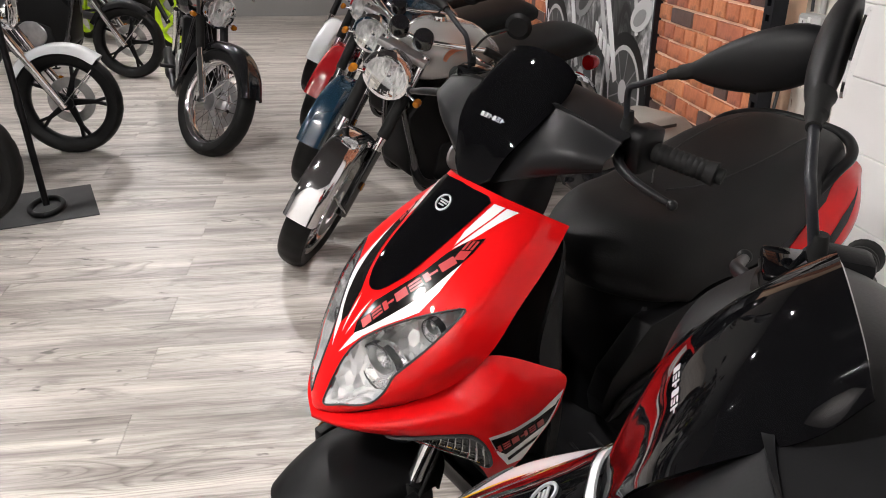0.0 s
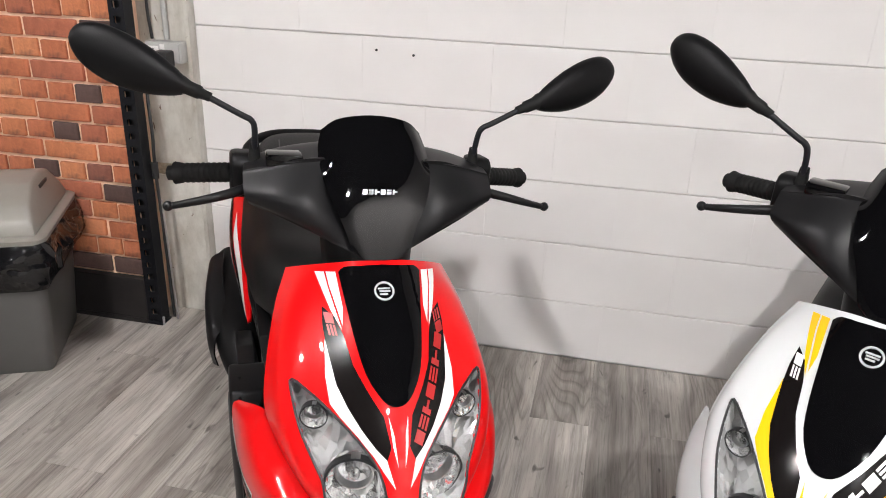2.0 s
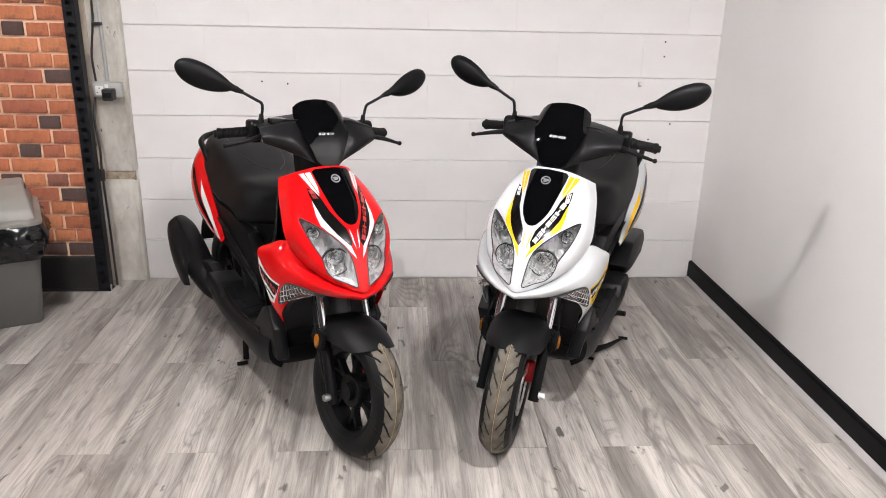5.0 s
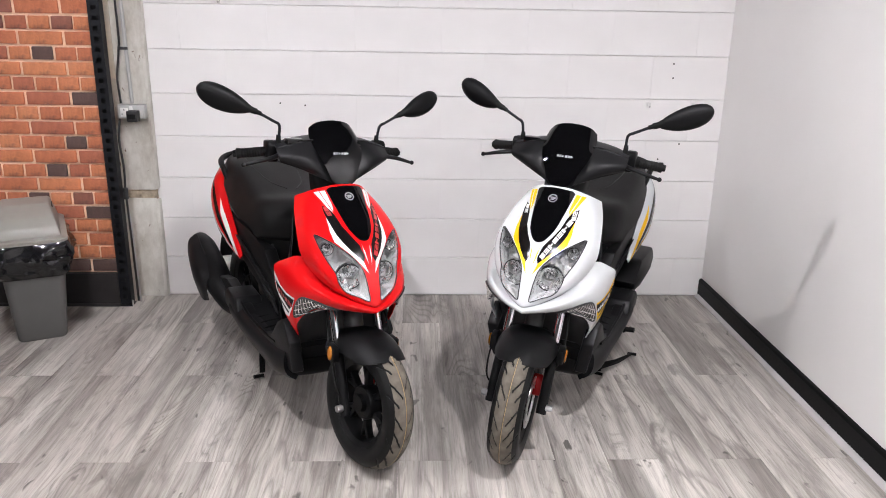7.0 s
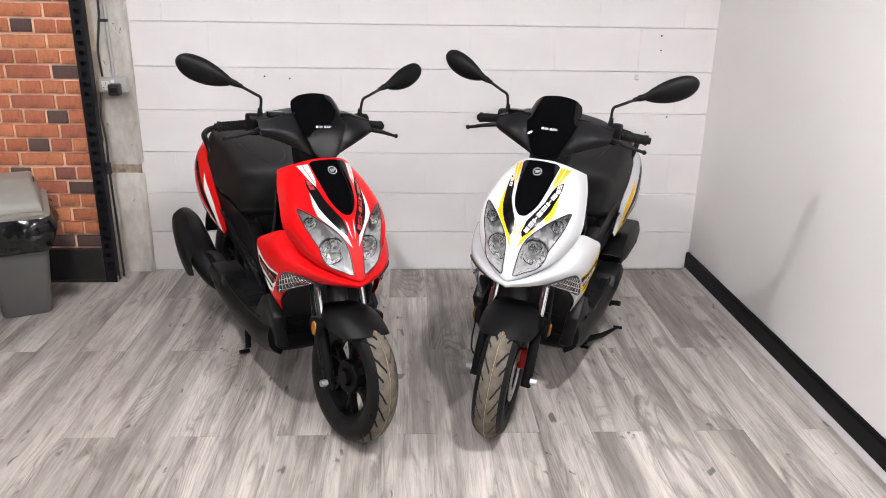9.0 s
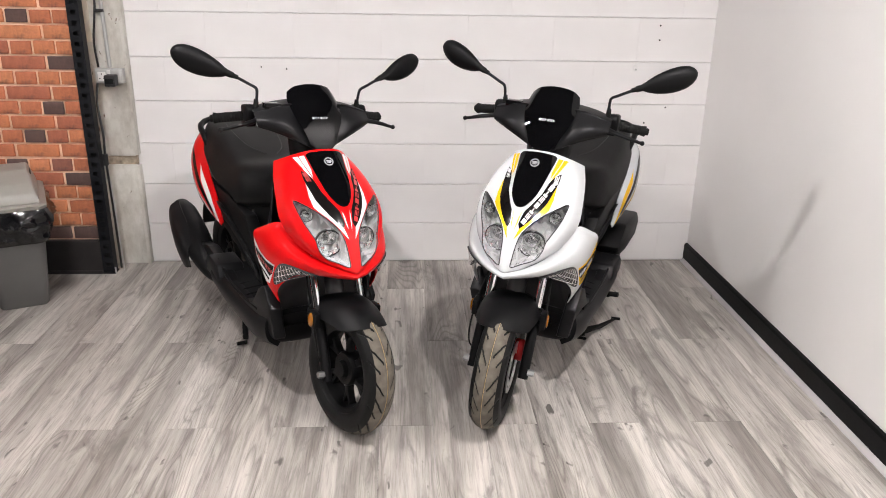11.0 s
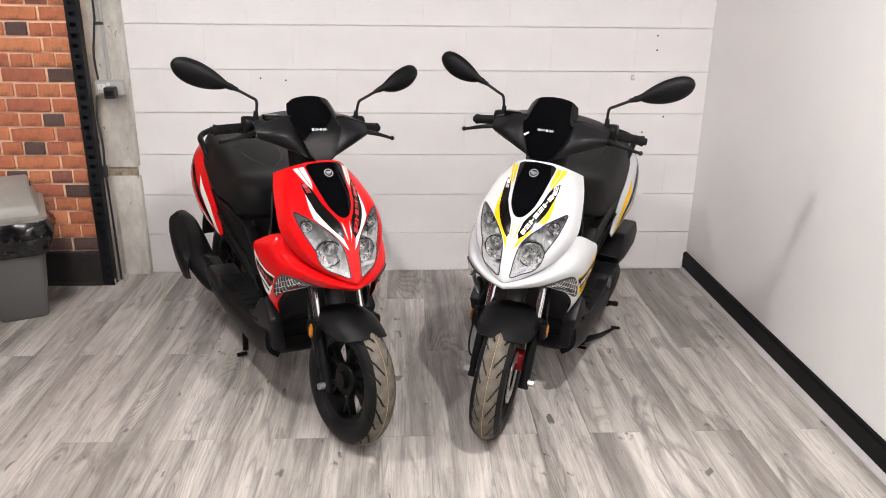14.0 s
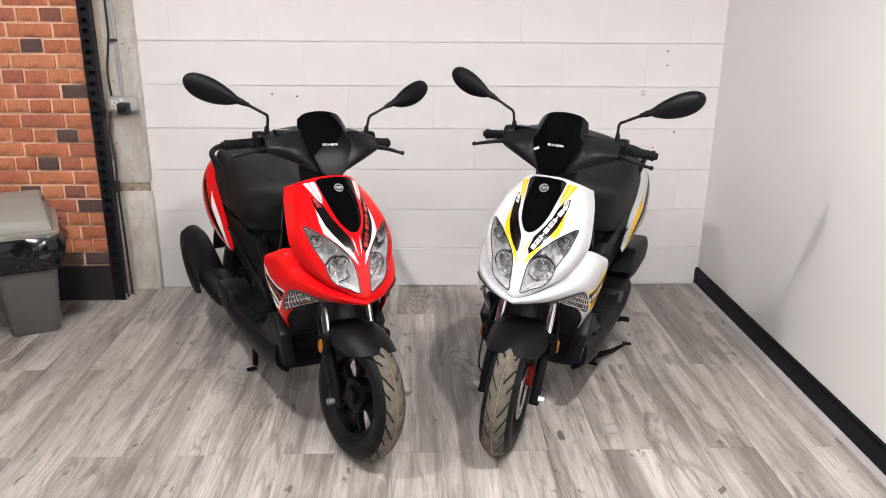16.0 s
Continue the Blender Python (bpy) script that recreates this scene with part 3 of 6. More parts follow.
def scooter(m, bars_turned, paint, stripe, under, print_on, label):
    sc = thing("motor_scooter", label, "scooter", m, "scooters against the block wall")
    turn = Matrix.Translation(HEAD_FOOT) @ Matrix.Rotation(radians(bars_turned), 4, HEAD_AXIS) @ Matrix.Translation(-HEAD_FOOT)
    low_turn = Matrix.Translation(HEAD_FOOT) @ Matrix.Rotation(radians(WHEEL_STEER), 4, HEAD_AXIS) @ Matrix.Translation(-HEAD_FOOT)
    low = {"fork_leg", "stanchion", "fork_seal", "axle_nut", "side_reflector", "reflector_bracket", "mudguard", "brake_caliper"}

    def put(name, bm, material, parent=sc, lab="", steer=False, smooth=True):
        if steer:
            bmesh.ops.transform(bm, matrix=low_turn if name in low else turn, verts=bm.verts)
        ob = part(name, bm, material, parent, lab, smooth)
        return tagged(ob, kind="stuff") if name == "lettering" else ob

    def both(name, make, material, parent=sc, lab="", steer=False):
        """A part on the left side and its mirror image on the right."""
        made = []
        for s in (1, -1):
            bm = make(s)
            made.append(put(name, bm, material, parent[s] if isinstance(parent, dict) else parent, lab, steer))
        return {1: made[0], -1: made[1]}

    # --- front panel ---
    front_rows = [mirrored(r) for r in FRONT_HALF]
    lamp_l = rounded(LAMP, 56)
    lamp_r = flip(lamp_l)
    in_l, in_r = poly_inside(lamp_l), poly_inside(lamp_r)
    plain = sheet(front_rows, 60, 60, 0.003)
    skin = Skin(plain, "x", 1)
    plain.free()
    bm = sheet(front_rows, 96, 120, 0.003, lambda p: in_l(p.y, p.z) or in_r(p.y, p.z))
    panel = put("front_panel", bm, paint, sc, under)
    put("centre_panel", skin.patch(rounded(CENTRE, 40), 0.002, 0.01), M_GLOSSBLACK, panel, "gloss black centre panel")
    # headlamps
    for s, outline in ((1, lamp_l), (-1, lamp_r)):
        cu = sum(p[0] for p in outline) / len(outline)
        cv = sum(p[1] for p in outline) / len(outline)
        rimline = skin.line(outline, 0.001)
        back = [Vector((p.x - 0.075, cu + (p.y - cu) * 0.86, cv + (p.z - cv) * 0.88)) for p in rimline]
        bm = bmesh.new()
        a, b = [bm.verts.new(p) for p in rimline], [bm.verts.new(p) for p in back]
        k = len(a)
        for i in range(k):
            bm.faces.new((a[i], a[(i + 1) % k], b[(i + 1) % k], b[i]))
        f = bm.faces.new(b)
        bmesh.ops.triangulate(bm, faces=[f])
        bmesh.ops.recalc_face_normals(bm, faces=bm.faces)
        lamp = put("headlight", bm, M_REFLECTOR, sc, "clear-lens headlight with chrome reflectors")
        for (u, v, r, dep) in ((0.064, 0.69, 0.043, 0.046), (0.12, 0.773, 0.02, 0.026)):
            c = skin.at(s * u, v, 0)
            mm = Matrix.Translation((c.x - dep, c.y, c.z)) @ Matrix.Rotation(radians(90), 4, "Z") @ Matrix.Rotation(radians(14 * s), 4, "Z")
            bowl = lathe([(0.0, 0.6 * r), (0.1 * r, 0.6 * r), (0.35 * r, 0.52 * r), (0.7 * r, 0.3 * r), (0.93 * r, 0.0), (r, -0.004), (1.05 * r, 0.002), (1.02 * r, 0.5 * r)], 36, mm)
            put("reflector_bowl", bowl, M_BOWL, lamp)
            put("bulb", lathe([(0.0, 0.1 * r), (0.12 * r, 0.14 * r), (0.2 * r, 0.3 * r), (0.18 * r, 0.55 * r)], 16, mm), M_CHROME, lamp)
            put("bowl_ring", lathe([(1.0 * r, -0.005), (1.09 * r, -0.005), (1.09 * r, 0.008), (1.0 * r, 0.008)], 36, mm, True), M_DARK, lamp)
            put("bowl_ring", lathe([(0.62 * r, -0.004), (0.68 * r, -0.004), (0.68 * r, 0.3 * r), (0.62 * r, 0.3 * r)], 30, mm @ Matrix.Translation((0, 0, 0.42 * r)), True), M_STEEL, lamp)
        lens = put("lens", skin.patch(outline, 0.0015, 0.02), M_LENS, lamp, "clear plastic lens")
        lens.visible_shadow = False
        put("gasket", add_tube(bmesh.new(), skin.line(outline + outline[:1], 0.0003), 0.002, 6, None, False), M_DARK, lamp)
    # stripes down both sides of the centre panel
    sets = ((STRIPE_PALE, stripe[0]), (STRIPE_DARK, stripe[1]), (STRIPE_FLAME, stripe[2]))
    for shapes, material in sets:
        for poly in shapes:
            for q in (poly, flip(poly)):
                put("stripe", skin.patch(q, 0.0012 if material is not stripe[1] else 0.0009, 0.012), material, panel)
    put("lettering", bars(skin, word(0.033, 0.757, 0.0086, 0.0158, -0.0125, 0.0075, 7, 0.14), 0.0019), print_on, panel)
    put("lettering", bars(skin, word(-0.096, 0.894, 0.003, -0.012, 0.013, 0.002, 2, 0.1) + word(0.096, 0.87, -0.001, 0.013, -0.013, -0.001, 2, 0.1), 0.0019), print_on, panel)
    # round badge
    c = skin.at(0, 0.93, 0.003)
    nrm = (c - skin.at(0, 0.93, 0.0)).normalized()
    mm = Matrix.Translation(c) @ nrm.to_track_quat("-Y", "Z").to_matrix().to_4x4()
    put("badge", lathe([(0.0135, 0.0), (0.0165, 0.0), (0.0165, -0.002), (0.0135, -0.002)], 32, mm, True), M_PRINT, panel, "round silver badge")
    bm = bmesh.new()
    for dx, w, z in ((0.0, 0.02, 0.0045), (0.001, 0.018, 0.0), (-0.001, 0.013, -0.005)):
        add_box(bm, (dx - w / 2, -0.0016, z - 0.0014), (dx + w / 2, 0.0, z + 0.0014))
    bmesh.ops.transform(bm, matrix=mm, verts=bm.verts)
    put("badge_mark", bm, M_PRINT, panel)

    # --- wings beside the nose, with indicators ---
    def wing(s):
        return sheet([[(x, s * y, z) for x, y, z in row] for row in WING], 30, 44, 0.003 * s)
    wings = both("side_fairing", wing, paint, sc, "glossy side fairing with stripe decals")
    for s in (1, -1):
        raw = wing(s)
        ws = Skin(raw, "y", s)
        raw.free()
        for i, (poly, material) in enumerate(zip(WING_STRIPES, (stripe[3], stripe[1], stripe[1], stripe[4]))):
            put("stripe", ws.patch(poly, 0.001 + 0.0004 * i, 0.02), material, wings[s])
        put("lettering", bars(ws, word(-0.268, 0.582, 0.0155, -0.0072, 0.007, 0.016, 6), 0.0026), print_on, wings[s])
        outline = rounded(INDICATOR, 36)
        lens = put("indicator", ws.patch(outline, 0.004, 0.012), M_RIBBED, sc, "clear turn indicator with ribbed lens")
        within = poly_inside(outline)

        def rib(a, b, r):
            run = [(a[0] + (b[0] - a[0]) * k / 40, a[1] + (b[1] - a[1]) * k / 40) for k in range(41)]
            run = [q for q in run if within(*q)]
            if len(run) > 2:
                put("rib", tube([ws.at(*q, 0.0045) for q in run], r, 6), M_CHROME, lens)

        for i in range(17):
            u = -0.186 + 0.0105 * i
            rib((u + 0.014, 0.62), (u - 0.014, 0.5), 0.0021)
        for i in range(4):
            rib((-0.18, 0.498 + 0.017 * i), (-0.02, 0.578 + 0.017 * i), 0.0013)
        put("indicator_rim", add_tube(bmesh.new(), ws.line(outline + outline[:1], 0.003), 0.0035, 6, None, False), M_DARK, lens)

    # --- inner body behind the nose ---
    put("leg_shield", sheet([mirrored(r) for r in LEG_SHIELD], 40, 30, 0.006), M_MATTE, sc, "matte black leg shield")
    put("under_nose", sheet([mirrored(r) for r in UNDER_NOSE], 24, 24, 0.004), M_DARK, sc, "black inner wheel arch")
    # floorboard with ribs
    put("floorboard", sheet([mirrored(r) for r in FLOORBOARD], 30, 40, 0.02), M_MATTE_GREY, sc, "ribbed black footboard")
    for s in (1, -1):
        for i in range(7):
            x = -0.37 - i * 0.058
            put("rib", tube([(x + 0.012, s * 0.198, 0.322), (x, s * 0.17, 0.328), (x - 0.014, s * 0.1, 0.328)], 0.007, 6, 10), M_MATTE_GREY, sc)
        put("screw", lathe([(0.0, -0.003), (0.006, -0.002), (0.007, 0.002)], 12, Matrix.Translation((-0.62, s * 0.172, 0.316)) @ Matrix.Rotation(radians(90), 4, "X")), M_STEEL, sc)
    for s in (1, -1):
        flank = prism([(-0.2, 0.4), (-0.27, 0.47), (-0.33, 0.44), (-0.4, 0.36), (-0.5, 0.33), (-0.7, 0.334), (-0.86, 0.372), (-1.0, 0.395), (-1.13, 0.372), (-1.08, 0.27), (-0.93, 0.212), (-0.6, 0.236), (-0.36, 0.24), (-0.22, 0.27)], (min(s * 0.165, s * 0.212), max(s * 0.165, s * 0.212)), "y", 0.007)
        for v in flank.verts:
            v.co.y -= s * 0.45 * max(0.0, 0.325 - v.co.z)
        side = put("side_panel", flank, M_MATTE_GREY, sc, "angular black footboard side panel")
        put("lip", tube([(-0.36, s * 0.206, 0.345), (-0.5, s * 0.209, 0.336), (-0.7, s * 0.209, 0.339), (-0.86, s * 0.209, 0.376)], 0.006, 8, 24), M_MATTE, side)
        # sharp-edged cover under the seat, with a chevron pressed into it
        def drawn_in(bm):
            for v in bm.verts:
                v.co.y -= s * 0.3 * max(0.0, 0.6 - v.co.z)
            return bm

        plate = put("under_seat_panel", drawn_in(prism([(-1.14, 0.6), (-1.1, 0.55), (-0.94, 0.5), (-0.68, 0.36), (-0.6, 0.35), (-0.555, 0.43), (-0.54, 0.52), (-0.6, 0.64), (-0.8, 0.67), (-1.0, 0.67)], (min(s * 0.125, s * 0.176), max(s * 0.125, s * 0.176)), "y", 0.006)), M_MATTE, sc, "sharp-edged black panel under the seat")
        put("facet", drawn_in(prism([(-1.1, 0.625), (-0.97, 0.545), (-0.72, 0.4), (-0.62, 0.362), (-0.6, 0.42), (-0.64, 0.47), (-0.9, 0.6)], (min(s * 0.17, s * 0.186), max(s * 0.17, s * 0.186)), "y", 0.004)), M_MATTE_GREY, plate)
        put("chevron", drawn_in(prism([(-0.7, 0.46), (-0.6, 0.43), (-0.585, 0.365), (-0.62, 0.372), (-0.635, 0.415)], (min(s * 0.184, s * 0.194), max(s * 0.184, s * 0.194)), "y", 0.002)), M_DARK, plate)
    put("belly", sheet([mirrored(r) for r in BELLY], 26, 24, 0.005), M_MATTE, sc)

    # --- body under the seat, seat, tail ---
    put("seat_base", sheet([mirrored(r) for r in SEAT_BASE], 44, 30, 0.005), M_MATTE, sc, "matte black under-seat panel")
    seat = put("seat", sheet([mirrored(r) for r in SEAT], 60, 44, 0.01), M_VINYL, sc, "black vinyl dual seat")
    raw = sheet([mirrored(r) for r in SEAT], 60, 44, 0.01)
    top = BVHTree.FromBMesh(raw)
    raw.free()
    for s in (1, -1):
        seam = []
        for p in spline([(-0.78, s * 0.02, 1.2), (-0.86, s * 0.07, 1.2), (-1.02, s * 0.095, 1.2), (-1.2, s * 0.09, 1.2)], 30):
            hit = top.ray_cast(p, Vector((0, 0, -1)))
            if hit[0] is not None:
                seam.append(hit[0] + Vector((0, 0, 0.0005)))
        put("seam", tube(seam, 0.0018, 6), M_DARK, seat)

    def tail(s):
        return sheet([[(x, s * y, z) for x, y, z in row] for row in TAIL], 34, 26, 0.004 * s)
    tails = both("tail_panel", tail, paint, sc, "glossy tail panel with striped decals")
    for s in (1, -1):
        raw = tail(s)
        ts = Skin(raw, "y", s)
        raw.free()
        for i, (poly, material) in enumerate(zip(TAIL_STRIPES, (stripe[3], stripe[1], stripe[4], stripe[1]))):
            put("stripe", ts.patch(poly, 0.001 + 0.0004 * i, 0.03), material, tails[s])
    put("tail_cap", sheet([mirrored(r) for r in TAIL_CAP], 20, 24, 0.004), M_MATTE, sc)
    rail = [(-1.13, 0.162, 0.8), (-1.18, 0.175, 0.855), (-1.25, 0.168, 0.885), (-1.32, 0.105, 0.9), (-1.335, 0.0, 0.903), (-1.32, -0.105, 0.9), (-1.25, -0.168, 0.885), (-1.18, -0.175, 0.855), (-1.13, -0.162, 0.8)]
    put("grab_rail", tube(rail, 0.013, 10, 60), M_MATTE, sc, "black passenger grab rail")
    put("tail_light", sheet([mirrored(r) for r in TAIL_LIGHT], 14, 20, 0.01), M_REDLENS, sc, "red tail light")
    for s in (1, -1):
        put("rear_indicator", sheet([[(-1.281, s * 0.14, 0.845), (-1.312, s * 0.15, 0.85), (-1.351, s * 0.13, 0.85)], [(-1.289, s * 0.142, 0.82), (-1.32, s * 0.15, 0.822), (-1.359, s * 0.13, 0.825)], [(-1.296, s * 0.135, 0.795), (-1.328, s * 0.14, 0.796), (-1.351, s * 0.12, 0.8)]], 12, 12, 0.008 * s), M_REDLENS if s > 0 else M_AMBER, sc)
    put("rear_mudguard", sheet([mirrored(r) for r in REAR_GUARD], 20, 14, 0.004), M_MATTE, sc, "black rear mudguard")

    # --- engine, exhaust, rear wheel, stands ---
    rear = cast_wheel(sc, "rear_wheel", 0.2395, 0.064, 0.15, (-1.3, 0, 0.2395), None, 0)
    eng = put("engine_case", prism([(-0.86, 0.2), (-0.8, 0.3), (-0.9, 0.37), (-1.15, 0.36), (-1.36, 0.33), (-1.43, 0.25), (-1.38, 0.17), (-1.2, 0.16), (-1.0, 0.15)], (0.075, 0.16), "y", 0.015), M_MATTE_GREY, sc, "black drive belt case")
    for i in range(5):
        put("case_fin", box((-1.2 + i * 0.03, 0.158, 0.2), (-1.188 + i * 0.03, 0.168, 0.32), 0.003), M_MATTE, eng)
    put("air_filter", prism([(-0.95, 0.37), (-0.9, 0.42), (-1.05, 0.49), (-1.34, 0.475), (-1.41, 0.41), (-1.34, 0.345), (-1.1, 0.345)], (0.06, 0.226), "y", 0.018), M_MATTE, sc, "black air filter box")
    put("inner_body", prism([(-0.66, 0.4), (-0.62, 0.66), (-0.8, 0.74), (-1.1, 0.78), (-1.3, 0.82), (-1.34, 0.74), (-1.15, 0.56), (-0.95, 0.48)], (-0.135, 0.135), "y", 0.01), M_DARK, sc)
    put("cylinder", prism([(-0.74, 0.26), (-0.72, 0.36), (-0.86, 0.38), (-0.9, 0.24)], (-0.07, 0.07), "y", 0.012), M_STEEL, sc)
    put("step_block", prism([(-0.76, 0.325), (-0.8, 0.375), (-0.92, 0.385), (-0.97, 0.35), (-0.95, 0.3), (-0.8, 0.29)], (0.12, 0.235), "y", 0.01), M_MATTE_GREY, sc)
    put("step_block", prism([(-0.76, 0.325), (-0.8, 0.375), (-0.92, 0.385), (-0.97, 0.35), (-0.95, 0.3), (-0.8, 0.29)], (-0.235, -0.12), "y", 0.01), M_MATTE_GREY, sc)
    ex = put("exhaust", tube([(-1.0, -0.15, 0.23), (-1.06, -0.182, 0.262), (-1.14, -0.2, 0.315), (-1.28, -0.21, 0.372), (-1.42, -0.21, 0.42), (-1.5, -0.21, 0.44)], [0.03, 0.046, 0.062, 0.068, 0.062, 0.046], 24, 40), M_MATTE, sc, "matte black exhaust silencer")
    guard = sheet([[(-1.13, -0.262, 0.255), (-1.18, -0.278, 0.25), (-1.3, -0.285, 0.3), (-1.41, -0.278, 0.34)], [(-1.12, -0.272, 0.305), (-1.18, -0.29, 0.32), (-1.31, -0.296, 0.375), (-1.42, -0.286, 0.415)], [(-1.14, -0.262, 0.35), (-1.2, -0.278, 0.38), (-1.33, -0.284, 0.435), (-1.43, -0.276, 0.47)], [(-1.15, -0.225, 0.375), (-1.22, -0.238, 0.412), (-1.34, -0.243, 0.468), (-1.43, -0.238, 0.495)]], 24, 24, 0.004)
    put("heat_shield", guard, M_MATTE_GREY, ex, "black plastic heat shield")
    put("exhaust_pipe", tube([(-0.8, -0.06, 0.24), (-0.88, -0.1, 0.18), (-1.0, -0.15, 0.215)], 0.016, 12, 16), M_STEEL, ex)
    put("shock_absorber", tube([(-1.28, 0.13, 0.3), (-1.16, 0.13, 0.58)], 0.022, 12), M_DARK, sc)
    cs = put("centre_stand", tube([(-0.86, 0.08, 0.21), (-0.81, 0.115, 0.11), (-0.778, 0.138, 0.02)], [0.011, 0.013, 0.012], 10, 20), M_MATTE, sc, "black centre stand, folded down")
    put("stand_leg", tube([(-0.86, -0.08, 0.21), (-0.81, -0.11, 0.11), (-0.782, -0.118, 0.02)], [0.011, 0.013, 0.012], 10, 20), M_MATTE, cs)
    put("stand_bar", tube([(-0.82, -0.11, 0.13), (-0.82, 0.11, 0.13)], 0.009, 8), M_MATTE, cs)
    for s in (1, -1):
        put("stand_foot", tube([(-0.776, s * 0.115, 0.0085), (-0.774, s * 0.158, 0.0085)], 0.0085, 10), M_MATTE, cs)
    put("stand_lever", prism([(-0.775, 0.03), (-0.78, 0.062), (-0.86, 0.058), (-0.93, 0.072), (-0.932, 0.062), (-0.87, 0.034)], (0.138, 0.146), "y", 0.002), M_MATTE, cs)
    for v in cs.children[-1].data.vertices:
        v.co.y += max(0.0, -0.79 - v.co.x) * 0.75
    put("lever_peg", tube([(-0.93, 0.232, 0.068), (-0.935, 0.272, 0.07)], 0.007, 10), M_MATTE, cs)
    kick = put("kick_start", tube([(-1.08, 0.165, 0.19), (-1.05, 0.18, 0.15), (-1.0, 0.19, 0.145), (-0.985, 0.2, 0.16)], 0.008, 10, 16), M_MATTE, sc, "black folded kick-start pedal")
    put("pedal_rubber", tube([(-0.985, 0.192, 0.162), (-0.98, 0.24, 0.168)], 0.012, 10), M_RUBBER, kick)

    # --- fork, front wheel, mudguard ---
    cast_wheel(sc, "front_wheel", 0.2365, 0.058, 0.15, (0.028, 0, 0.2365), low_turn, 1)
    for s in (1, -1):
        fork = put("fork_leg", tube([(0.034, s * 0.094, 0.205), (-0.018, s * 0.094, 0.33), (-0.072, s * 0.09, 0.43)], [0.019, 0.0185, 0.0185], 16, 10), M_MATTE, sc, "black lower fork leg", True)
        put("stanchion", tube([(-0.07, s * 0.09, 0.425), (-0.18, s * 0.088, 0.65)], 0.0155, 16), M_CHROME, fork, "chrome fork tube", True)
        put("fork_seal", tube([(-0.066, s * 0.09, 0.418), (-0.076, s * 0.09, 0.44)], 0.0255, 16), M_RUBBER, fork, "", True)
        put("axle_nut", lathe([(0.0, 0.012), (0.012, 0.012), (0.013, 0.0), (0.013, -0.01)], 6, Matrix.Translation((0.03, s * 0.118, 0.232)) @ Matrix.Rotation(0 if s > 0 else math.pi, 4, "Z")), M_STEEL, fork, "", True)
        ref = put("side_reflector", lathe([(0.0, 0.006), (0.013, 0.0055), (0.0175, 0.003), (0.019, 0.0)], 24, Matrix.Translation((-0.035, s * 0.138, 0.415)) @ Matrix.Rotation(0 if s > 0 else math.pi, 4, "Z") @ Matrix.Diagonal((0.8, 1, 1.35, 1))), M_AMBER, sc, "amber side reflector", True)
        put("reflector_bracket", prism([(-0.055, 0.385), (-0.015, 0.385), (-0.012, 0.44), (-0.06, 0.445)], (s * 0.112, s * 0.135), "y", 0.004), M_MATTE, ref, "", True)
    put("mudguard", sheet([mirrored(r) for r in MUDGUARD], 40, 36, 0.004), M_MATTE, sc, "matte black front mudguard", True)
    cal = put("brake_caliper", prism([(-0.052, 0.235), (-0.067, 0.29), (-0.037, 0.325), (-0.012, 0.3), (-0.017, 0.24)], (0.038, 0.075), "y", 0.008), M_REDANOD, sc, "red brake caliper", True)
    put("brake_hose", tube([(-0.06, 0.075, 0.32), (-0.05, 0.12, 0.37), (-0.08, 0.13, 0.45), (-0.16, 0.11, 0.58), (-0.22, 0.06, 0.7)], 0.004, 8, 30), M_RUBBER, sc, "", True)
    put("speedometer_cable", tube([(0.0, -0.075, 0.245), (0.02, -0.12, 0.3), (-0.04, -0.125, 0.42), (-0.15, -0.1, 0.58)], 0.0035, 8, 30), M_RUBBER, sc, "", True)
    put("steering_column", tube([(-0.1, 0, 0.45), (-0.25, 0, 0.78), (-0.35, 0, 1.0)], 0.035, 14), M_DARK, sc, "", True)

    # --- handlebar ---
    cover = put("handlebar_cover", sheet([mirrored(r) for r in COVER], 60, 60, 0.004), M_MATTE_GREY, sc, "charcoal plastic handlebar cover", True)
    put("cover_skirt", sheet([mirrored(r) for r in COVER_SKIRT], 20, 24, 0.004), M_MATTE, sc, "", True)
    screen_rows = [mirrored(r) for r in SCREEN]
    raw = sheet(screen_rows, 40, 30, 0.003)
    ssk = Skin(raw, "x", 1)
    raw.free()
    screen = put("windscreen", sheet(screen_rows, 60, 40, 0.003), M_GLOSSBLACK, sc, "small smoked black windscreen", True)
    put("lettering", bars(ssk, word(-0.03, 1.066, 0.0102, 0, 0.001, 0.0072, 6), 0.0008), M_PRINT, screen, "", True)
    for s in (1, -1):
        if s < 0:
            put("cover_slot", box((-0.39, s * 0.15 - 0.03, 1.09), (-0.352, s * 0.15 + 0.03, 1.112), 0.004), M_GLOSSBLACK, cover, "", True)
        bar = put("handlebar_end", tube([(-0.42, s * 0.17, 1.062), (-0.44, s * 0.225, 1.06)], [0.026, 0.024], 16), M_MATTE, sc, "", True)
        sw = put("switch_box", prism([(-0.45, 1.025), (-0.395, 1.022), (-0.39, 1.085), (-0.405, 1.1), (-0.455, 1.095)], (s * 0.195, s * 0.235), "y", 0.008), M_MATTE, sc, "black switch housing", True)
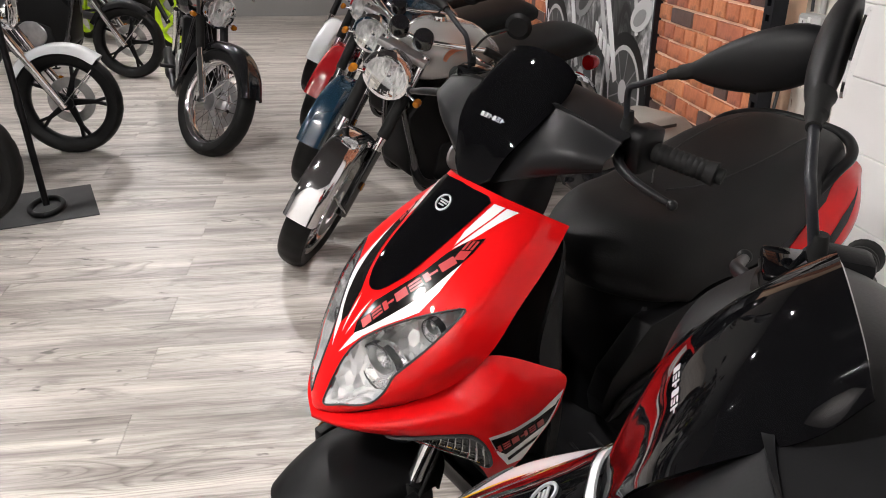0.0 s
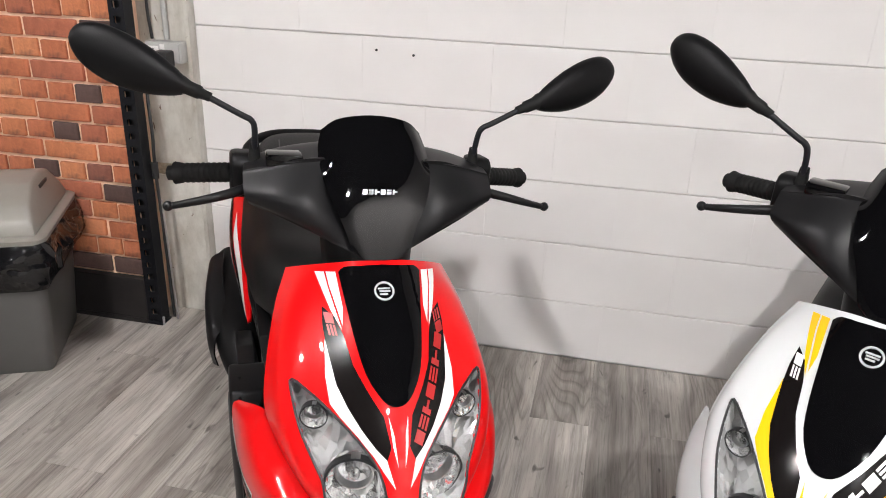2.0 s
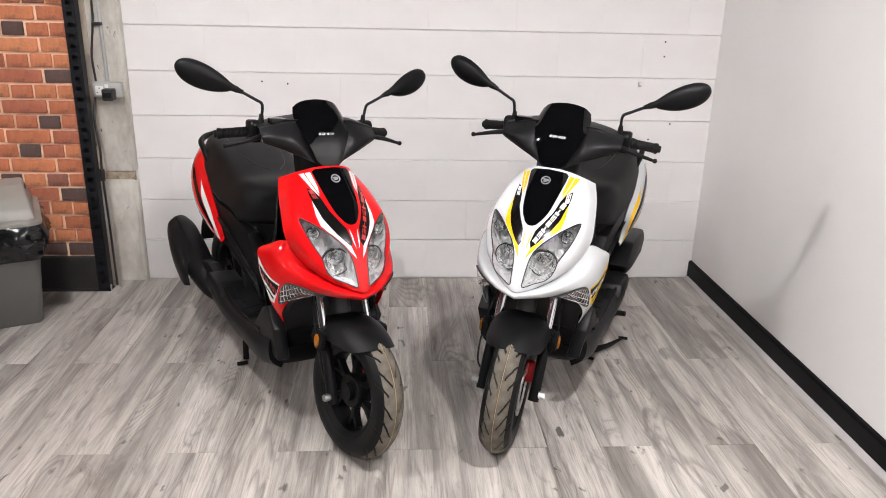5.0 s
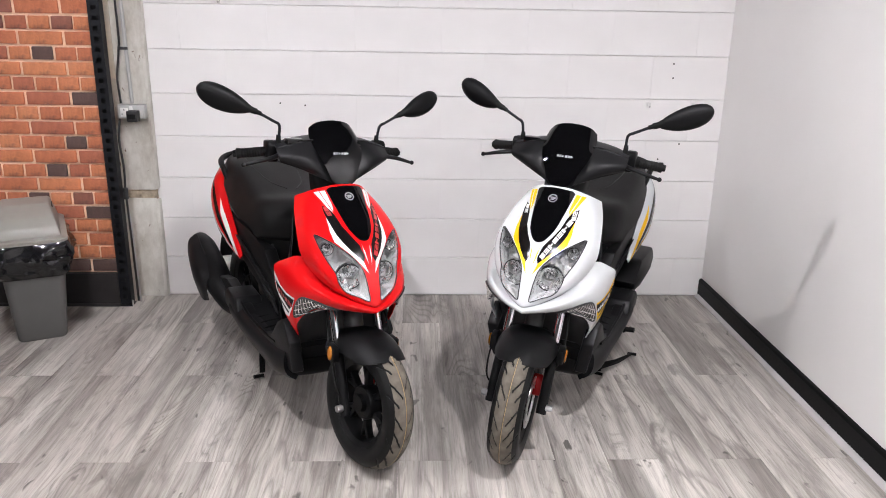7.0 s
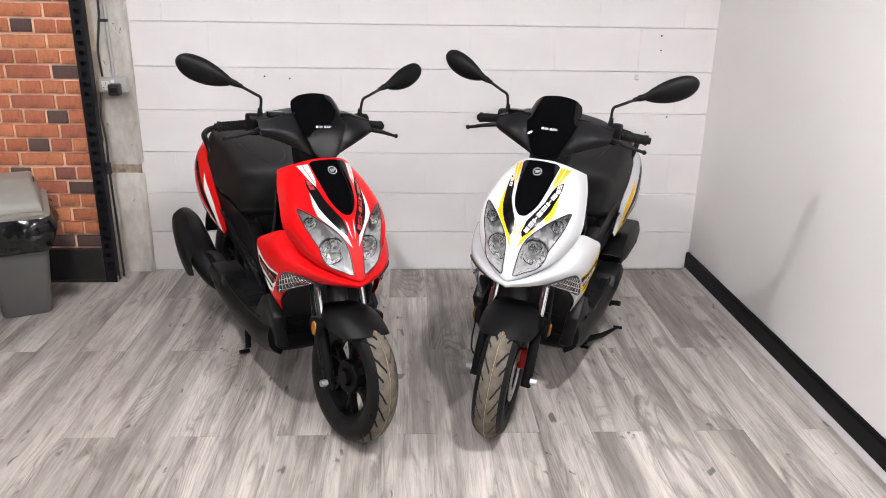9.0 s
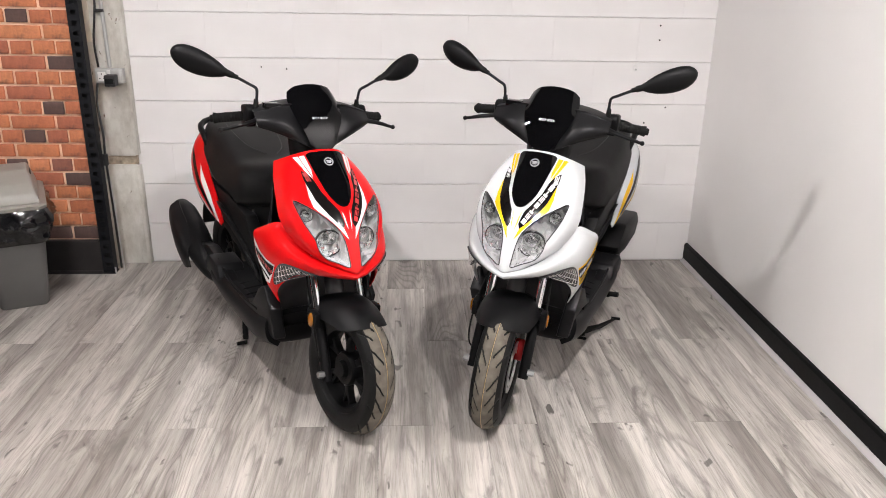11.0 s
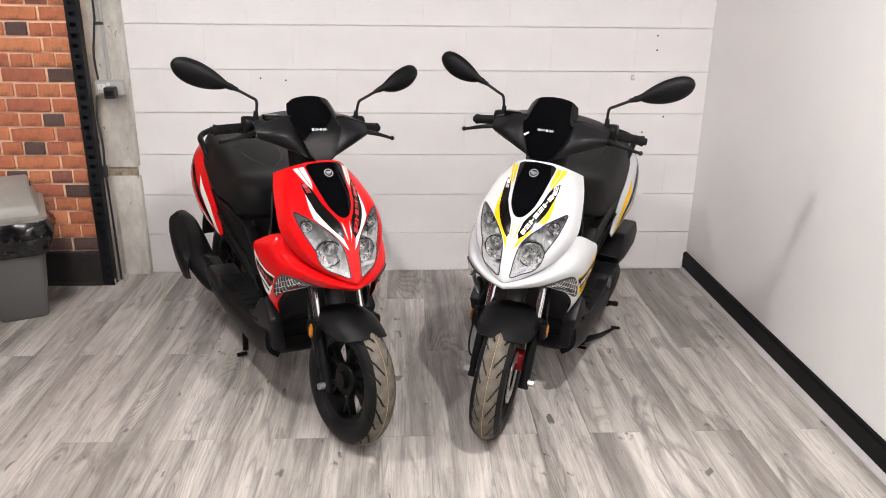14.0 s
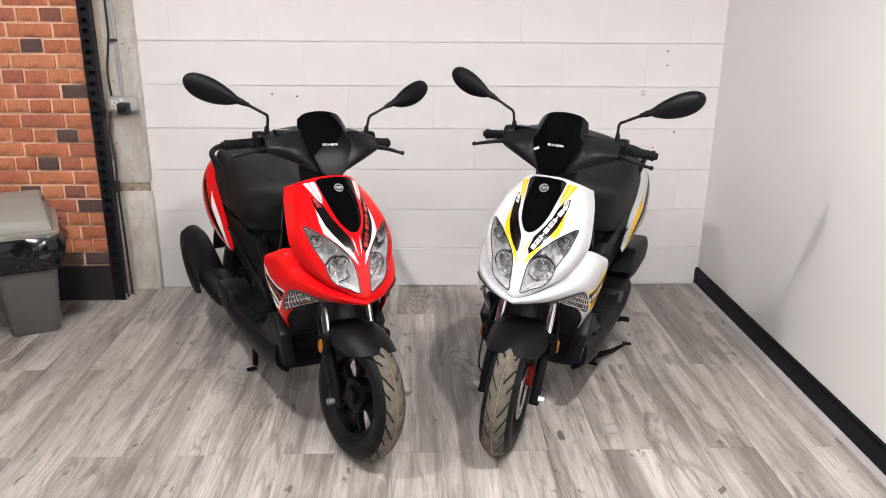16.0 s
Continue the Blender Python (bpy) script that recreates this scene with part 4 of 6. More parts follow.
        grip = put("grip", lathe([(0.0, 0.0), (0.0165, 0.0), (0.0165, 0.004), (0.0175, 0.01)] + [q for i in range(9) for q in ((0.0175, 0.014 + i * 0.0095), (0.0163, 0.017 + i * 0.0095), (0.0175, 0.02 + i * 0.0095))] + [(0.019, 0.104), (0.02, 0.11), (0.013, 0.112), (0.013, 0.122), (0.0, 0.124)], 20, Matrix.Translation((-0.434, s * 0.222, 1.057)) @ Matrix.Rotation(radians(-8 * s), 4, "X") @ Matrix.Rotation(radians(20 * s + (0 if s > 0 else 180)), 4, "Z")), M_RUBBER, sc, "ribbed black rubber grip", True)
        lev = put("brake_lever", tube([(-0.405, s * 0.19, 1.052), (-0.37, s * 0.215, 1.047), (-0.345, s * 0.265, 1.04), (-0.353, s * 0.315, 1.026), (-0.357, s * 0.33, 1.022)], [0.008, 0.009, 0.0075, 0.006, 0.0055], 10, 26), M_MATTE_GREY, sc, "black brake lever with a ball end", True)
        ball = bmesh.new()
        bmesh.ops.create_uvsphere(ball, u_segments=14, v_segments=10, radius=0.0085, matrix=Matrix.Translation((-0.357, s * 0.335, 1.0215)))
        put("ball_end", ball, M_MATTE_GREY, lev, "", True)
        # mirrors
        mir = thing_mirror(sc, s, turn)
    return sc


def thing_mirror(sc, s, turn):
    """A teardrop mirror on its cranked stem, side s."""
    stem = tube([(-0.401, s * 0.196, 1.075), (-0.398, s * 0.196, 1.105), (-0.389, s * 0.197, 1.145), (-0.386, s * 0.203, 1.161), (-0.386, s * 0.222, 1.171), (-0.39, s * 0.29, 1.206)], 0.0052, 10, 40)
    boot = lathe([(0.0, 0.0), (0.013, 0.0), (0.012, 0.012), (0.0085, 0.04), (0.0075, 0.05), (0.0, 0.05)], 14, Matrix.Translation((-0.401, s * 0.196, 1.07)) @ Matrix.Rotation(radians(90), 4, "X"))
    neck = tube([(-0.388, s * 0.266, 1.195), (-0.39, s * 0.28, 1.2), (-0.391, s * 0.283, 1.2015), (-0.393, s * 0.3, 1.208), (-0.396, s * 0.312, 1.213)], [0.0075, 0.0085, 0.011, 0.0115, 0.0148], 14)
    bm = bmesh.new()
    n, k = 26, 28
    rings = []
    for i in range(n):
        a = i / (n - 1)
        u = 1 - (1 - a) ** 1.5
        if u < 0.58:
            half_h = 0.015 + 0.028 * math.sin(math.pi / 2 * u / 0.58) ** 0.85
        else:
            half_h = 0.043 * max(0.0, 1 - ((u - 0.58) / 0.42) ** 2.3) ** 0.5
        half_h = max(half_h, 0.003)
        depth = 0.02 * max(0.05, half_h / 0.043) ** 0.6
        cy, cz, cx = 0.308 + 0.167 * u, 1.211 + 0.058 * u, -0.396 - 0.044 * u
        ring = []
        for j in range(k):
            t = 2 * math.pi * j / k
            fx, fz = math.cos(t), math.sin(t)
            ring.append(bm.verts.new((cx + (depth * 1.35 * fx if fx > 0 else depth * 0.5 * fx), s * (cy - fz * half_h * 0.1), cz + fz * half_h)))
        rings.append(ring)
    for a, b in zip(rings, rings[1:]):
        for j in range(k):
            bm.faces.new((a[j], a[(j + 1) % k], b[(j + 1) % k], b[j]))
    bm.faces.new(rings[0])
    bm.faces.new(rings[-1])
    bmesh.ops.recalc_face_normals(bm, faces=bm.faces)
    for b in (stem, boot, neck, bm):
        bmesh.ops.transform(b, matrix=turn, verts=b.verts)
    head = part("mirror", bm, M_MATTE, sc, "black plastic mirror housing")
    part("stem", stem, M_BLACKSTEEL, head)
    part("boot", boot, M_RUBBER, head)
    part("neck", neck, M_RUBBER, head)
    glass = bmesh.new()
    vs = [glass.verts.new((-0.431 - 0.0157 * math.cos(a), s * (0.392 + 0.058 * math.cos(a) - 0.004 * math.sin(a)), 1.24 + 0.02 * math.cos(a) + 0.035 * math.sin(a))) for a in (2 * math.pi * i / 32 for i in range(32))]
    ext = bmesh.ops.extrude_face_region(glass, geom=[glass.faces.new(vs)])
    bmesh.ops.translate(glass, vec=(-0.003, 0, 0), verts=[v for v in ext["geom"] if isinstance(v, bmesh.types.BMVert)])
    bmesh.ops.recalc_face_normals(glass, faces=glass.faces)
    bmesh.ops.transform(glass, matrix=turn, verts=glass.verts)
    part("mirror_glass", glass, M_CHROME, head, "silvered mirror glass")
    return head


WHEEL_STEER = 7.5
# half sections from the centre line outwards: (forward, left, up)
FRONT_HALF = [
    [(-0.24, 0, 0.968), (-0.246, 0.04, 0.966), (-0.27, 0.078, 0.953), (-0.315, 0.115, 0.93), (-0.362, 0.143, 0.906)],
    [(-0.178, 0, 0.91), (-0.184, 0.045, 0.908), (-0.208, 0.092, 0.897), (-0.238, 0.145, 0.88), (-0.3, 0.166, 0.862)],
    [(-0.098, 0, 0.845), (-0.106, 0.05, 0.843), (-0.13, 0.104, 0.834), (-0.153, 0.162, 0.82), (-0.222, 0.184, 0.805)],
    [(-0.038, 0, 0.785), (-0.046, 0.052, 0.783), (-0.07, 0.11, 0.776), (-0.1, 0.165, 0.764), (-0.17, 0.19, 0.75)],
    [(0.01, 0, 0.72), (0.001, 0.052, 0.718), (-0.025, 0.106, 0.712), (-0.06, 0.15, 0.706), (-0.135, 0.172, 0.702)],
    [(0.044, 0, 0.655), (0.034, 0.045, 0.655), (0.008, 0.09, 0.657), (-0.035, 0.124, 0.662), (-0.09, 0.146, 0.666)],
    [(0.06, 0, 0.612), (0.05, 0.03, 0.617), (0.03, 0.06, 0.625), (-0.004, 0.092, 0.637), (-0.05, 0.12, 0.647)],
    [(0.055, 0, 0.6), (0.043, 0.028, 0.606), (0.022, 0.056, 0.615), (-0.014, 0.086, 0.627), (-0.06, 0.114, 0.637)],
]
LAMP = [(0.151, 0.817), (0.1525, 0.8), (0.142, 0.761), (0.123, 0.723), (0.114, 0.705), (0.11, 0.682), (0.1, 0.66), (0.084, 0.646), (0.055, 0.637), (0.022, 0.624), (0.021, 0.65), (0.024, 0.689), (0.029, 0.718), (0.04, 0.741), (0.062, 0.765), (0.092, 0.788), (0.122, 0.805)]
CENTRE = [(0.0, 0.963), (0.05, 0.9575), (0.0655, 0.948), (0.0665, 0.94), (0.059, 0.901), (0.052, 0.868), (0.042, 0.838), (0.024, 0.815), (0.009, 0.806), (-0.009, 0.806), (-0.024, 0.815), (-0.042, 0.838), (-0.052, 0.868), (-0.059, 0.901), (-0.0665, 0.94), (-0.0655, 0.948), (-0.05, 0.9575)]
STRIPE_PALE = [
    [(0.072, 0.945), (0.086, 0.94), (0.083, 0.925), (0.069, 0.886), (0.066, 0.905)],
    [(0.0885, 0.939), (0.102, 0.933), (0.084, 0.898), (0.0705, 0.881), (0.0855, 0.925)],
]
STRIPE_DARK = [
    [(0.08, 0.893), (0.097, 0.9), (0.099, 0.88), (0.096, 0.857), (0.093, 0.834), (0.085, 0.811), (0.07, 0.79), (0.054, 0.77), (0.041, 0.757), (0.023, 0.74), (0.014, 0.76), (0.022, 0.795), (0.043, 0.822), (0.06, 0.847), (0.069, 0.876)],
]
STRIPE_FLAME = [
    [(0.011, 0.71), (0.022, 0.745), (0.036, 0.757), (0.055, 0.777), (0.073, 0.8), (0.0865, 0.822), (0.0975, 0.866), (0.1015, 0.828), (0.098, 0.8), (0.086, 0.789), (0.062, 0.77), (0.04, 0.748), (0.026, 0.729)],
    [(0.005, 0.735), (0.009, 0.775), (0.015, 0.795), (0.0115, 0.76)],
]
WING = [
    [(0.052, 0, 0.602), (0.028, 0.05, 0.613), (-0.012, 0.086, 0.626), (-0.06, 0.118, 0.642), (-0.12, 0.15, 0.676), (-0.172, 0.184, 0.734), (-0.292, 0.226, 0.684)],
    [(0.066, 0, 0.592), (0.046, 0.052, 0.602), (0.012, 0.1, 0.613), (-0.045, 0.153, 0.632), (-0.12, 0.192, 0.655), (-0.2, 0.219, 0.682), (-0.303, 0.237, 0.664)],
    [(0.062, 0, 0.582), (0.038, 0.055, 0.588), (0.004, 0.102, 0.596), (-0.052, 0.158, 0.607), (-0.12, 0.199, 0.616), (-0.2, 0.224, 0.622), (-0.29, 0.234, 0.6)],
    [(0.046, 0, 0.574), (0.02, 0.05, 0.577), (-0.008, 0.095, 0.582), (-0.062, 0.151, 0.588), (-0.122, 0.19, 0.578), (-0.19, 0.214, 0.56), (-0.266, 0.222, 0.545)],
    [(0.02, 0, 0.57), (0.0, 0.05, 0.572), (-0.03, 0.09, 0.573), (-0.078, 0.142, 0.572), (-0.128, 0.181, 0.55), (-0.178, 0.204, 0.516), (-0.235, 0.208, 0.488)],
    [(-0.01, 0, 0.568), (-0.02, 0.05, 0.569), (-0.05, 0.09, 0.568), (-0.1, 0.14, 0.558), (-0.148, 0.175, 0.525), (-0.178, 0.192, 0.478), (-0.2, 0.178, 0.427)],
]
WING_STRIPES = [
    [(-0.298, 0.65), (-0.28, 0.58), (-0.24, 0.5), (-0.212, 0.498), (-0.185, 0.535), (-0.16, 0.585), (-0.205, 0.594), (-0.25, 0.612)],
    [(-0.292, 0.632), (-0.272, 0.578), (-0.2, 0.532), (-0.18, 0.548), (-0.165, 0.578), (-0.21, 0.586), (-0.25, 0.604)],
    [(-0.264, 0.556), (-0.258, 0.543), (-0.21, 0.512), (-0.205, 0.522)],
    [(-0.29, 0.64), (-0.284, 0.622), (-0.238, 0.598), (-0.245, 0.606)],
]
INDICATOR = [(-0.024, 0.579), (-0.055, 0.597), (-0.09, 0.603), (-0.128, 0.597), (-0.16, 0.56), (-0.174, 0.52), (-0.168, 0.513), (-0.14, 0.535), (-0.105, 0.562), (-0.07, 0.577)]
LEG_SHIELD = [
    [(-0.25, 0, 0.95), (-0.27, 0.05, 0.945), (-0.31, 0.1, 0.92), (-0.36, 0.13, 0.9)],
    [(-0.39, 0, 0.86), (-0.385, 0.06, 0.855), (-0.37, 0.12, 0.85), (-0.345, 0.15, 0.845)],
    [(-0.4, 0, 0.7), (-0.395, 0.08, 0.7), (-0.36, 0.15, 0.7), (-0.28, 0.18, 0.7)],
    [(-0.39, 0, 0.55), (-0.385, 0.09, 0.55), (-0.365, 0.17, 0.55), (-0.3, 0.21, 0.55)],
    [(-0.38, 0, 0.4), (-0.375, 0.1, 0.4), (-0.36, 0.17, 0.4), (-0.3, 0.195, 0.41)],
    [(-0.36, 0, 0.31), (-0.355, 0.1, 0.31), (-0.34, 0.17, 0.31), (-0.29, 0.18, 0.33)],
]
UNDER_NOSE = [
    [(0.04, 0, 0.578), (0.03, 0.035, 0.58), (0.0, 0.075, 0.59), (-0.06, 0.13, 0.6), (-0.17, 0.185, 0.6)],
    [(-0.05, 0, 0.565), (-0.05, 0.05, 0.565), (-0.08, 0.1, 0.565), (-0.12, 0.14, 0.56), (-0.2, 0.175, 0.52)],
    [(-0.18, 0, 0.53), (-0.18, 0.05, 0.53), (-0.19, 0.1, 0.52), (-0.21, 0.145, 0.48), (-0.25, 0.175, 0.44)],
    [(-0.27, 0, 0.42), (-0.27, 0.05, 0.42), (-0.27, 0.1, 0.41), (-0.265, 0.15, 0.38), (-0.27, 0.175, 0.36)],
    [(-0.3, 0, 0.26), (-0.3, 0.05, 0.26), (-0.3, 0.1, 0.26), (-0.29, 0.15, 0.27), (-0.28, 0.17, 0.29)],
]
FLOORBOARD = [
    [(-0.27, 0, 0.345), (-0.27, 0.08, 0.345), (-0.27, 0.15, 0.34), (-0.265, 0.185, 0.325), (-0.26, 0.185, 0.27), (-0.26, 0.15, 0.24)],
    [(-0.38, 0, 0.315), (-0.38, 0.09, 0.315), (-0.38, 0.17, 0.312), (-0.375, 0.2, 0.298), (-0.37, 0.198, 0.245), (-0.37, 0.16, 0.215)],
    [(-0.55, 0, 0.312), (-0.55, 0.09, 0.312), (-0.55, 0.175, 0.31), (-0.55, 0.205, 0.295), (-0.55, 0.2, 0.245), (-0.55, 0.16, 0.21)],
    [(-0.72, 0, 0.318), (-0.72, 0.09, 0.318), (-0.72, 0.18, 0.316), (-0.72, 0.212, 0.3), (-0.72, 0.205, 0.255), (-0.72, 0.16, 0.225)],
    [(-0.85, 0, 0.34), (-0.85, 0.09, 0.34), (-0.86, 0.18, 0.34), (-0.88, 0.215, 0.325), (-0.87, 0.21, 0.28), (-0.85, 0.16, 0.25)],
]
BELLY = [
    [(-0.26, 0, 0.3), (-0.26, 0.1, 0.3), (-0.26, 0.16, 0.3), (-0.26, 0.18, 0.32)],
    [(-0.3, 0, 0.215), (-0.3, 0.1, 0.215), (-0.3, 0.155, 0.225), (-0.3, 0.175, 0.26)],
    [(-0.5, 0, 0.2), (-0.5, 0.1, 0.2), (-0.5, 0.155, 0.21), (-0.5, 0.175, 0.24)],
    [(-0.8, 0, 0.21), (-0.8, 0.1, 0.21), (-0.8, 0.14, 0.22), (-0.8, 0.16, 0.25)],
]
SEAT_BASE = [
    [(-0.56, 0, 0.7), (-0.57, 0.06, 0.695), (-0.6, 0.11, 0.685), (-0.66, 0.145, 0.67), (-0.9, 0.168, 0.66), (-1.1, 0.165, 0.68)],
    [(-0.58, 0, 0.6), (-0.59, 0.07, 0.595), (-0.62, 0.115, 0.59), (-0.68, 0.146, 0.58), (-0.9, 0.17, 0.57), (-1.1, 0.168, 0.6)],
    [(-0.6, 0, 0.48), (-0.61, 0.075, 0.475), (-0.63, 0.11, 0.47), (-0.68, 0.135, 0.465), (-0.82, 0.155, 0.475), (-1.02, 0.163, 0.53)],
    [(-0.62, 0, 0.4), (-0.63, 0.065, 0.395), (-0.645, 0.095, 0.39), (-0.67, 0.115, 0.39), (-0.74, 0.13, 0.415), (-0.85, 0.145, 0.46)],
    [(-0.6, 0, 0.325), (-0.61, 0.055, 0.325), (-0.625, 0.085, 0.325), (-0.64, 0.1, 0.33), (-0.67, 0.106, 0.345), (-0.7, 0.11, 0.362)],
]
SEAT = [
    [(-0.6, 0, 0.66), (-0.62, 0.06, 0.66), (-0.68, 0.11, 0.655), (-0.76, 0.13, 0.65)],
    [(-0.53, 0, 0.71), (-0.55, 0.075, 0.705), (-0.62, 0.14, 0.69), (-0.72, 0.165, 0.665)],
    [(-0.535, 0, 0.775), (-0.56, 0.085, 0.77), (-0.64, 0.152, 0.75), (-0.74, 0.178, 0.69)],
    [(-0.62, 0, 0.815), (-0.64, 0.09, 0.812), (-0.7, 0.155, 0.79), (-0.78, 0.184, 0.7)],
    [(-0.75, 0, 0.825), (-0.76, 0.095, 0.822), (-0.8, 0.158, 0.802), (-0.85, 0.19, 0.705)],
    [(-0.88, 0, 0.855), (-0.89, 0.095, 0.852), (-0.92, 0.156, 0.83), (-0.95, 0.19, 0.72)],
    [(-1.039, 0, 0.89), (-1.039, 0.095, 0.887), (-1.055, 0.152, 0.865), (-1.07, 0.182, 0.755)],
    [(-1.172, 0, 0.908), (-1.172, 0.09, 0.905), (-1.179, 0.14, 0.885), (-1.187, 0.168, 0.8)],
    [(-1.281, 0, 0.908), (-1.281, 0.08, 0.903), (-1.281, 0.118, 0.885), (-1.281, 0.14, 0.835)],
    [(-1.32, 0, 0.865), (-1.32, 0.06, 0.865), (-1.32, 0.09, 0.855), (-1.312, 0.11, 0.838)],
]
TAIL = [
    [(-0.88, 0.18, 0.535), (-0.985, 0.18, 0.635), (-1.085, 0.186, 0.74), (-1.218, 0.168, 0.838), (-1.312, 0.14, 0.86)],
    [(-0.884, 0.186, 0.526), (-1.0, 0.2, 0.6), (-1.112, 0.215, 0.69), (-1.25, 0.2, 0.79), (-1.359, 0.15, 0.826)],
    [(-0.892, 0.186, 0.517), (-1.025, 0.203, 0.56), (-1.14, 0.222, 0.63), (-1.281, 0.208, 0.725), (-1.39, 0.14, 0.785)],
    [(-0.91, 0.178, 0.51), (-1.05, 0.185, 0.528), (-1.172, 0.2, 0.58), (-1.312, 0.178, 0.665), (-1.398, 0.12, 0.74)],
]
TAIL_STRIPES = [
    [(-0.9, 0.528), (-0.98, 0.595), (-1.06, 0.675), (-1.13, 0.735), (-1.09, 0.67), (-0.99, 0.57), (-0.93, 0.53)],
    [(-0.955, 0.552), (-1.04, 0.616), (-1.12, 0.688), (-1.2, 0.758), (-1.28, 0.808), (-1.22, 0.74), (-1.12, 0.652), (-1.0, 0.562)],
    [(-0.965, 0.54), (-1.08, 0.6), (-1.17, 0.662), (-1.26, 0.715), (-1.16, 0.622), (-1.05, 0.556)],
    [(-1.03, 0.56), (-1.12, 0.605), (-1.25, 0.688), (-1.17, 0.61), (-1.1, 0.572)],
]
TAIL_CAP = [
    [(-1.296, 0, 0.86), (-1.296, 0.06, 0.858), (-1.296, 0.11, 0.85)],
    [(-1.39, 0, 0.85), (-1.382, 0.06, 0.848), (-1.367, 0.115, 0.82)],
    [(-1.421, 0, 0.8), (-1.413, 0.06, 0.8), (-1.39, 0.11, 0.785)],
    [(-1.39, 0, 0.68), (-1.382, 0.05, 0.68), (-1.359, 0.1, 0.69)],
    [(-1.234, 0, 0.56), (-1.226, 0.06, 0.56), (-1.211, 0.13, 0.58)],
]
TAIL_LIGHT = [
    [(-1.417, 0, 0.815), (-1.409, 0.05, 0.815), (-1.39, 0.09, 0.81)],
    [(-1.429, 0, 0.78), (-1.421, 0.05, 0.78), (-1.398, 0.09, 0.78)],
    [(-1.417, 0, 0.74), (-1.409, 0.05, 0.74), (-1.39, 0.08, 0.745)],
]
REAR_GUARD = [
    [(-1.3, 0, 0.56), (-1.3, 0.04, 0.558), (-1.3, 0.07, 0.55)],
    [(-1.48, 0, 0.53), (-1.48, 0.04, 0.528), (-1.48, 0.07, 0.52)],
    [(-1.62, 0, 0.42), (-1.62, 0.04, 0.42), (-1.61, 0.07, 0.415)],
    [(-1.67, 0, 0.3), (-1.67, 0.04, 0.3), (-1.66, 0.065, 0.3)],
]
MUDGUARD = [
    [(0.148, 0, 0.434), (0.142, 0.0368, 0.431), (0.116, 0.0718, 0.42), (0.078, 0.09, 0.412)],
    [(0.1, 0, 0.462), (0.093, 0.0414, 0.457), (0.07, 0.0791, 0.44), (0.04, 0.1, 0.418)],
    [(0.03, 0, 0.483), (0.027, 0.046, 0.478), (0.012, 0.0856, 0.455), (-0.015, 0.106, 0.418)],
    [(-0.045, 0, 0.485), (-0.047, 0.046, 0.48), (-0.055, 0.0865, 0.456), (-0.07, 0.108, 0.414)],
    [(-0.12, 0, 0.464), (-0.12, 0.0442, 0.459), (-0.12, 0.0791, 0.439), (-0.12, 0.1, 0.402)],
    [(-0.19, 0, 0.414), (-0.19, 0.0368, 0.409), (-0.18, 0.0644, 0.394), (-0.15, 0.0846, 0.364)],
]
COVER = [
    [(-0.5, 0, 1.09), (-0.5, 0.05, 1.09), (-0.495, 0.11, 1.088), (-0.475, 0.16, 1.08), (-0.45, 0.205, 1.07)],
    [(-0.43, 0, 1.122), (-0.43, 0.05, 1.12), (-0.43, 0.11, 1.112), (-0.43, 0.16, 1.102), (-0.42, 0.212, 1.086)],
    [(-0.355, 0, 1.115), (-0.353, 0.05, 1.113), (-0.35, 0.11, 1.107), (-0.357, 0.16, 1.098), (-0.372, 0.216, 1.082)],
    [(-0.345, 0, 1.11), (-0.343, 0.05, 1.108), (-0.341, 0.11, 1.102), (-0.348, 0.16, 1.092), (-0.365, 0.217, 1.076)],
    [(-0.318, 0, 1.05), (-0.314, 0.05, 1.053), (-0.297, 0.11, 1.057), (-0.308, 0.165, 1.058), (-0.338, 0.217, 1.054)],
    [(-0.29, 0, 1.0), (-0.286, 0.05, 1.008), (-0.28, 0.105, 1.022), (-0.301, 0.16, 1.034), (-0.336, 0.214, 1.042)],
    [(-0.266, 0, 0.959), (-0.272, 0.05, 0.979), (-0.284, 0.1, 1.0), (-0.307, 0.155, 1.02), (-0.341, 0.209, 1.034)],
    [(-0.27, 0, 0.953), (-0.277, 0.05, 0.973), (-0.292, 0.1, 0.994), (-0.314, 0.153, 1.014), (-0.35, 0.206, 1.029)],
    [(-0.34, 0, 0.957), (-0.342, 0.05, 0.975), (-0.35, 0.1, 0.993), (-0.365, 0.15, 1.012), (-0.385, 0.2, 1.026)],
    [(-0.44, 0, 0.975), (-0.44, 0.05, 0.985), (-0.44, 0.1, 1.0), (-0.44, 0.15, 1.015), (-0.44, 0.2, 1.03)],
]
COVER_SKIRT = [
    [(-0.3, 0, 0.975), (-0.31, 0.04, 0.98), (-0.34, 0.075, 0.985), (-0.38, 0.085, 0.99)],
    [(-0.275, 0, 0.93), (-0.285, 0.04, 0.93), (-0.32, 0.07, 0.93), (-0.37, 0.08, 0.93)],
    [(-0.27, 0, 0.88), (-0.28, 0.04, 0.88), (-0.31, 0.06, 0.88), (-0.36, 0.07, 0.88)],
]
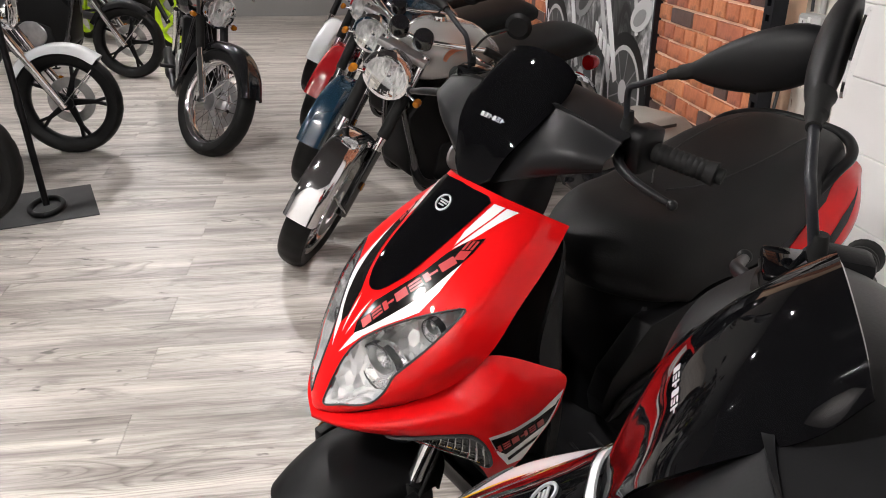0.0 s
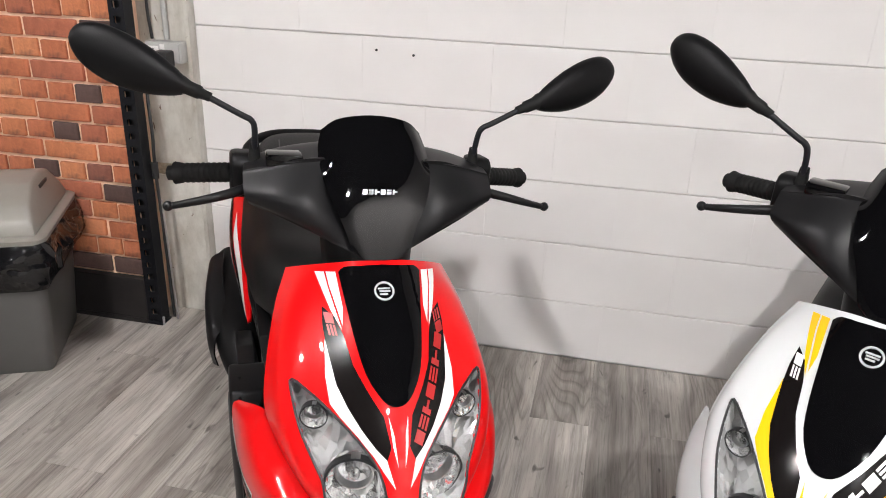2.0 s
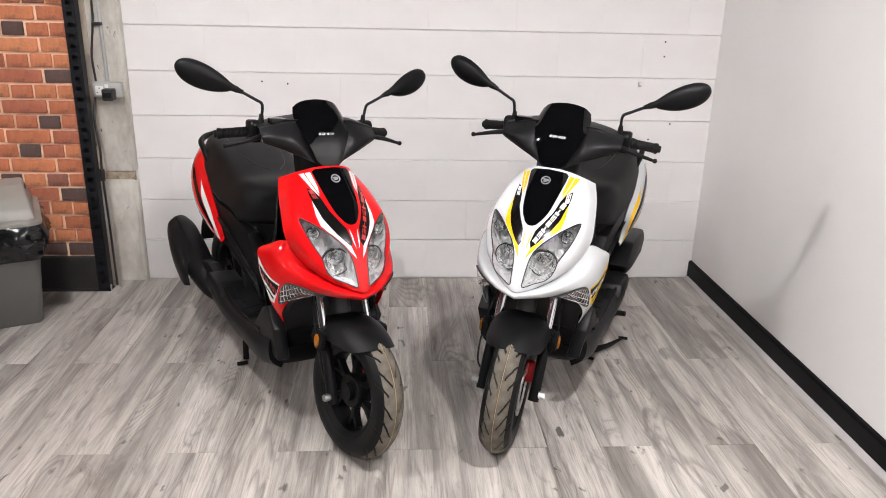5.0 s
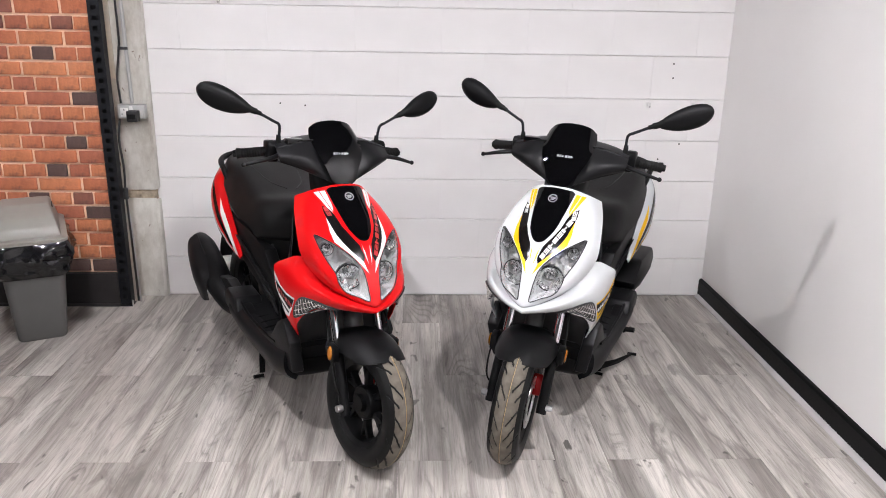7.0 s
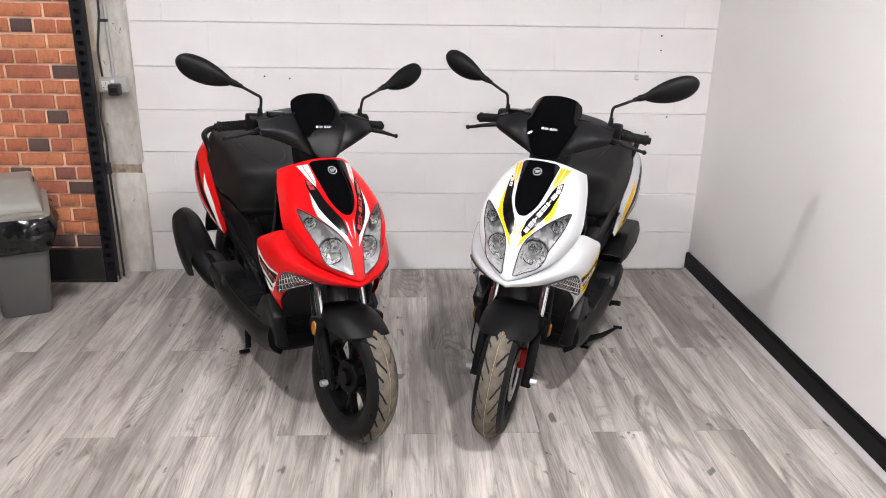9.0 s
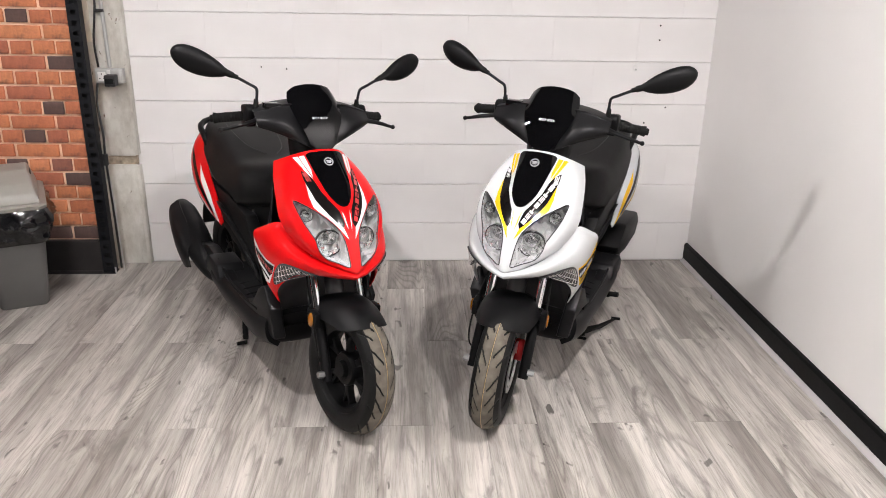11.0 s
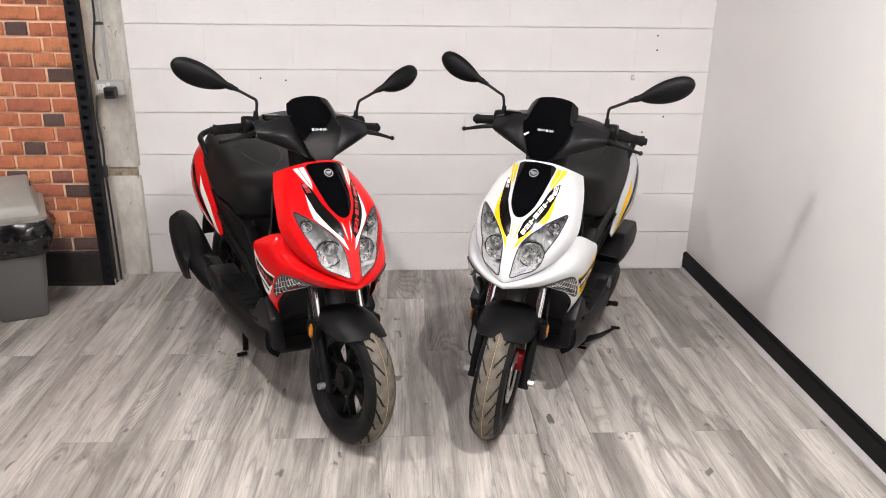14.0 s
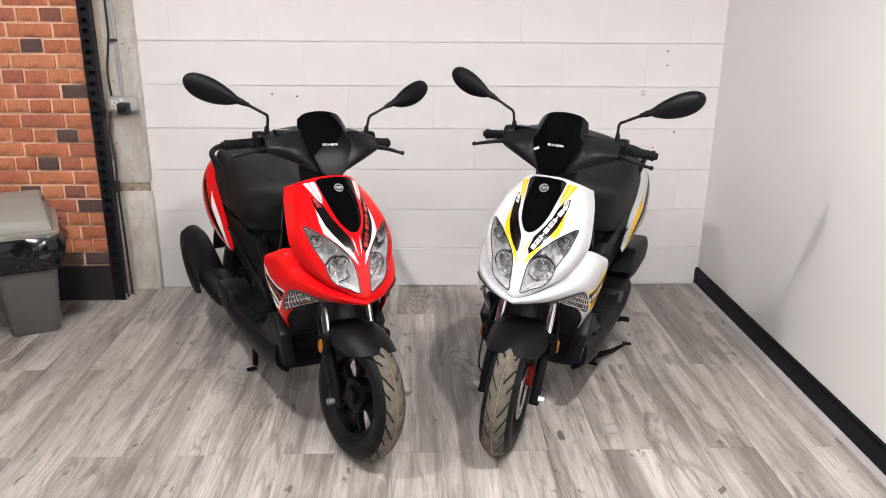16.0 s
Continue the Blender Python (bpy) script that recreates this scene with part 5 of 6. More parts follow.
SCREEN = [
    [(-0.384, 0, 1.177), (-0.385, 0.036, 1.174), (-0.388, 0.066, 1.165), (-0.393, 0.087, 1.147)],
    [(-0.352, 0, 1.15), (-0.353, 0.038, 1.147), (-0.357, 0.072, 1.138), (-0.366, 0.095, 1.12)],
    [(-0.318, 0, 1.11), (-0.318, 0.036, 1.109), (-0.319, 0.068, 1.103), (-0.322, 0.093, 1.09)],
    [(-0.286, 0, 1.06), (-0.286, 0.03, 1.06), (-0.286, 0.057, 1.058), (-0.288, 0.081, 1.055)],
    [(-0.262, 0, 1.008), (-0.262, 0.022, 1.009), (-0.263, 0.042, 1.012), (-0.267, 0.062, 1.018)],
    [(-0.246, 0, 0.966), (-0.246, 0.016, 0.967), (-0.248, 0.032, 0.971), (-0.254, 0.047, 0.979)],
    [(-0.246, 0, 0.96), (-0.246, 0.012, 0.961), (-0.249, 0.024, 0.964), (-0.258, 0.036, 0.971)],
]

RED_AT = pose(1.138, -1.679, 0, 0, 0, -61.6) @ pose(0, 0, 0, -3.7)
WHITE_AT = pose(1.7, -1.647, 0, 0, 0, -116.3) @ pose(0, 0, 0, -2.4)
scooter(RED_AT, 1.4, M_RED, (M_DECAL_WHITE, M_DECAL_BLACK, M_DECAL_WHITE, M_DECAL_WHITE, M_DECAL_WHITE), "glossy red front panel with black and white stripes", M_DECAL_RED, "glossy red motor scooter with black plastics, parked on its centre stand")
scooter(WHITE_AT, 1.5, M_WHITE, (M_DECAL_YELLOW, M_DECAL_BLACK, M_DECAL_YELLOW, M_DECAL_YELLOW, M_DECAL_YELLOW), "glossy white front panel with black and yellow stripes", M_DECAL_WHITE, "glossy white motor scooter with yellow stripes, parked on its centre stand")


# ---------- corner by the brick wall ----------
M_BINGREY = speckled("grey bin plastic", (0.095, 0.093, 0.09), 0.42, 0.08, 5.0, 200.0, 0.1, 0.0006)
M_LIDGREY = speckled("warm grey lid plastic", (0.27, 0.257, 0.232), 0.4, 0.08, 5.0, 200.0, 0.1, 0.0006)
M_BAG = mat("black bin bag film", (0.006, 0.006, 0.007), 0.12)
M_CABLE = mat("black cable sheath", (0.02, 0.02, 0.021), 0.5)
M_BOARD = speckled("cream painted board", (0.66, 0.6, 0.5), 0.55, 0.12, 8.0, 120.0, 0.15, 0.001)
M_SILVER = mat("zinc plated steel", (0.6, 0.6, 0.61), 0.3, 1.0)


def column():
    ob = thing("steel_column", "cream painted steel column with chipped paint and rust", "column", pose(-0.155, -0.012, 0))
    part("web", box((-0.1, -0.022, 0), (0.09, 0.012, 0.565), 0.002), M_COLUMN, ob)
    part("web", box((-0.1, -0.022, 0.612), (0.09, 0.012, CEIL - 0.005), 0.002), M_COLUMN, ob)
    part("bare_gap", box((-0.099, -0.012, 0.56), (0.092, 0.011, 0.617)), M_RUST, ob, "stained bare gap in the column casing")
    part("flange", box((0.09, -0.034, 0), (0.106, 0.014, 0.56), 0.002), M_COLUMN, ob)
    part("flange", box((0.09, -0.034, 0.618), (0.106, 0.014, CEIL - 0.005), 0.002), M_COLUMN, ob)
    part("board", box((-0.1, -0.034, 1.2), (-0.055, -0.024, 2.9), 0.002), M_BOARD, ob, "cream board strip fixed to the column")


column()


def racking_post():
    ob = thing("racking_post", "black slotted steel racking post on a foot", "racking post", pose(-0.228, -0.185, 0))
    bm = bmesh.new()
    add_box(bm, (-0.03, -0.002, 0.01), (-0.014, 0.0, 2.6))
    add_box(bm, (0.012, -0.002, 0.01), (0.028, 0.0, 2.6))
    for i in range(52):
        add_box(bm, (-0.0141, -0.002, 0.012 + i * 0.05), (0.0121, 0.0, 0.04 + i * 0.05))
    add_box(bm, (-0.03, 0.0001, 0.01), (-0.028, 0.05, 2.6))
    add_box(bm, (0.026, 0.0001, 0.01), (0.028, 0.05, 2.6))
    part("post", bm, M_BLACKSTEEL, ob, "", False)
    part("post_lining", box((-0.027, 0.03, 0.011), (0.025, 0.033, 2.59)), M_DARK, ob, "", False)
    part("foot", box((-0.034, -0.012, 0.0), (0.034, 0.055, 0.008), 0.002), M_BLACKSTEEL, ob)
    part("foot_bolt", tube([(0.036, -0.004, 0.0), (0.036, -0.004, 0.035)], 0.0045, 8), M_SILVER, ob)


racking_post()


def wall_socket():
    ob = thing("wall_socket", "metal-clad double wall socket with a black plug-in adaptor", "socket", pose(-0.135, -0.05, 1.035))
    part("back_box", box((-0.07, -0.034, -0.036), (0.07, 0.0145, 0.036), 0.005), M_GREYPLASTIC, ob)
    plate = part("face_plate", box((-0.064, -0.04, -0.031), (0.064, -0.0345, 0.031), 0.002), M_GREYPLASTIC, ob)
    part("insert", box((-0.052, -0.043, -0.024), (-0.012, -0.0405, 0.022), 0.001), M_WHITEPLASTIC, plate, "white socket insert")
    for dx, dz, w, h in ((-0.032, 0.011, 0.004, 0.008), (-0.043, -0.01, 0.007, 0.004), (-0.021, -0.01, 0.007, 0.004)):
        part("pin_hole", box((dx - w / 2, -0.0436, dz - h / 2), (dx + w / 2, -0.0431, dz + h / 2)), M_DARK, plate, "", False)
    part("rocker_switch", box((-0.005, -0.045, 0.012), (0.012, -0.0405, 0.03), 0.001), M_WHITEPLASTIC, plate)
    ad = part("adaptor", box((-0.006, -0.095, -0.045), (0.048, -0.041, 0.012), 0.006), M_DARK, ob, "black plug-in power adaptor")
    part("adaptor_rib", box((0.0, -0.098, -0.03), (0.042, -0.0955, -0.004), 0.001), M_MATTE_GREY, ad)


wall_socket()
ob = thing("conduit", "grey conduit and black cable clipped to the column", "conduit", pose(-0.15, -0.03, 0))
part("pipe", tube([(0.012, -0.017, 1.075), (0.005, -0.017, 1.6), (0.0, -0.017, CEIL - 0.005)], 0.0095, 12), M_GREYPLASTIC, ob, "grey conduit pipe")
part("cable", tube([(-0.045, -0.018, 1.075), (-0.048, -0.024, 1.2), (-0.028, -0.022, 1.34), (-0.022, -0.017, 1.45), (-0.026, -0.017, 2.0), (-0.026, -0.017, CEIL - 0.01)], 0.0055, 10, 60), M_CABLE, ob, "black cable")
part("clip", box((-0.03, -0.028, 1.345), (0.018, -0.016, 1.36), 0.002), M_CABLE, ob)
ob = thing("floor_cable", "black cable hanging down beside the racking post", "cable", pose(-0.185, -0.1, 0))
part("cable", tube([(-0.012, 0.03, 1.02), (-0.02, 0.0, 0.9), (0.0, -0.03, 0.75), (-0.002, -0.035, 0.62), (0.0, -0.03, 0.4), (0.004, -0.03, 0.01)], 0.006, 10, 70), M_CABLE, ob)
part("coupler", tube([(-0.002, -0.036, 0.585), (-0.002, -0.036, 0.645)], [0.012, 0.013], 12), M_CABLE, ob)
part("rod", tube([(0.018, -0.03, 0.0), (0.006, -0.03, 0.5)], 0.0035, 8), M_SILVER, ob, "thin bright steel rod")


def litter_bin():
    ob = thing("litter_bin", "grey plastic bin with hooded lid and black bag", "bin", pose(-0.552, -0.46, 0, 0, 0, 25.3))
    levels = [(0.0, 0.1, 0.188, 0.02), (0.012, 0.108, 0.196, 0.024), (0.2, 0.124, 0.212, 0.028), (0.48, 0.146, 0.236, 0.032)]

    def stack(rings, bm, cap_low=False, cap_top=False):
        for a, b in zip(rings, rings[1:]):
            k = len(a)
            if len(b) != k:
                continue
            for i in range(k):
                bm.faces.new((a[i], a[(i + 1) % k], b[(i + 1) % k], b[i]))
        if cap_low:
            bm.faces.new(list(reversed(rings[0])))
        if cap_top:
            bm.faces.new(rings[-1])
        bmesh.ops.recalc_face_normals(bm, faces=bm.faces)
        return bm

    def even(bm, z, hx, hy, r, n=96, wob=None):
        """A rounded rectangle with n evenly spread points."""
        pts, per = [], []
        for cx, cy, a0 in ((hx - r, hy - r, 0), (-hx + r, hy - r, 90), (-hx + r, -hy + r, 180), (hx - r, -hy + r, 270)):
            pts += [Vector((cx + r * math.cos(radians(a0 + 15 * i)), cy + r * math.sin(radians(a0 + 15 * i)), z)) for i in range(7)]
        pts.append(pts[0].copy())
        acc = [0.0]
        for p, q in zip(pts, pts[1:]):
            acc.append(acc[-1] + (q - p).length)
        out = []
        for i in range(n):
            s = acc[-1] * i / n
            j = max(0, int(np.searchsorted(acc, s, side="right")) - 1)
            j = min(j, len(pts) - 2)
            f = (s - acc[j]) / max(1e-9, acc[j + 1] - acc[j])
            p = pts[j].lerp(pts[j + 1], f)
            out.append(bm.verts.new(wob(p) if wob else p))
        return out

    bm = bmesh.new()
    part("body", stack([even(bm, *lv) for lv in levels], bm, True), M_BINGREY, ob, "smooth dark grey tapered bin body")
    # the bag, folded over the rim
    bm = bmesh.new()

    def crumple(amp):
        def w(p):
            d = Vector((p.x, p.y, 0)).normalized()
            k = noise.noise(Vector((p.x * 14, p.y * 14, p.z * 26))) + 0.7 * abs(noise.noise(Vector((p.x * 34 + p.z * 30, p.y * 34, p.z * 40))))
            return p + d * (amp * k) + Vector((0, 0, amp * 0.5 * noise.noise(p * 21)))
        return w
    rings = []
    for z, grow, amp in ((0.505, 0.0, 0.002), (0.498, 0.01, 0.004), (0.486, 0.018, 0.012), (0.47, 0.024, 0.02), (0.452, 0.028, 0.026), (0.434, 0.03, 0.03), (0.416, 0.03, 0.03), (0.398, 0.028, 0.03), (0.38, 0.025, 0.028), (0.362, 0.02, 0.024), (0.346, 0.013, 0.014), (0.334, 0.006, 0.006), (0.328, 0.003, 0.002)):
        rings.append(even(bm, z, 0.148 + grow - (0.48 - z) * 0.05, 0.238 + grow - (0.48 - z) * 0.05, 0.035, 128, crumple(amp)))
    part("bin_bag", stack(rings, bm), M_BAG, ob, "crumpled shiny black bin bag")
    # lid: flange, hood and flap
    bm = bmesh.new()
    rings = [even(bm, z, hx, hy, r) for z, hx, hy, r in ((0.496, 0.162, 0.252, 0.04), (0.512, 0.164, 0.254, 0.04), (0.517, 0.158, 0.248, 0.04), (0.52, 0.144, 0.234, 0.036))]
    lid = part("lid", stack(rings, bm, True, True), M_LIDGREY, ob, "warm grey lid flange")
    hood = bmesh.new()
    outline = [(-0.232, 0.518), (-0.212, 0.562), (-0.165, 0.606), (-0.06, 0.648), (0.06, 0.655), (0.13, 0.64), (0.2, 0.57), (0.23, 0.518)]
    hood = prism(outline, (-0.14, 0.14), "x", 0.012)
    for v in hood.verts:
        k = 1 - 0.26 * max(0.0, (v.co.z - 0.518) / 0.137)
        v.co.x *= k
    part("hood", hood, M_LIDGREY, lid, "hooded lid top")
    part("lid_slot", box((0.1, -0.02, 0.612), (0.118, 0.07, 0.624), 0.002), M_DARK, lid, "dark slot in the hood")
    return ob


litter_bin()

# black and white picture panel
M_PHOTO = mat("black and white print", (0.3, 0.3, 0.3), 0.45)
n_ = Nodes(M_PHOTO)
v_ = n_.mapping((1.6, 1.0, 0.9))
n_.color(n_.ramp(n_.noise(v_, 3.2, 6.0, 0.62, 1.6), [(0.36, (0.012, 0.012, 0.012)), (0.47, (0.1, 0.1, 0.1)), (0.55, (0.35, 0.35, 0.35)), (0.66, (0.78, 0.78, 0.78))]))
M_INK = [mat("print tone", (g, g, g), 0.45) for g in (0.01, 0.06, 0.28, 0.55, 0.8)]
poster = thing("picture_panel", "tall black and white photo print of motorcycles in a black frame", "picture", pose(-2.13, -0.162, 0.2))
PWD, PHT = 1.86, 2.15
part("canvas", box((-PWD / 2, -0.028, 0), (PWD / 2, 0.0, PHT), 0.002), M_PHOTO, poster, "", False)
bm = bmesh.new()
for lo, hi in (((-PWD / 2 - 0.018, -0.034, -0.012), (-PWD / 2, 0.0, PHT)), ((PWD / 2, -0.034, -0.012), (PWD / 2 + 0.018, 0.0, PHT)), ((-PWD / 2, -0.034, -0.012), (PWD / 2, 0.0, -0.0005))):
    add_box(bm, lo, hi)
part("picture_frame", bm, M_BLACKSTEEL, poster, "", False)


def ink(outline, tone, layer):
    part("printed_shape", prism(outline, (-0.0284 - 0.0006 * layer, -0.0281), "y"), M_INK[tone], poster, "", False)


def oval(u, v, a, b, turn=0.0, n=28):
    c, s = math.cos(turn), math.sin(turn)
    return [(u + a * math.cos(t) * c - b * math.sin(t) * s, v + a * math.cos(t) * s + b * math.sin(t) * c) for t in (2 * math.pi * i / n for i in range(n))]


rnd = random.Random(5)
for u, v, r in ((0.62, 0.16, 0.3), (-0.1, 0.1, 0.28), (-0.72, 0.2, 0.32)):
    ink(oval(u, v + 0.16, r, r), 0, 1)
    ink(oval(u, v + 0.16, r * 0.78, r * 0.78), 3, 2)
    ink(oval(u, v + 0.16, r * 0.7, r * 0.7), 1, 3)
    ink(oval(u, v + 0.16, r * 0.2, r * 0.2), 3, 4)
    for i in range(9):
        a = 2 * math.pi * i / 9
        ink([(u + math.cos(a + d) * r * q, v + 0.16 + math.sin(a + d) * r * q) for q, d in ((0.2, -0.05), (0.7, -0.02), (0.7, 0.02), (0.2, 0.05))], 2, 5)
for u, v, w, l, a, tone in ((0.5, 0.35, 0.03, 1.0, 0.5, 4), (0.4, 0.33, 0.025, 0.95, 0.5, 3), (-0.2, 0.3, 0.03, 0.9, 0.42, 4), (-0.85, 0.35, 0.028, 0.8, 0.5, 4), (0.74, 0.62, 0.018, 0.7, 0.3, 3)):
    du, dv = -math.sin(a), math.cos(a)
    ink([(u - dv * w, v + du * w), (u + dv * w, v - du * w), (u + du * l + dv * w, v + dv * l - du * w), (u + du * l - dv * w, v + dv * l + du * w)], tone, 6)
for u, v, a, b, t, tone in ((0.55, 0.98, 0.1, 0.17, 0.1, 4), (0.2, 1.05, 0.17, 0.2, 0.3, 4), (-0.35, 1.0, 0.15, 0.12, 0.2, 4), (-0.7, 1.1, 0.12, 0.16, 0, 3), (0.78, 0.72, 0.14, 0.07, 0.4, 3), (-0.1, 0.72, 0.2, 0.09, 0.5, 2), (0.3, 1.5, 0.3, 0.2, 0.2, 4), (-0.5, 1.6, 0.25, 0.2, -0.2, 2)):
    ink(oval(u, v, a, b, t), tone, 7)
    ink(oval(u - a * 0.1, v - b * 0.2, a * 0.6, b * 0.5, t), max(0, tone - 1), 8)
for i in range(26):
    u, v = rnd.uniform(0.15, 0.88), rnd.uniform(0.75, 1.95)
    w, h, lean_ = rnd.uniform(0.012, 0.05), rnd.uniform(0.12, 0.42), rnd.uniform(-0.12, 0.12)
    top_ = min(v + h, PHT - 0.02)
    ink([(u - w, v), (u + w * 0.6, v - 0.01), (u + w + lean_ * 0.5, top_), (u - w * 0.4 + lean_ * 0.5, top_ - 0.02)], rnd.choice((4, 4, 3, 0)), 10)
for i in range(5):
    ink([(0.12 + 0.075 * i, 0.52 - 0.03 * i), (0.165 + 0.075 * i, 0.5 - 0.03 * i), (0.165 + 0.075 * i, 0.59 - 0.03 * i), (0.12 + 0.075 * i, 0.61 - 0.03 * i)], 4, 9)

# fixings left in the block wall
for x, z, kind_ in ((2.593, 1.1, 1), (2.835, 1.1, 1), (1.72, 1.1, 1), (0.33, 1.6, 1), (2.706, 1.312, 0), (2.709, 1.238, 0), (2.67, 0.8, 0), (2.78, 0.885, 0), (0.62, 1.08, 0), (0.75, 1.07, 0)):
    if kind_:
        ob = thing("wall_plug", "small white plastic plug in the block wall", "wall plug", pose(x, 0, z), "fixings in the block wall")
        part("plug", box((-0.009, -0.012, -0.02), (0.009, 0.004, 0.006), 0.003), M_WHITEPLASTIC, ob)
        part("screw", tube([(0, -0.016, -0.014), (0, -0.01, -0.014)], 0.005, 8), M_GREYPLASTIC, ob)
    else:
        tagged(part("screw_hole", lathe([(0.0, -0.001), (0.0045, -0.001), (0.0045, 0.003)], 10, pose(x, -0.0025, z)), M_DARK), "small dark screw hole in the painted block", "screw hole", "fixings in the block wall")


# ---------- motorcycles further back ----------
M_BIKEBLACK = mat("black gloss bike paint", (0.008, 0.008, 0.009), 0.12, 0.0, 1.0)
M_BIKESILVER = mat("silver bike paint", (0.36, 0.35, 0.34), 0.25, 0.5, 1.0)
M_BIKEBLUE = mat("dark blue bike paint", (0.008, 0.028, 0.05), 0.2, 0.0, 1.0)
M_BIKERED = mat("dark red bike paint", (0.3, 0.008, 0.012), 0.2, 0.0, 1.0)
M_LIME = mat("lime rim paint", (0.55, 0.78, 0.01), 0.35, 0.0, 0.5)
M_TANBADGE = mat("copper tank badge", (0.3, 0.1, 0.05), 0.3, 0.4)
M_MAT = speckled("black rubber mat", (0.025, 0.025, 0.026), 0.75, 0.2, 12.0, 150.0, 0.4, 0.002)
M_ALLOY = speckled("cast alloy", (0.42, 0.42, 0.43), 0.38, 0.15, 18.0, 180.0, 0.15, 0.0006, 1.0)


def road_wheel(bike, name, r, half, at, spin, rim_mat, wires):
    m = (spin if spin is not None else Matrix()) @ Matrix.Translation(at)
    prof = [(r * 0.76, -half * 0.7), (r * 0.84, -half * 0.98), (r * 0.92, -half), (r * 0.965, -half * 0.8), (r * 0.99, -half * 0.45), (r, 0), (r * 0.99, half * 0.45), (r * 0.965, half * 0.8), (r * 0.92, half), (r * 0.84, half * 0.98), (r * 0.76, half * 0.7)]
    bm = bmesh.new()
    nang = 96
    rings = []
    for i in range(nang):
        a = 2 * math.pi * i / nang
        rings.append([bm.verts.new(((q - (0.004 if (i + abs(j - 5)) % 4 == 0 and 2 < j < 8 and j != 5 else 0)) * math.cos(a), y, (q - (0.004 if (i + abs(j - 5)) % 4 == 0 and 2 < j < 8 and j != 5 else 0)) * math.sin(a))) for j, (q, y) in enumerate(prof)])
    for i in range(nang):
        a, b = rings[i], rings[(i + 1) % nang]
        for j in range(len(prof) - 1):
            f = bm.faces.new((a[j], b[j], b[j + 1], a[j + 1]))
            f.material_index = 1 if 2 < j < 7 else 0
    bmesh.ops.recalc_face_normals(bm, faces=bm.faces)
    bmesh.ops.transform(bm, matrix=m, verts=bm.verts)
    w = part(name, bm, [M_SIDEWALL, M_SIDEWALL], bike, "black road tyre")
    rim = lathe([(r * 0.78, -half * 0.75), (r * 0.75, -half * 0.7), (r * 0.71, -half * 0.45), (r * 0.7, 0), (r * 0.71, half * 0.45), (r * 0.75, half * 0.7), (r * 0.78, half * 0.75)], 56, m)
    part("rim", rim, rim_mat, w)
    hub_r = 0.055 if wires else 0.04
    part("hub", lathe([(0, -0.05), (hub_r, -0.05), (hub_r, -0.035), (hub_r * 0.7, -0.02), (hub_r * 0.7, 0.02), (hub_r, 0.035), (hub_r, 0.05), (0, 0.05)], 24, m), M_ALLOY if wires else rim_mat, w)
    if wires:
        bm = bmesh.new()
        for i in range(28):
            a = 2 * math.pi * i / 28
            b = a + (0.5 if i % 2 else -0.5)
            y = 0.04 if (i // 2) % 2 else -0.04
            add_tube(bm, [m @ Vector((hub_r * math.cos(b), y, hub_r * math.sin(b))), m @ Vector((r * 0.71 * math.cos(a), 0, r * 0.71 * math.sin(a)))], 0.0022, 5)
        tagged(part("spokes", bm, M_CHROME, w, "bright wire spokes"), kind="stuff")
    else:
        for i in range(5):
            a = 2 * math.pi * i / 5
            sp = prism([(0.03, -0.02), (r * 0.5, -0.012), (r * 0.71, -0.03), (r * 0.71, -0.012), (r * 0.58, 0.0), (r * 0.71, 0.012), (r * 0.71, 0.03), (r * 0.5, 0.012), (0.03, 0.02)], (-0.014, 0.014), "y", 0.003)
            bmesh.ops.transform(sp, matrix=m @ Matrix.Rotation(a, 4, "Y"), verts=sp.verts)
            part("spoke", sp, rim_mat, w)
    part("brake_disc", lathe([(r * 0.26, half * 0.9), (r * 0.45, half * 0.9), (r * 0.45, half * 0.9 + 0.004), (r * 0.26, half * 0.9 + 0.004)], 40, m, True), M_STEEL, w)
    return w


FORE = 0.12


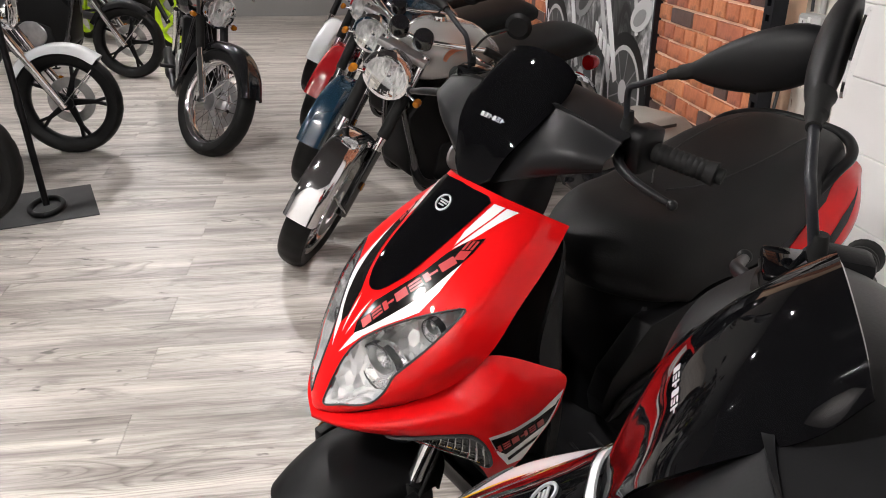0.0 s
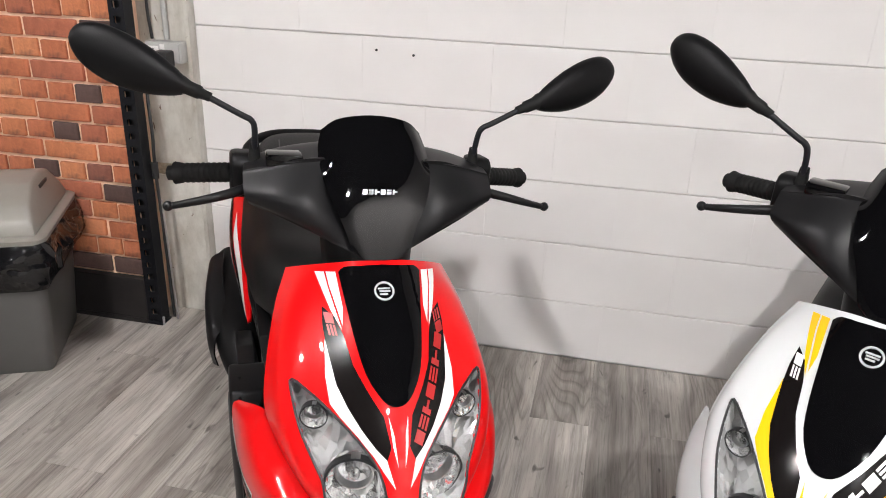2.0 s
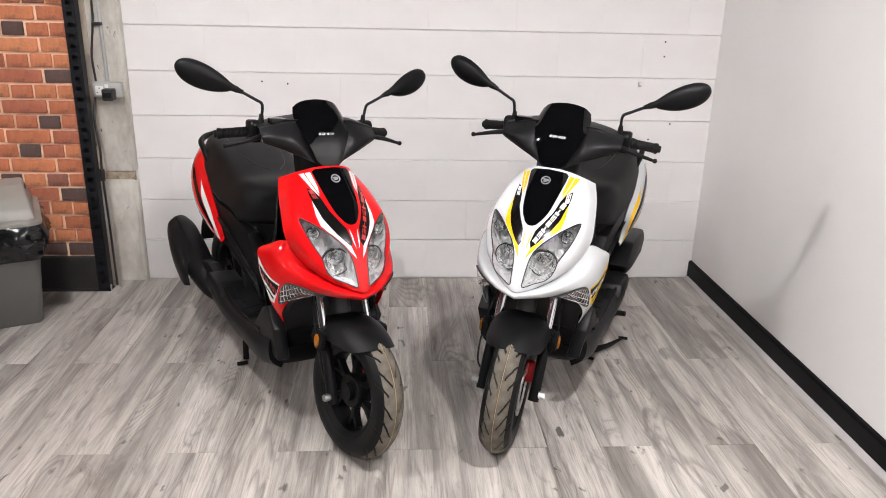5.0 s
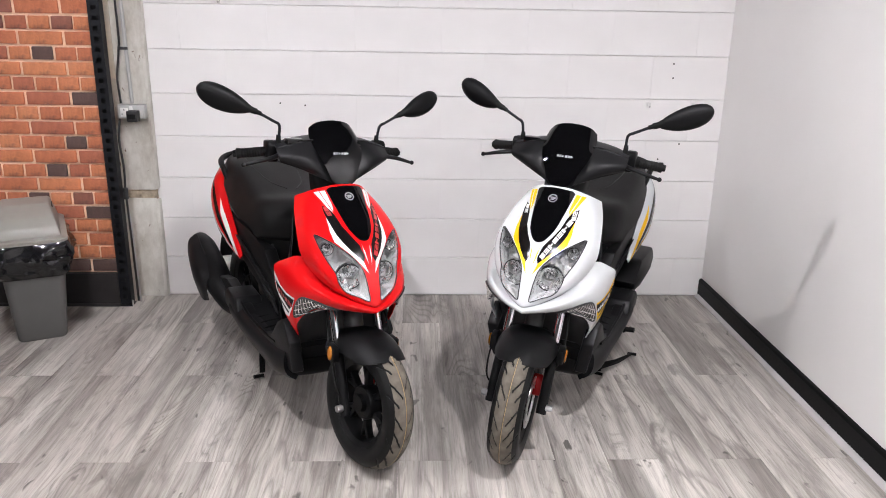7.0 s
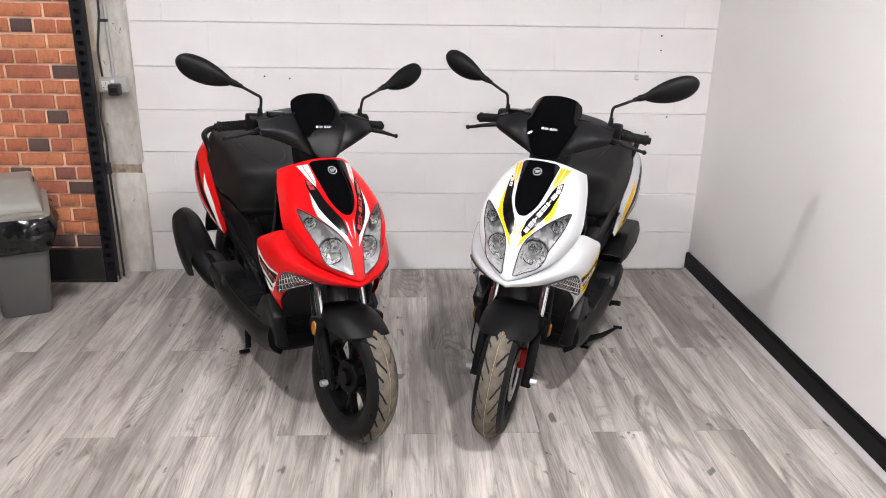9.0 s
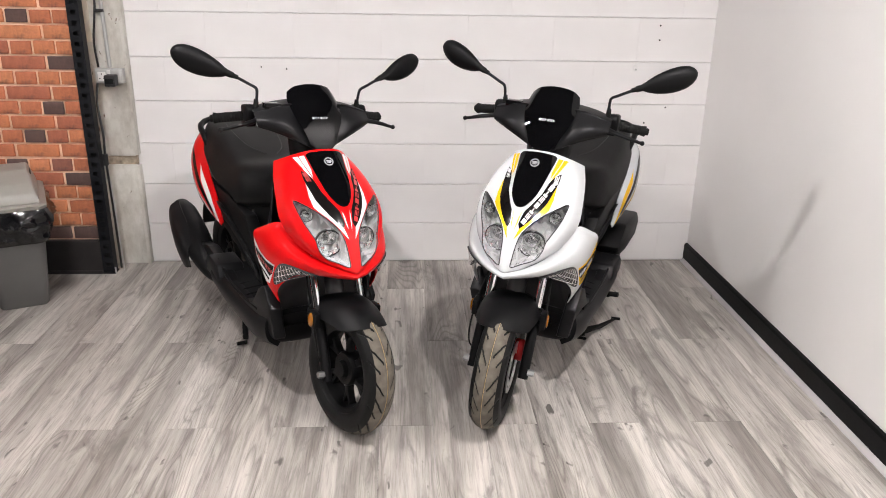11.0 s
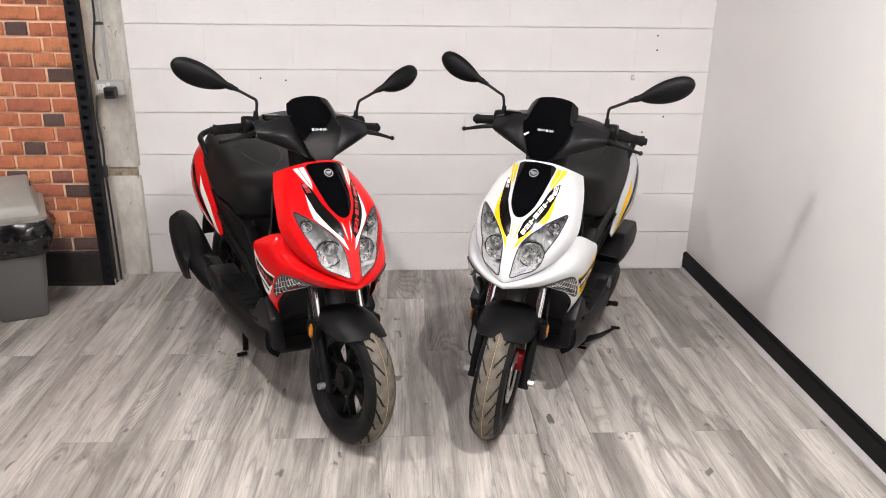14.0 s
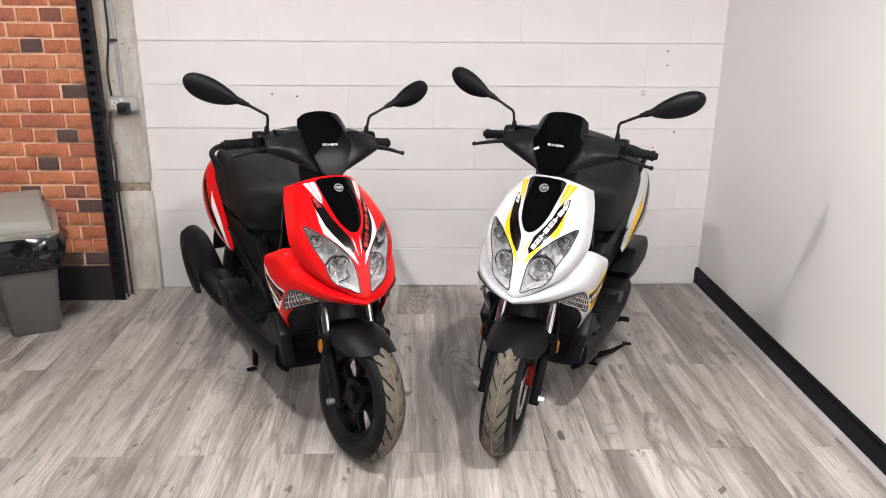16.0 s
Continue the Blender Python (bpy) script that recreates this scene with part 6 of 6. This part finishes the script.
def motorcycle(m, label, tank, guard, fork, rim, wires, steer=12.0, r=0.3, classic=True):
    bk = thing("motorcycle", label, "motorcycle", m, "motorcycles parked in the showroom")
    foot, axis = Vector((-0.1, 0, 0.4)), Vector((-0.45, 0, 0.893))
    turn = Matrix.Translation(foot) @ Matrix.Rotation(radians(steer), 4, axis) @ Matrix.Translation(-foot)

    def put(name, bm, material, parent=bk, lab="", st=False):
        if st:
            bmesh.ops.transform(bm, matrix=turn, verts=bm.verts)
        return part(name, bm, material, parent, lab)

    road_wheel(bk, "front_wheel", r, 0.055, (FORE, 0, r), turn, rim, wires)
    road_wheel(bk, "rear_wheel", r * 0.97, 0.065, (-1.36, 0, r * 0.97), None, rim, wires)
    hz = 0.84
    for s in (1, -1):
        leg = put("fork_leg", tube([(FORE, s * 0.085, r - 0.02), (-0.036, s * 0.088, 0.55)], [0.024, 0.026], 14), fork, bk, "", True)
        put("fork_tube", tube([(-0.036, s * 0.088, 0.55), (-0.25, s * 0.09, 0.92)], 0.019, 14), M_CHROME if classic else fork, leg, "", True)
        put("fork_gaiter", tube([(-0.065, s * 0.088, 0.6), (-0.163, s * 0.089, 0.77)], 0.026, 14), M_RUBBER if classic else fork, leg, "", True)
        put("indicator", tube([(-0.16, s * 0.1, 0.78), (-0.15, s * 0.135, 0.775)], 0.007, 8), M_CHROME, bk, "", True)
        put("indicator_lens", lathe([(0, -0.022), (0.013, -0.018), (0.019, 0.0), (0.015, 0.016), (0, 0.02)], 18, Matrix.Translation((-0.145, s * 0.15, 0.775)) @ Matrix.Rotation(radians(90), 4, "Z")), M_AMBER, bk, "amber indicator lens", True)
        put("grip", tube([(-0.4, s * 0.28, 1.0), (-0.44, s * 0.39, 0.985)], 0.017, 12), M_RUBBER, bk, "", True)
        put("lever", tube([(-0.33, s * 0.24, 0.995), (-0.32, s * 0.3, 0.99), (-0.37, s * 0.4, 0.975)], 0.006, 8, 16), M_CHROME if classic else M_MATTE, bk, "", True)
        mir = put("mirror", lathe([(0.0, 0.012), (0.04, 0.012), (0.055, 0.0), (0.052, -0.004), (0, -0.004)], 24, Matrix.Translation((-0.4, s * 0.36, 1.16)) @ Matrix.Rotation(radians(-90), 4, "Z")), M_MATTE, bk, "", True)
        put("mirror_stalk", tube([(-0.36, s * 0.24, 1.0), (-0.37, s * 0.27, 1.08), (-0.4, s * 0.34, 1.14)], 0.005, 8, 14), M_MATTE, mir, "", True)
    put("handlebar", tube([(-0.44, 0.36, 0.988), (-0.4, 0.28, 1.0), (-0.3, 0.14, 0.985), (-0.27, 0.0, 0.96), (-0.3, -0.14, 0.985), (-0.4, -0.28, 1.0), (-0.44, -0.36, 0.988)], 0.011, 12, 50), M_CHROME if classic else M_MATTE, bk, "", True)
    # mudguard: an arc over the wheel with turned-down sides
    rows = []
    for k in range(7):
        a = radians(20 + 150 * k / 6) if classic else radians(50 + 100 * k / 6)
        q = r + 0.035
        rows.append(mirrored([(q * math.cos(a), 0, r + q * math.sin(a)), (q * 0.995 * math.cos(a), 0.035, r + q * 0.995 * math.sin(a)), (q * 0.96 * math.cos(a), 0.06, r + q * 0.96 * math.sin(a)), ((q - 0.05) * math.cos(a), 0.068, r + (q - 0.05) * math.sin(a))]))
    rows = [[(x + FORE, y, z) for x, y, z in row] for row in rows]
    put("mudguard", sheet(rows, 36, 22, 0.003), guard, bk, "", True)
    for s in (1, -1):
        put("mudguard_stay", tube([(FORE, s * 0.1, r + 0.0), (FORE + 0.18, s * 0.075, r + 0.2)], 0.005, 8), M_CHROME, bk, "", True)
    put("reflector", tube([(0.06, 0.112, r + 0.12), (0.06, 0.118, r + 0.12)], 0.018, 16), M_AMBER, bk, "", True)
    # headlamp
    hm = turn @ Matrix.Translation((-0.13, 0, hz)) @ Matrix.Rotation(radians(90), 4, "Z") @ Matrix.Rotation(radians(6), 4, "X")
    shell = put("headlight", lathe([(0.0, 0.1), (0.05, 0.095), (0.085, 0.06), (0.097, 0.0), (0.1, -0.02)], 36, hm), M_BIKEBLACK if classic else M_MATTE, bk, "round headlight")
    put("headlight_ring", lathe([(0.088, -0.03), (0.1, -0.034), (0.106, -0.02), (0.103, 0.004), (0.098, 0.0)], 40, hm), M_CHROME, shell, "chrome headlight rim")
    put("headlight_bowl", lathe([(0.0, 0.045), (0.03, 0.04), (0.065, 0.015), (0.092, -0.025)], 36, hm), M_REFLECTOR, shell)
    put("bulb", lathe([(0.0, -0.008), (0.014, -0.004), (0.018, 0.02), (0.014, 0.045)], 14, hm), M_CHROME, shell)
    for i in range(5):
        put("lens_rib", tube([hm @ Vector((0.03 * (i - 2), -0.0335, -0.075)), hm @ Vector((0.03 * (i - 2), -0.036, 0.0)), hm @ Vector((0.03 * (i - 2), -0.0335, 0.075))], 0.0025, 6), M_REFLECTOR, shell)
    lens = put("headlight_lens", lathe([(0.0, -0.042), (0.05, -0.038), (0.09, -0.03)], 36, hm), M_LENS, shell)
    lens.visible_shadow = False
    for s in (1, -1):
        put("gauge", lathe([(0.0, -0.03), (0.036, -0.03), (0.042, -0.02), (0.042, 0.02), (0.0, 0.025)], 24, turn @ Matrix.Translation((-0.245, s * 0.055, 0.985)) @ Matrix.Rotation(radians(-65), 4, "Y") @ Matrix.Rotation(radians(90), 4, "Z")), M_BIKEBLACK, bk)
    put("yoke", box((-0.27, -0.11, 0.89), (-0.2, 0.11, 0.92), 0.008), M_ALLOY, bk, "", True)
    # tank, seat, side panel, rear guard
    tk = put("tank", sheet([mirrored(q) for q in (
        [(-0.3, 0, 0.9), (-0.3, 0.04, 0.895), (-0.3, 0.075, 0.86), (-0.3, 0.07, 0.8), (-0.32, 0.03, 0.76)],
        [(-0.38, 0, 0.965), (-0.38, 0.07, 0.955), (-0.38, 0.125, 0.89), (-0.38, 0.12, 0.79), (-0.38, 0.04, 0.74)],
        [(-0.5, 0, 0.985), (-0.5, 0.085, 0.97), (-0.5, 0.145, 0.89), (-0.5, 0.135, 0.79), (-0.5, 0.05, 0.74)],
        [(-0.66, 0, 0.955), (-0.66, 0.07, 0.94), (-0.66, 0.115, 0.87), (-0.66, 0.11, 0.79), (-0.66, 0.05, 0.745)],
        [(-0.8, 0, 0.87), (-0.8, 0.04, 0.86), (-0.8, 0.07, 0.83), (-0.8, 0.07, 0.79), (-0.8, 0.03, 0.76)])], 40, 44, 0.004), tank, bk, "rounded fuel tank")
    put("filler_cap", lathe([(0.0, 0.012), (0.03, 0.012), (0.034, 0.0), (0.034, -0.012)], 24, Matrix.Translation((-0.47, 0, 0.992)) @ Matrix.Rotation(radians(90), 4, "X")), M_CHROME, tk)
    for s in (1, -1):
        put("tank_badge", lathe([(0.0, 0.006), (0.036, 0.004), (0.044, 0.0), (0.044, -0.02)], 24, Matrix.Translation((-0.47, s * 0.142, 0.87)) @ Matrix.Rotation(0 if s > 0 else math.pi, 4, "Z") @ Matrix.Diagonal((1.5, 1, 1, 1))), M_TANBADGE if classic else M_BIKEBLACK, tk)
        put("side_panel", prism([(-0.78, 0.74), (-0.98, 0.74), (-1.0, 0.6), (-0.86, 0.55), (-0.76, 0.62)], (s * 0.08, s * 0.125), "y", 0.012), tank, bk)
        put("foot_peg", tube([(-0.72, s * 0.13, 0.36), (-0.74, s * 0.24, 0.36)], 0.013, 10), M_RUBBER, bk)
        put("shock_absorber", tube([(-1.3, s * 0.14, 0.34), (-1.12, s * 0.14, 0.7)], 0.026, 12), M_CHROME if classic else M_DARK, bk)
        put("down_tube", tube([(-0.27, s * 0.02, 0.8), (-0.4, s * 0.08, 0.45), (-0.46, s * 0.09, 0.27), (-0.9, s * 0.09, 0.26), (-1.0, s * 0.1, 0.4)], 0.015, 10, 30), M_BIKEBLACK, bk)
        put("swing_arm", tube([(-0.92, s * 0.1, 0.36), (-1.36, s * 0.1, 0.3)], 0.018, 10), M_BIKEBLACK, bk)
        put("seat_rail", tube([(-0.75, s * 0.09, 0.77), (-1.05, s * 0.1, 0.75), (-1.4, s * 0.09, 0.77)], 0.013, 10), M_BIKEBLACK, bk)
        put("exhaust", tube([(-0.45, s * 0.05, 0.5), (-0.36, s * 0.09, 0.4), (-0.44, s * 0.14, 0.27), (-0.8, s * 0.16, 0.26), (-0.95, s * 0.17, 0.28), (-1.45, s * 0.19, 0.34)], [0.02, 0.02, 0.02, 0.022, 0.04, 0.042], 14, 50), M_MATTE_GREY if classic else M_DARK, bk)
        put("engine_cover", lathe([(0.0, 0.02), (0.07, 0.018), (0.1, 0.008), (0.11, -0.01)], 30, Matrix.Translation((-0.68, s * 0.12, 0.38)) @ Matrix.Rotation(0 if s > 0 else math.pi, 4, "Z") @ Matrix.Diagonal((1.35, 1, 1, 1))), M_ALLOY, bk, "polished engine cover")
    put("seat", sheet([mirrored(q) for q in (
        [(-0.76, 0, 0.83), (-0.76, 0.06, 0.82), (-0.76, 0.1, 0.79), (-0.76, 0.1, 0.755)],
        [(-0.9, 0, 0.83), (-0.9, 0.09, 0.82), (-0.9, 0.135, 0.79), (-0.9, 0.13, 0.75)],
        [(-1.1, 0, 0.85), (-1.1, 0.1, 0.84), (-1.1, 0.14, 0.81), (-1.1, 0.135, 0.76)],
        [(-1.35, 0, 0.875), (-1.35, 0.09, 0.865), (-1.35, 0.125, 0.84), (-1.35, 0.12, 0.785)],
        [(-1.46, 0, 0.85), (-1.46, 0.06, 0.845), (-1.46, 0.09, 0.825), (-1.46, 0.09, 0.79)])], 40, 30, 0.01), M_VINYL, bk, "black seat with bright piping")
    for s in (1, -1):
        put("piping", tube([(-0.77, s * 0.1, 0.775), (-0.9, s * 0.136, 0.775), (-1.1, s * 0.142, 0.79), (-1.35, s * 0.127, 0.82), (-1.45, s * 0.09, 0.82)], 0.004, 6, 30), M_CHROME, bk)
    q = r + 0.05
    rows = [mirrored([(-1.36 + q * math.cos(a), 0, r + q * math.sin(a)), (-1.36 + q * math.cos(a), 0.05, r + q * 0.99 * math.sin(a)), (-1.36 + (q - 0.03) * math.cos(a), 0.085, r + (q - 0.03) * math.sin(a))]) for a in (radians(60 + 110 * k / 5) for k in range(6))]
    put("rear_mudguard", sheet(rows, 24, 16, 0.003), guard, bk)
    put("tail_light", lathe([(0.0, 0.03), (0.035, 0.025), (0.042, 0.0), (0.04, -0.03)], 20, Matrix.Translation((-1.6, 0, 0.66)) @ Matrix.Rotation(radians(-90), 4, "Z") @ Matrix.Rotation(math.pi, 4, "Z")), M_REDLENS, bk)
    # engine
    en = put("engine", prism([(-0.48, 0.28), (-0.5, 0.44), (-0.6, 0.48), (-0.8, 0.48), (-0.92, 0.4), (-0.9, 0.28), (-0.75, 0.22), (-0.55, 0.22)], (-0.12, 0.12), "y", 0.02), M_MATTE_GREY, bk, "black engine block")
    for i in range(7):
        z = 0.48 + i * 0.026
        put("cooling_fin", box((-0.68, -0.1, z), (-0.47, 0.1, z + 0.01), 0.003), M_MATTE_GREY, en)
    put("cylinder", box((-0.65, -0.075, 0.47), (-0.5, 0.075, 0.7), 0.015), M_MATTE, en)
    put("carburettor", tube([(-0.66, 0.03, 0.6), (-0.8, 0.05, 0.62)], 0.035, 14), M_ALLOY, en)
    put("frame_cradle", prism([(-0.34, 0.32), (-0.3, 0.6), (-0.4, 0.74), (-0.9, 0.7), (-1.0, 0.42), (-0.92, 0.24), (-0.5, 0.21)], (-0.105, 0.105), "y", 0.02), M_MATTE, bk, "black frame and engine side covers")
    for s in (1, -1):
        put("down_tube", tube([(-0.26, s * 0.03, 0.78), (-0.34, s * 0.1, 0.45), (-0.42, s * 0.12, 0.24), (-0.7, s * 0.13, 0.2)], 0.016, 10, 20), M_BIKEBLACK, bk)
    st = put("side_stand", tube([(-0.72, 0.12, 0.27), (-0.74, 0.2, 0.12), (-0.76, 0.25, 0.015)], 0.01, 10), M_MATTE, bk, "side stand, folded out")
    put("stand_foot", box((-0.79, 0.23, 0.0), (-0.73, 0.28, 0.012), 0.004), M_MATTE, st)
    return bk


def at_bike(x, y, turn, lean):
    return pose(x, y, 0, 0, 0, turn) @ pose(0, 0, 0, -lean)


ROWLAB = " parked on its side stand"
motorcycle(at_bike(-0.93, -1.735, -57, 13), "black retro motorcycle with silver tank and chrome mudguard", M_BIKESILVER, M_CHROME, M_BIKEBLACK, M_CHROME, True, 36)
motorcycle(at_bike(-1.93, -1.735, -55, 11), "dark blue retro motorcycle" + ROWLAB, M_BIKEBLUE, M_BIKEBLUE, M_BIKEBLACK, M_CHROME, True, 36)
motorcycle(at_bike(-2.99, -1.73, -55, 11), "dark red retro motorcycle" + ROWLAB, M_BIKERED, M_BIKERED, M_BIKEBLACK, M_CHROME, True, 36)
motorcycle(at_bike(-4.2, -1.78, -52, 11), "white and black motorcycle" + ROWLAB, M_WHITE, M_WHITE, M_BIKEBLACK, M_ALLOY, False, 36)
motorcycle(at_bike(-2.52, -2.55, 10, 9), "black cruiser motorcycle with bright spoked wheels", M_BIKEBLACK, M_BIKEBLACK, M_CHROME, M_CHROME, True, 34, 0.33)
motorcycle(at_bike(-2.53, -3.38, 84, -2), "black motorcycle with white front mudguard and cast wheels", M_WHITE, M_WHITE, M_CHROME, M_MATTE, False, 6, 0.31, False)
motorcycle(at_bike(-1.31, -3.53, 84, 0), "black motorcycle held upright in a wheel chock", M_BIKEBLACK, M_BIKEBLACK, M_MATTE, M_MATTE, False, 0, 0.31, False)
motorcycle(at_bike(-4.83, -3.55, 76, -2), "black motorcycle with bright fork and black cast wheels", M_BIKEBLACK, M_MATTE, M_CHROME, M_MATTE, False, 4, 0.31, False)
motorcycle(at_bike(-6.3, -3.4, 50, -2), "black motorcycle with lime green wheels", M_BIKEBLACK, M_BIKEBLACK, M_MATTE, M_LIME, False, 4, 0.31, False)

ob = thing("floor_mat", "black rubber mat under the wheel chock", "mat", pose(-1.5, -3.2, 0, 0, 0, 20))
part("sheet", box((-0.28, -0.75, 0.0), (0.22, 0.3, 0.006), 0.002), M_MAT, ob)
ob = thing("wheel_chock", "black tubular steel wheel chock stand", "wheel stand", pose(-1.5, -3.12, 0.006, 0, 0, 10))
part("upright", tube([(0.0, 0.0, 0.02), (-0.02, -0.02, 0.35), (-0.05, -0.05, 0.85), (-0.06, -0.06, 1.05)], 0.016, 12, 24), M_MATTE, ob)
part("base_ring", tube([(0.13 * math.cos(a), 0.075 * math.sin(a), 0.014) for a in (2 * math.pi * i / 40 for i in range(41))], 0.014, 10), M_MATTE, ob)


# ---------- pieces of walls and floor ----------
def plank_mesh(w, l):
    bm = box((-w / 2, -l / 2, -0.012), (w / 2, l / 2, 0.0), 0.0006, 1)
    me = mesh_of("plank", bm, False)
    me.materials.append(M_FLOOR)
    return me


PW, PL = 0.192, 1.287
plank_full = plank_mesh(PW - 0.0007, PL - 0.0009)
far = bmesh.new()
for c in range(63):
    xc = X1 - PW * (c + 0.5)
    start = -1.705 if c % 2 == 0 else -1.02
    k0 = start - PL * 6
    for k in range(9):
        ya, yb = k0 + PL * k, k0 + PL * (k + 1)
        ya, yb = max(ya, Y0), min(yb, 0.0)
        if yb - ya < 0.02:
            continue
        near = xc > -3.4 and yb > -5.2
        if near:
            me = plank_full if yb - ya > PL - 0.01 else plank_mesh(PW - 0.0007, yb - ya - 0.0009)
            shared("plank", me, floor, pose(xc, (ya + yb) / 2, 0.0))
        elif xc > X0 + 0.1:
            add_box(far, (xc - PW / 2 + 0.0006, ya + 0.0006, -0.012), (xc + PW / 2 - 0.0006, yb - 0.0006, 0.0))
tagged(part("plank_field", far, M_FLOOR_FAR, floor, "grey laminate planks further off", False), kind="stuff")

# painted blocks
BL, BH = 0.45, 0.225


def block_mesh(l):
    bm = box((-l / 2 + 0.0003, 0.0, -BH / 2 + 0.001), (l / 2 - 0.0003, 0.03, BH / 2 - 0.001))
    long = [e for e in bm.edges if abs(e.verts[0].co.x - e.verts[1].co.x) > 0.01 and e.verts[0].co.y < 0.01]
    bmesh.ops.bevel(bm, geom=long, offset=0.004, segments=2, affect="EDGES", profile=0.5)
    me = mesh_of("block", bm, False)
    me.materials.append(M_BLOCK)
    return me


blocks = {}
for r in range(14):
    z = BH * (r + 0.5)
    if z > CEIL - 0.05:
        break
    x = -0.255 - (0.3 if r % 2 else 0.075)
    while x < X1:
        a, b = max(x, -0.255), min(x + BL, X1)
        if b - a > 0.03:
            l = round(b - a, 4)
            if l not in blocks:
                blocks[l] = block_mesh(l)
            shared("block", blocks[l], wall_block, pose((a + b) / 2, random.uniform(-0.001, 0.0006), z, random.uniform(-0.15, 0.15), 0, random.uniform(-0.04, 0.04)))
        x += BL

# brick slips: rows of stretchers and rows of headers by turns
def brick_mesh(l):
    bm = box((-l / 2 + 0.0012, -0.012, -0.0312), (l / 2 - 0.0012, 0.004, 0.0312), 0.0035, 2)
    for v in bm.verts:
        if v.co.y < -0.005:
            v.co += Vector((noise.noise(v.co * 60) * 0.0022, noise.noise(v.co * 45 + Vector((3, 1, 2))) * 0.0025, noise.noise(v.co * 60 + Vector((7, 0, 0))) * 0.0022))
    me = mesh_of("brick", bm)
    me.materials.append(M_BRICK)
    return me


slips = {}
ROW = 0.0735
far = bmesh.new()
for r in range(38):
    z = 0.19 + ROW * (r + 0.5)
    pitch = 0.1115 if r % 2 else 0.223
    for lo, hi, near in ((-1.19, -0.258, z < 2.1), (-4.6, -3.1, False), (-1.19, -0.258, z >= 2.1)):
        if hi == -0.258 and near != (z < 2.1):
            continue
        if hi == -0.258 and not near and z < 2.1:
            continue
        x = hi - (0.085 if r % 2 else 0.14) - random.uniform(0, 0.004)
        x += pitch
        while x > lo:
            a, b = max(x - pitch + 0.009, lo), min(x, hi)
            if b - a > 0.02:
                l = round(b - a, 2)
                if near:
                    if l not in slips:
                        slips[l] = brick_mesh(l)
                    shared("brick", slips[l], wall_brick, pose((a + b) / 2, -0.16 + random.uniform(-0.002, 0.002), z + random.uniform(-0.002, 0.002), 0, random.uniform(-0.5, 0.5), 0))
                else:
                    add_box(far, (a, -0.172, z - 0.0325), (b, -0.156, z + 0.0325))
            x -= pitch
tagged(part("brick_field", far, M_BRICK_FAR, wall_brick, "red brick slips further off", False), kind="stuff")
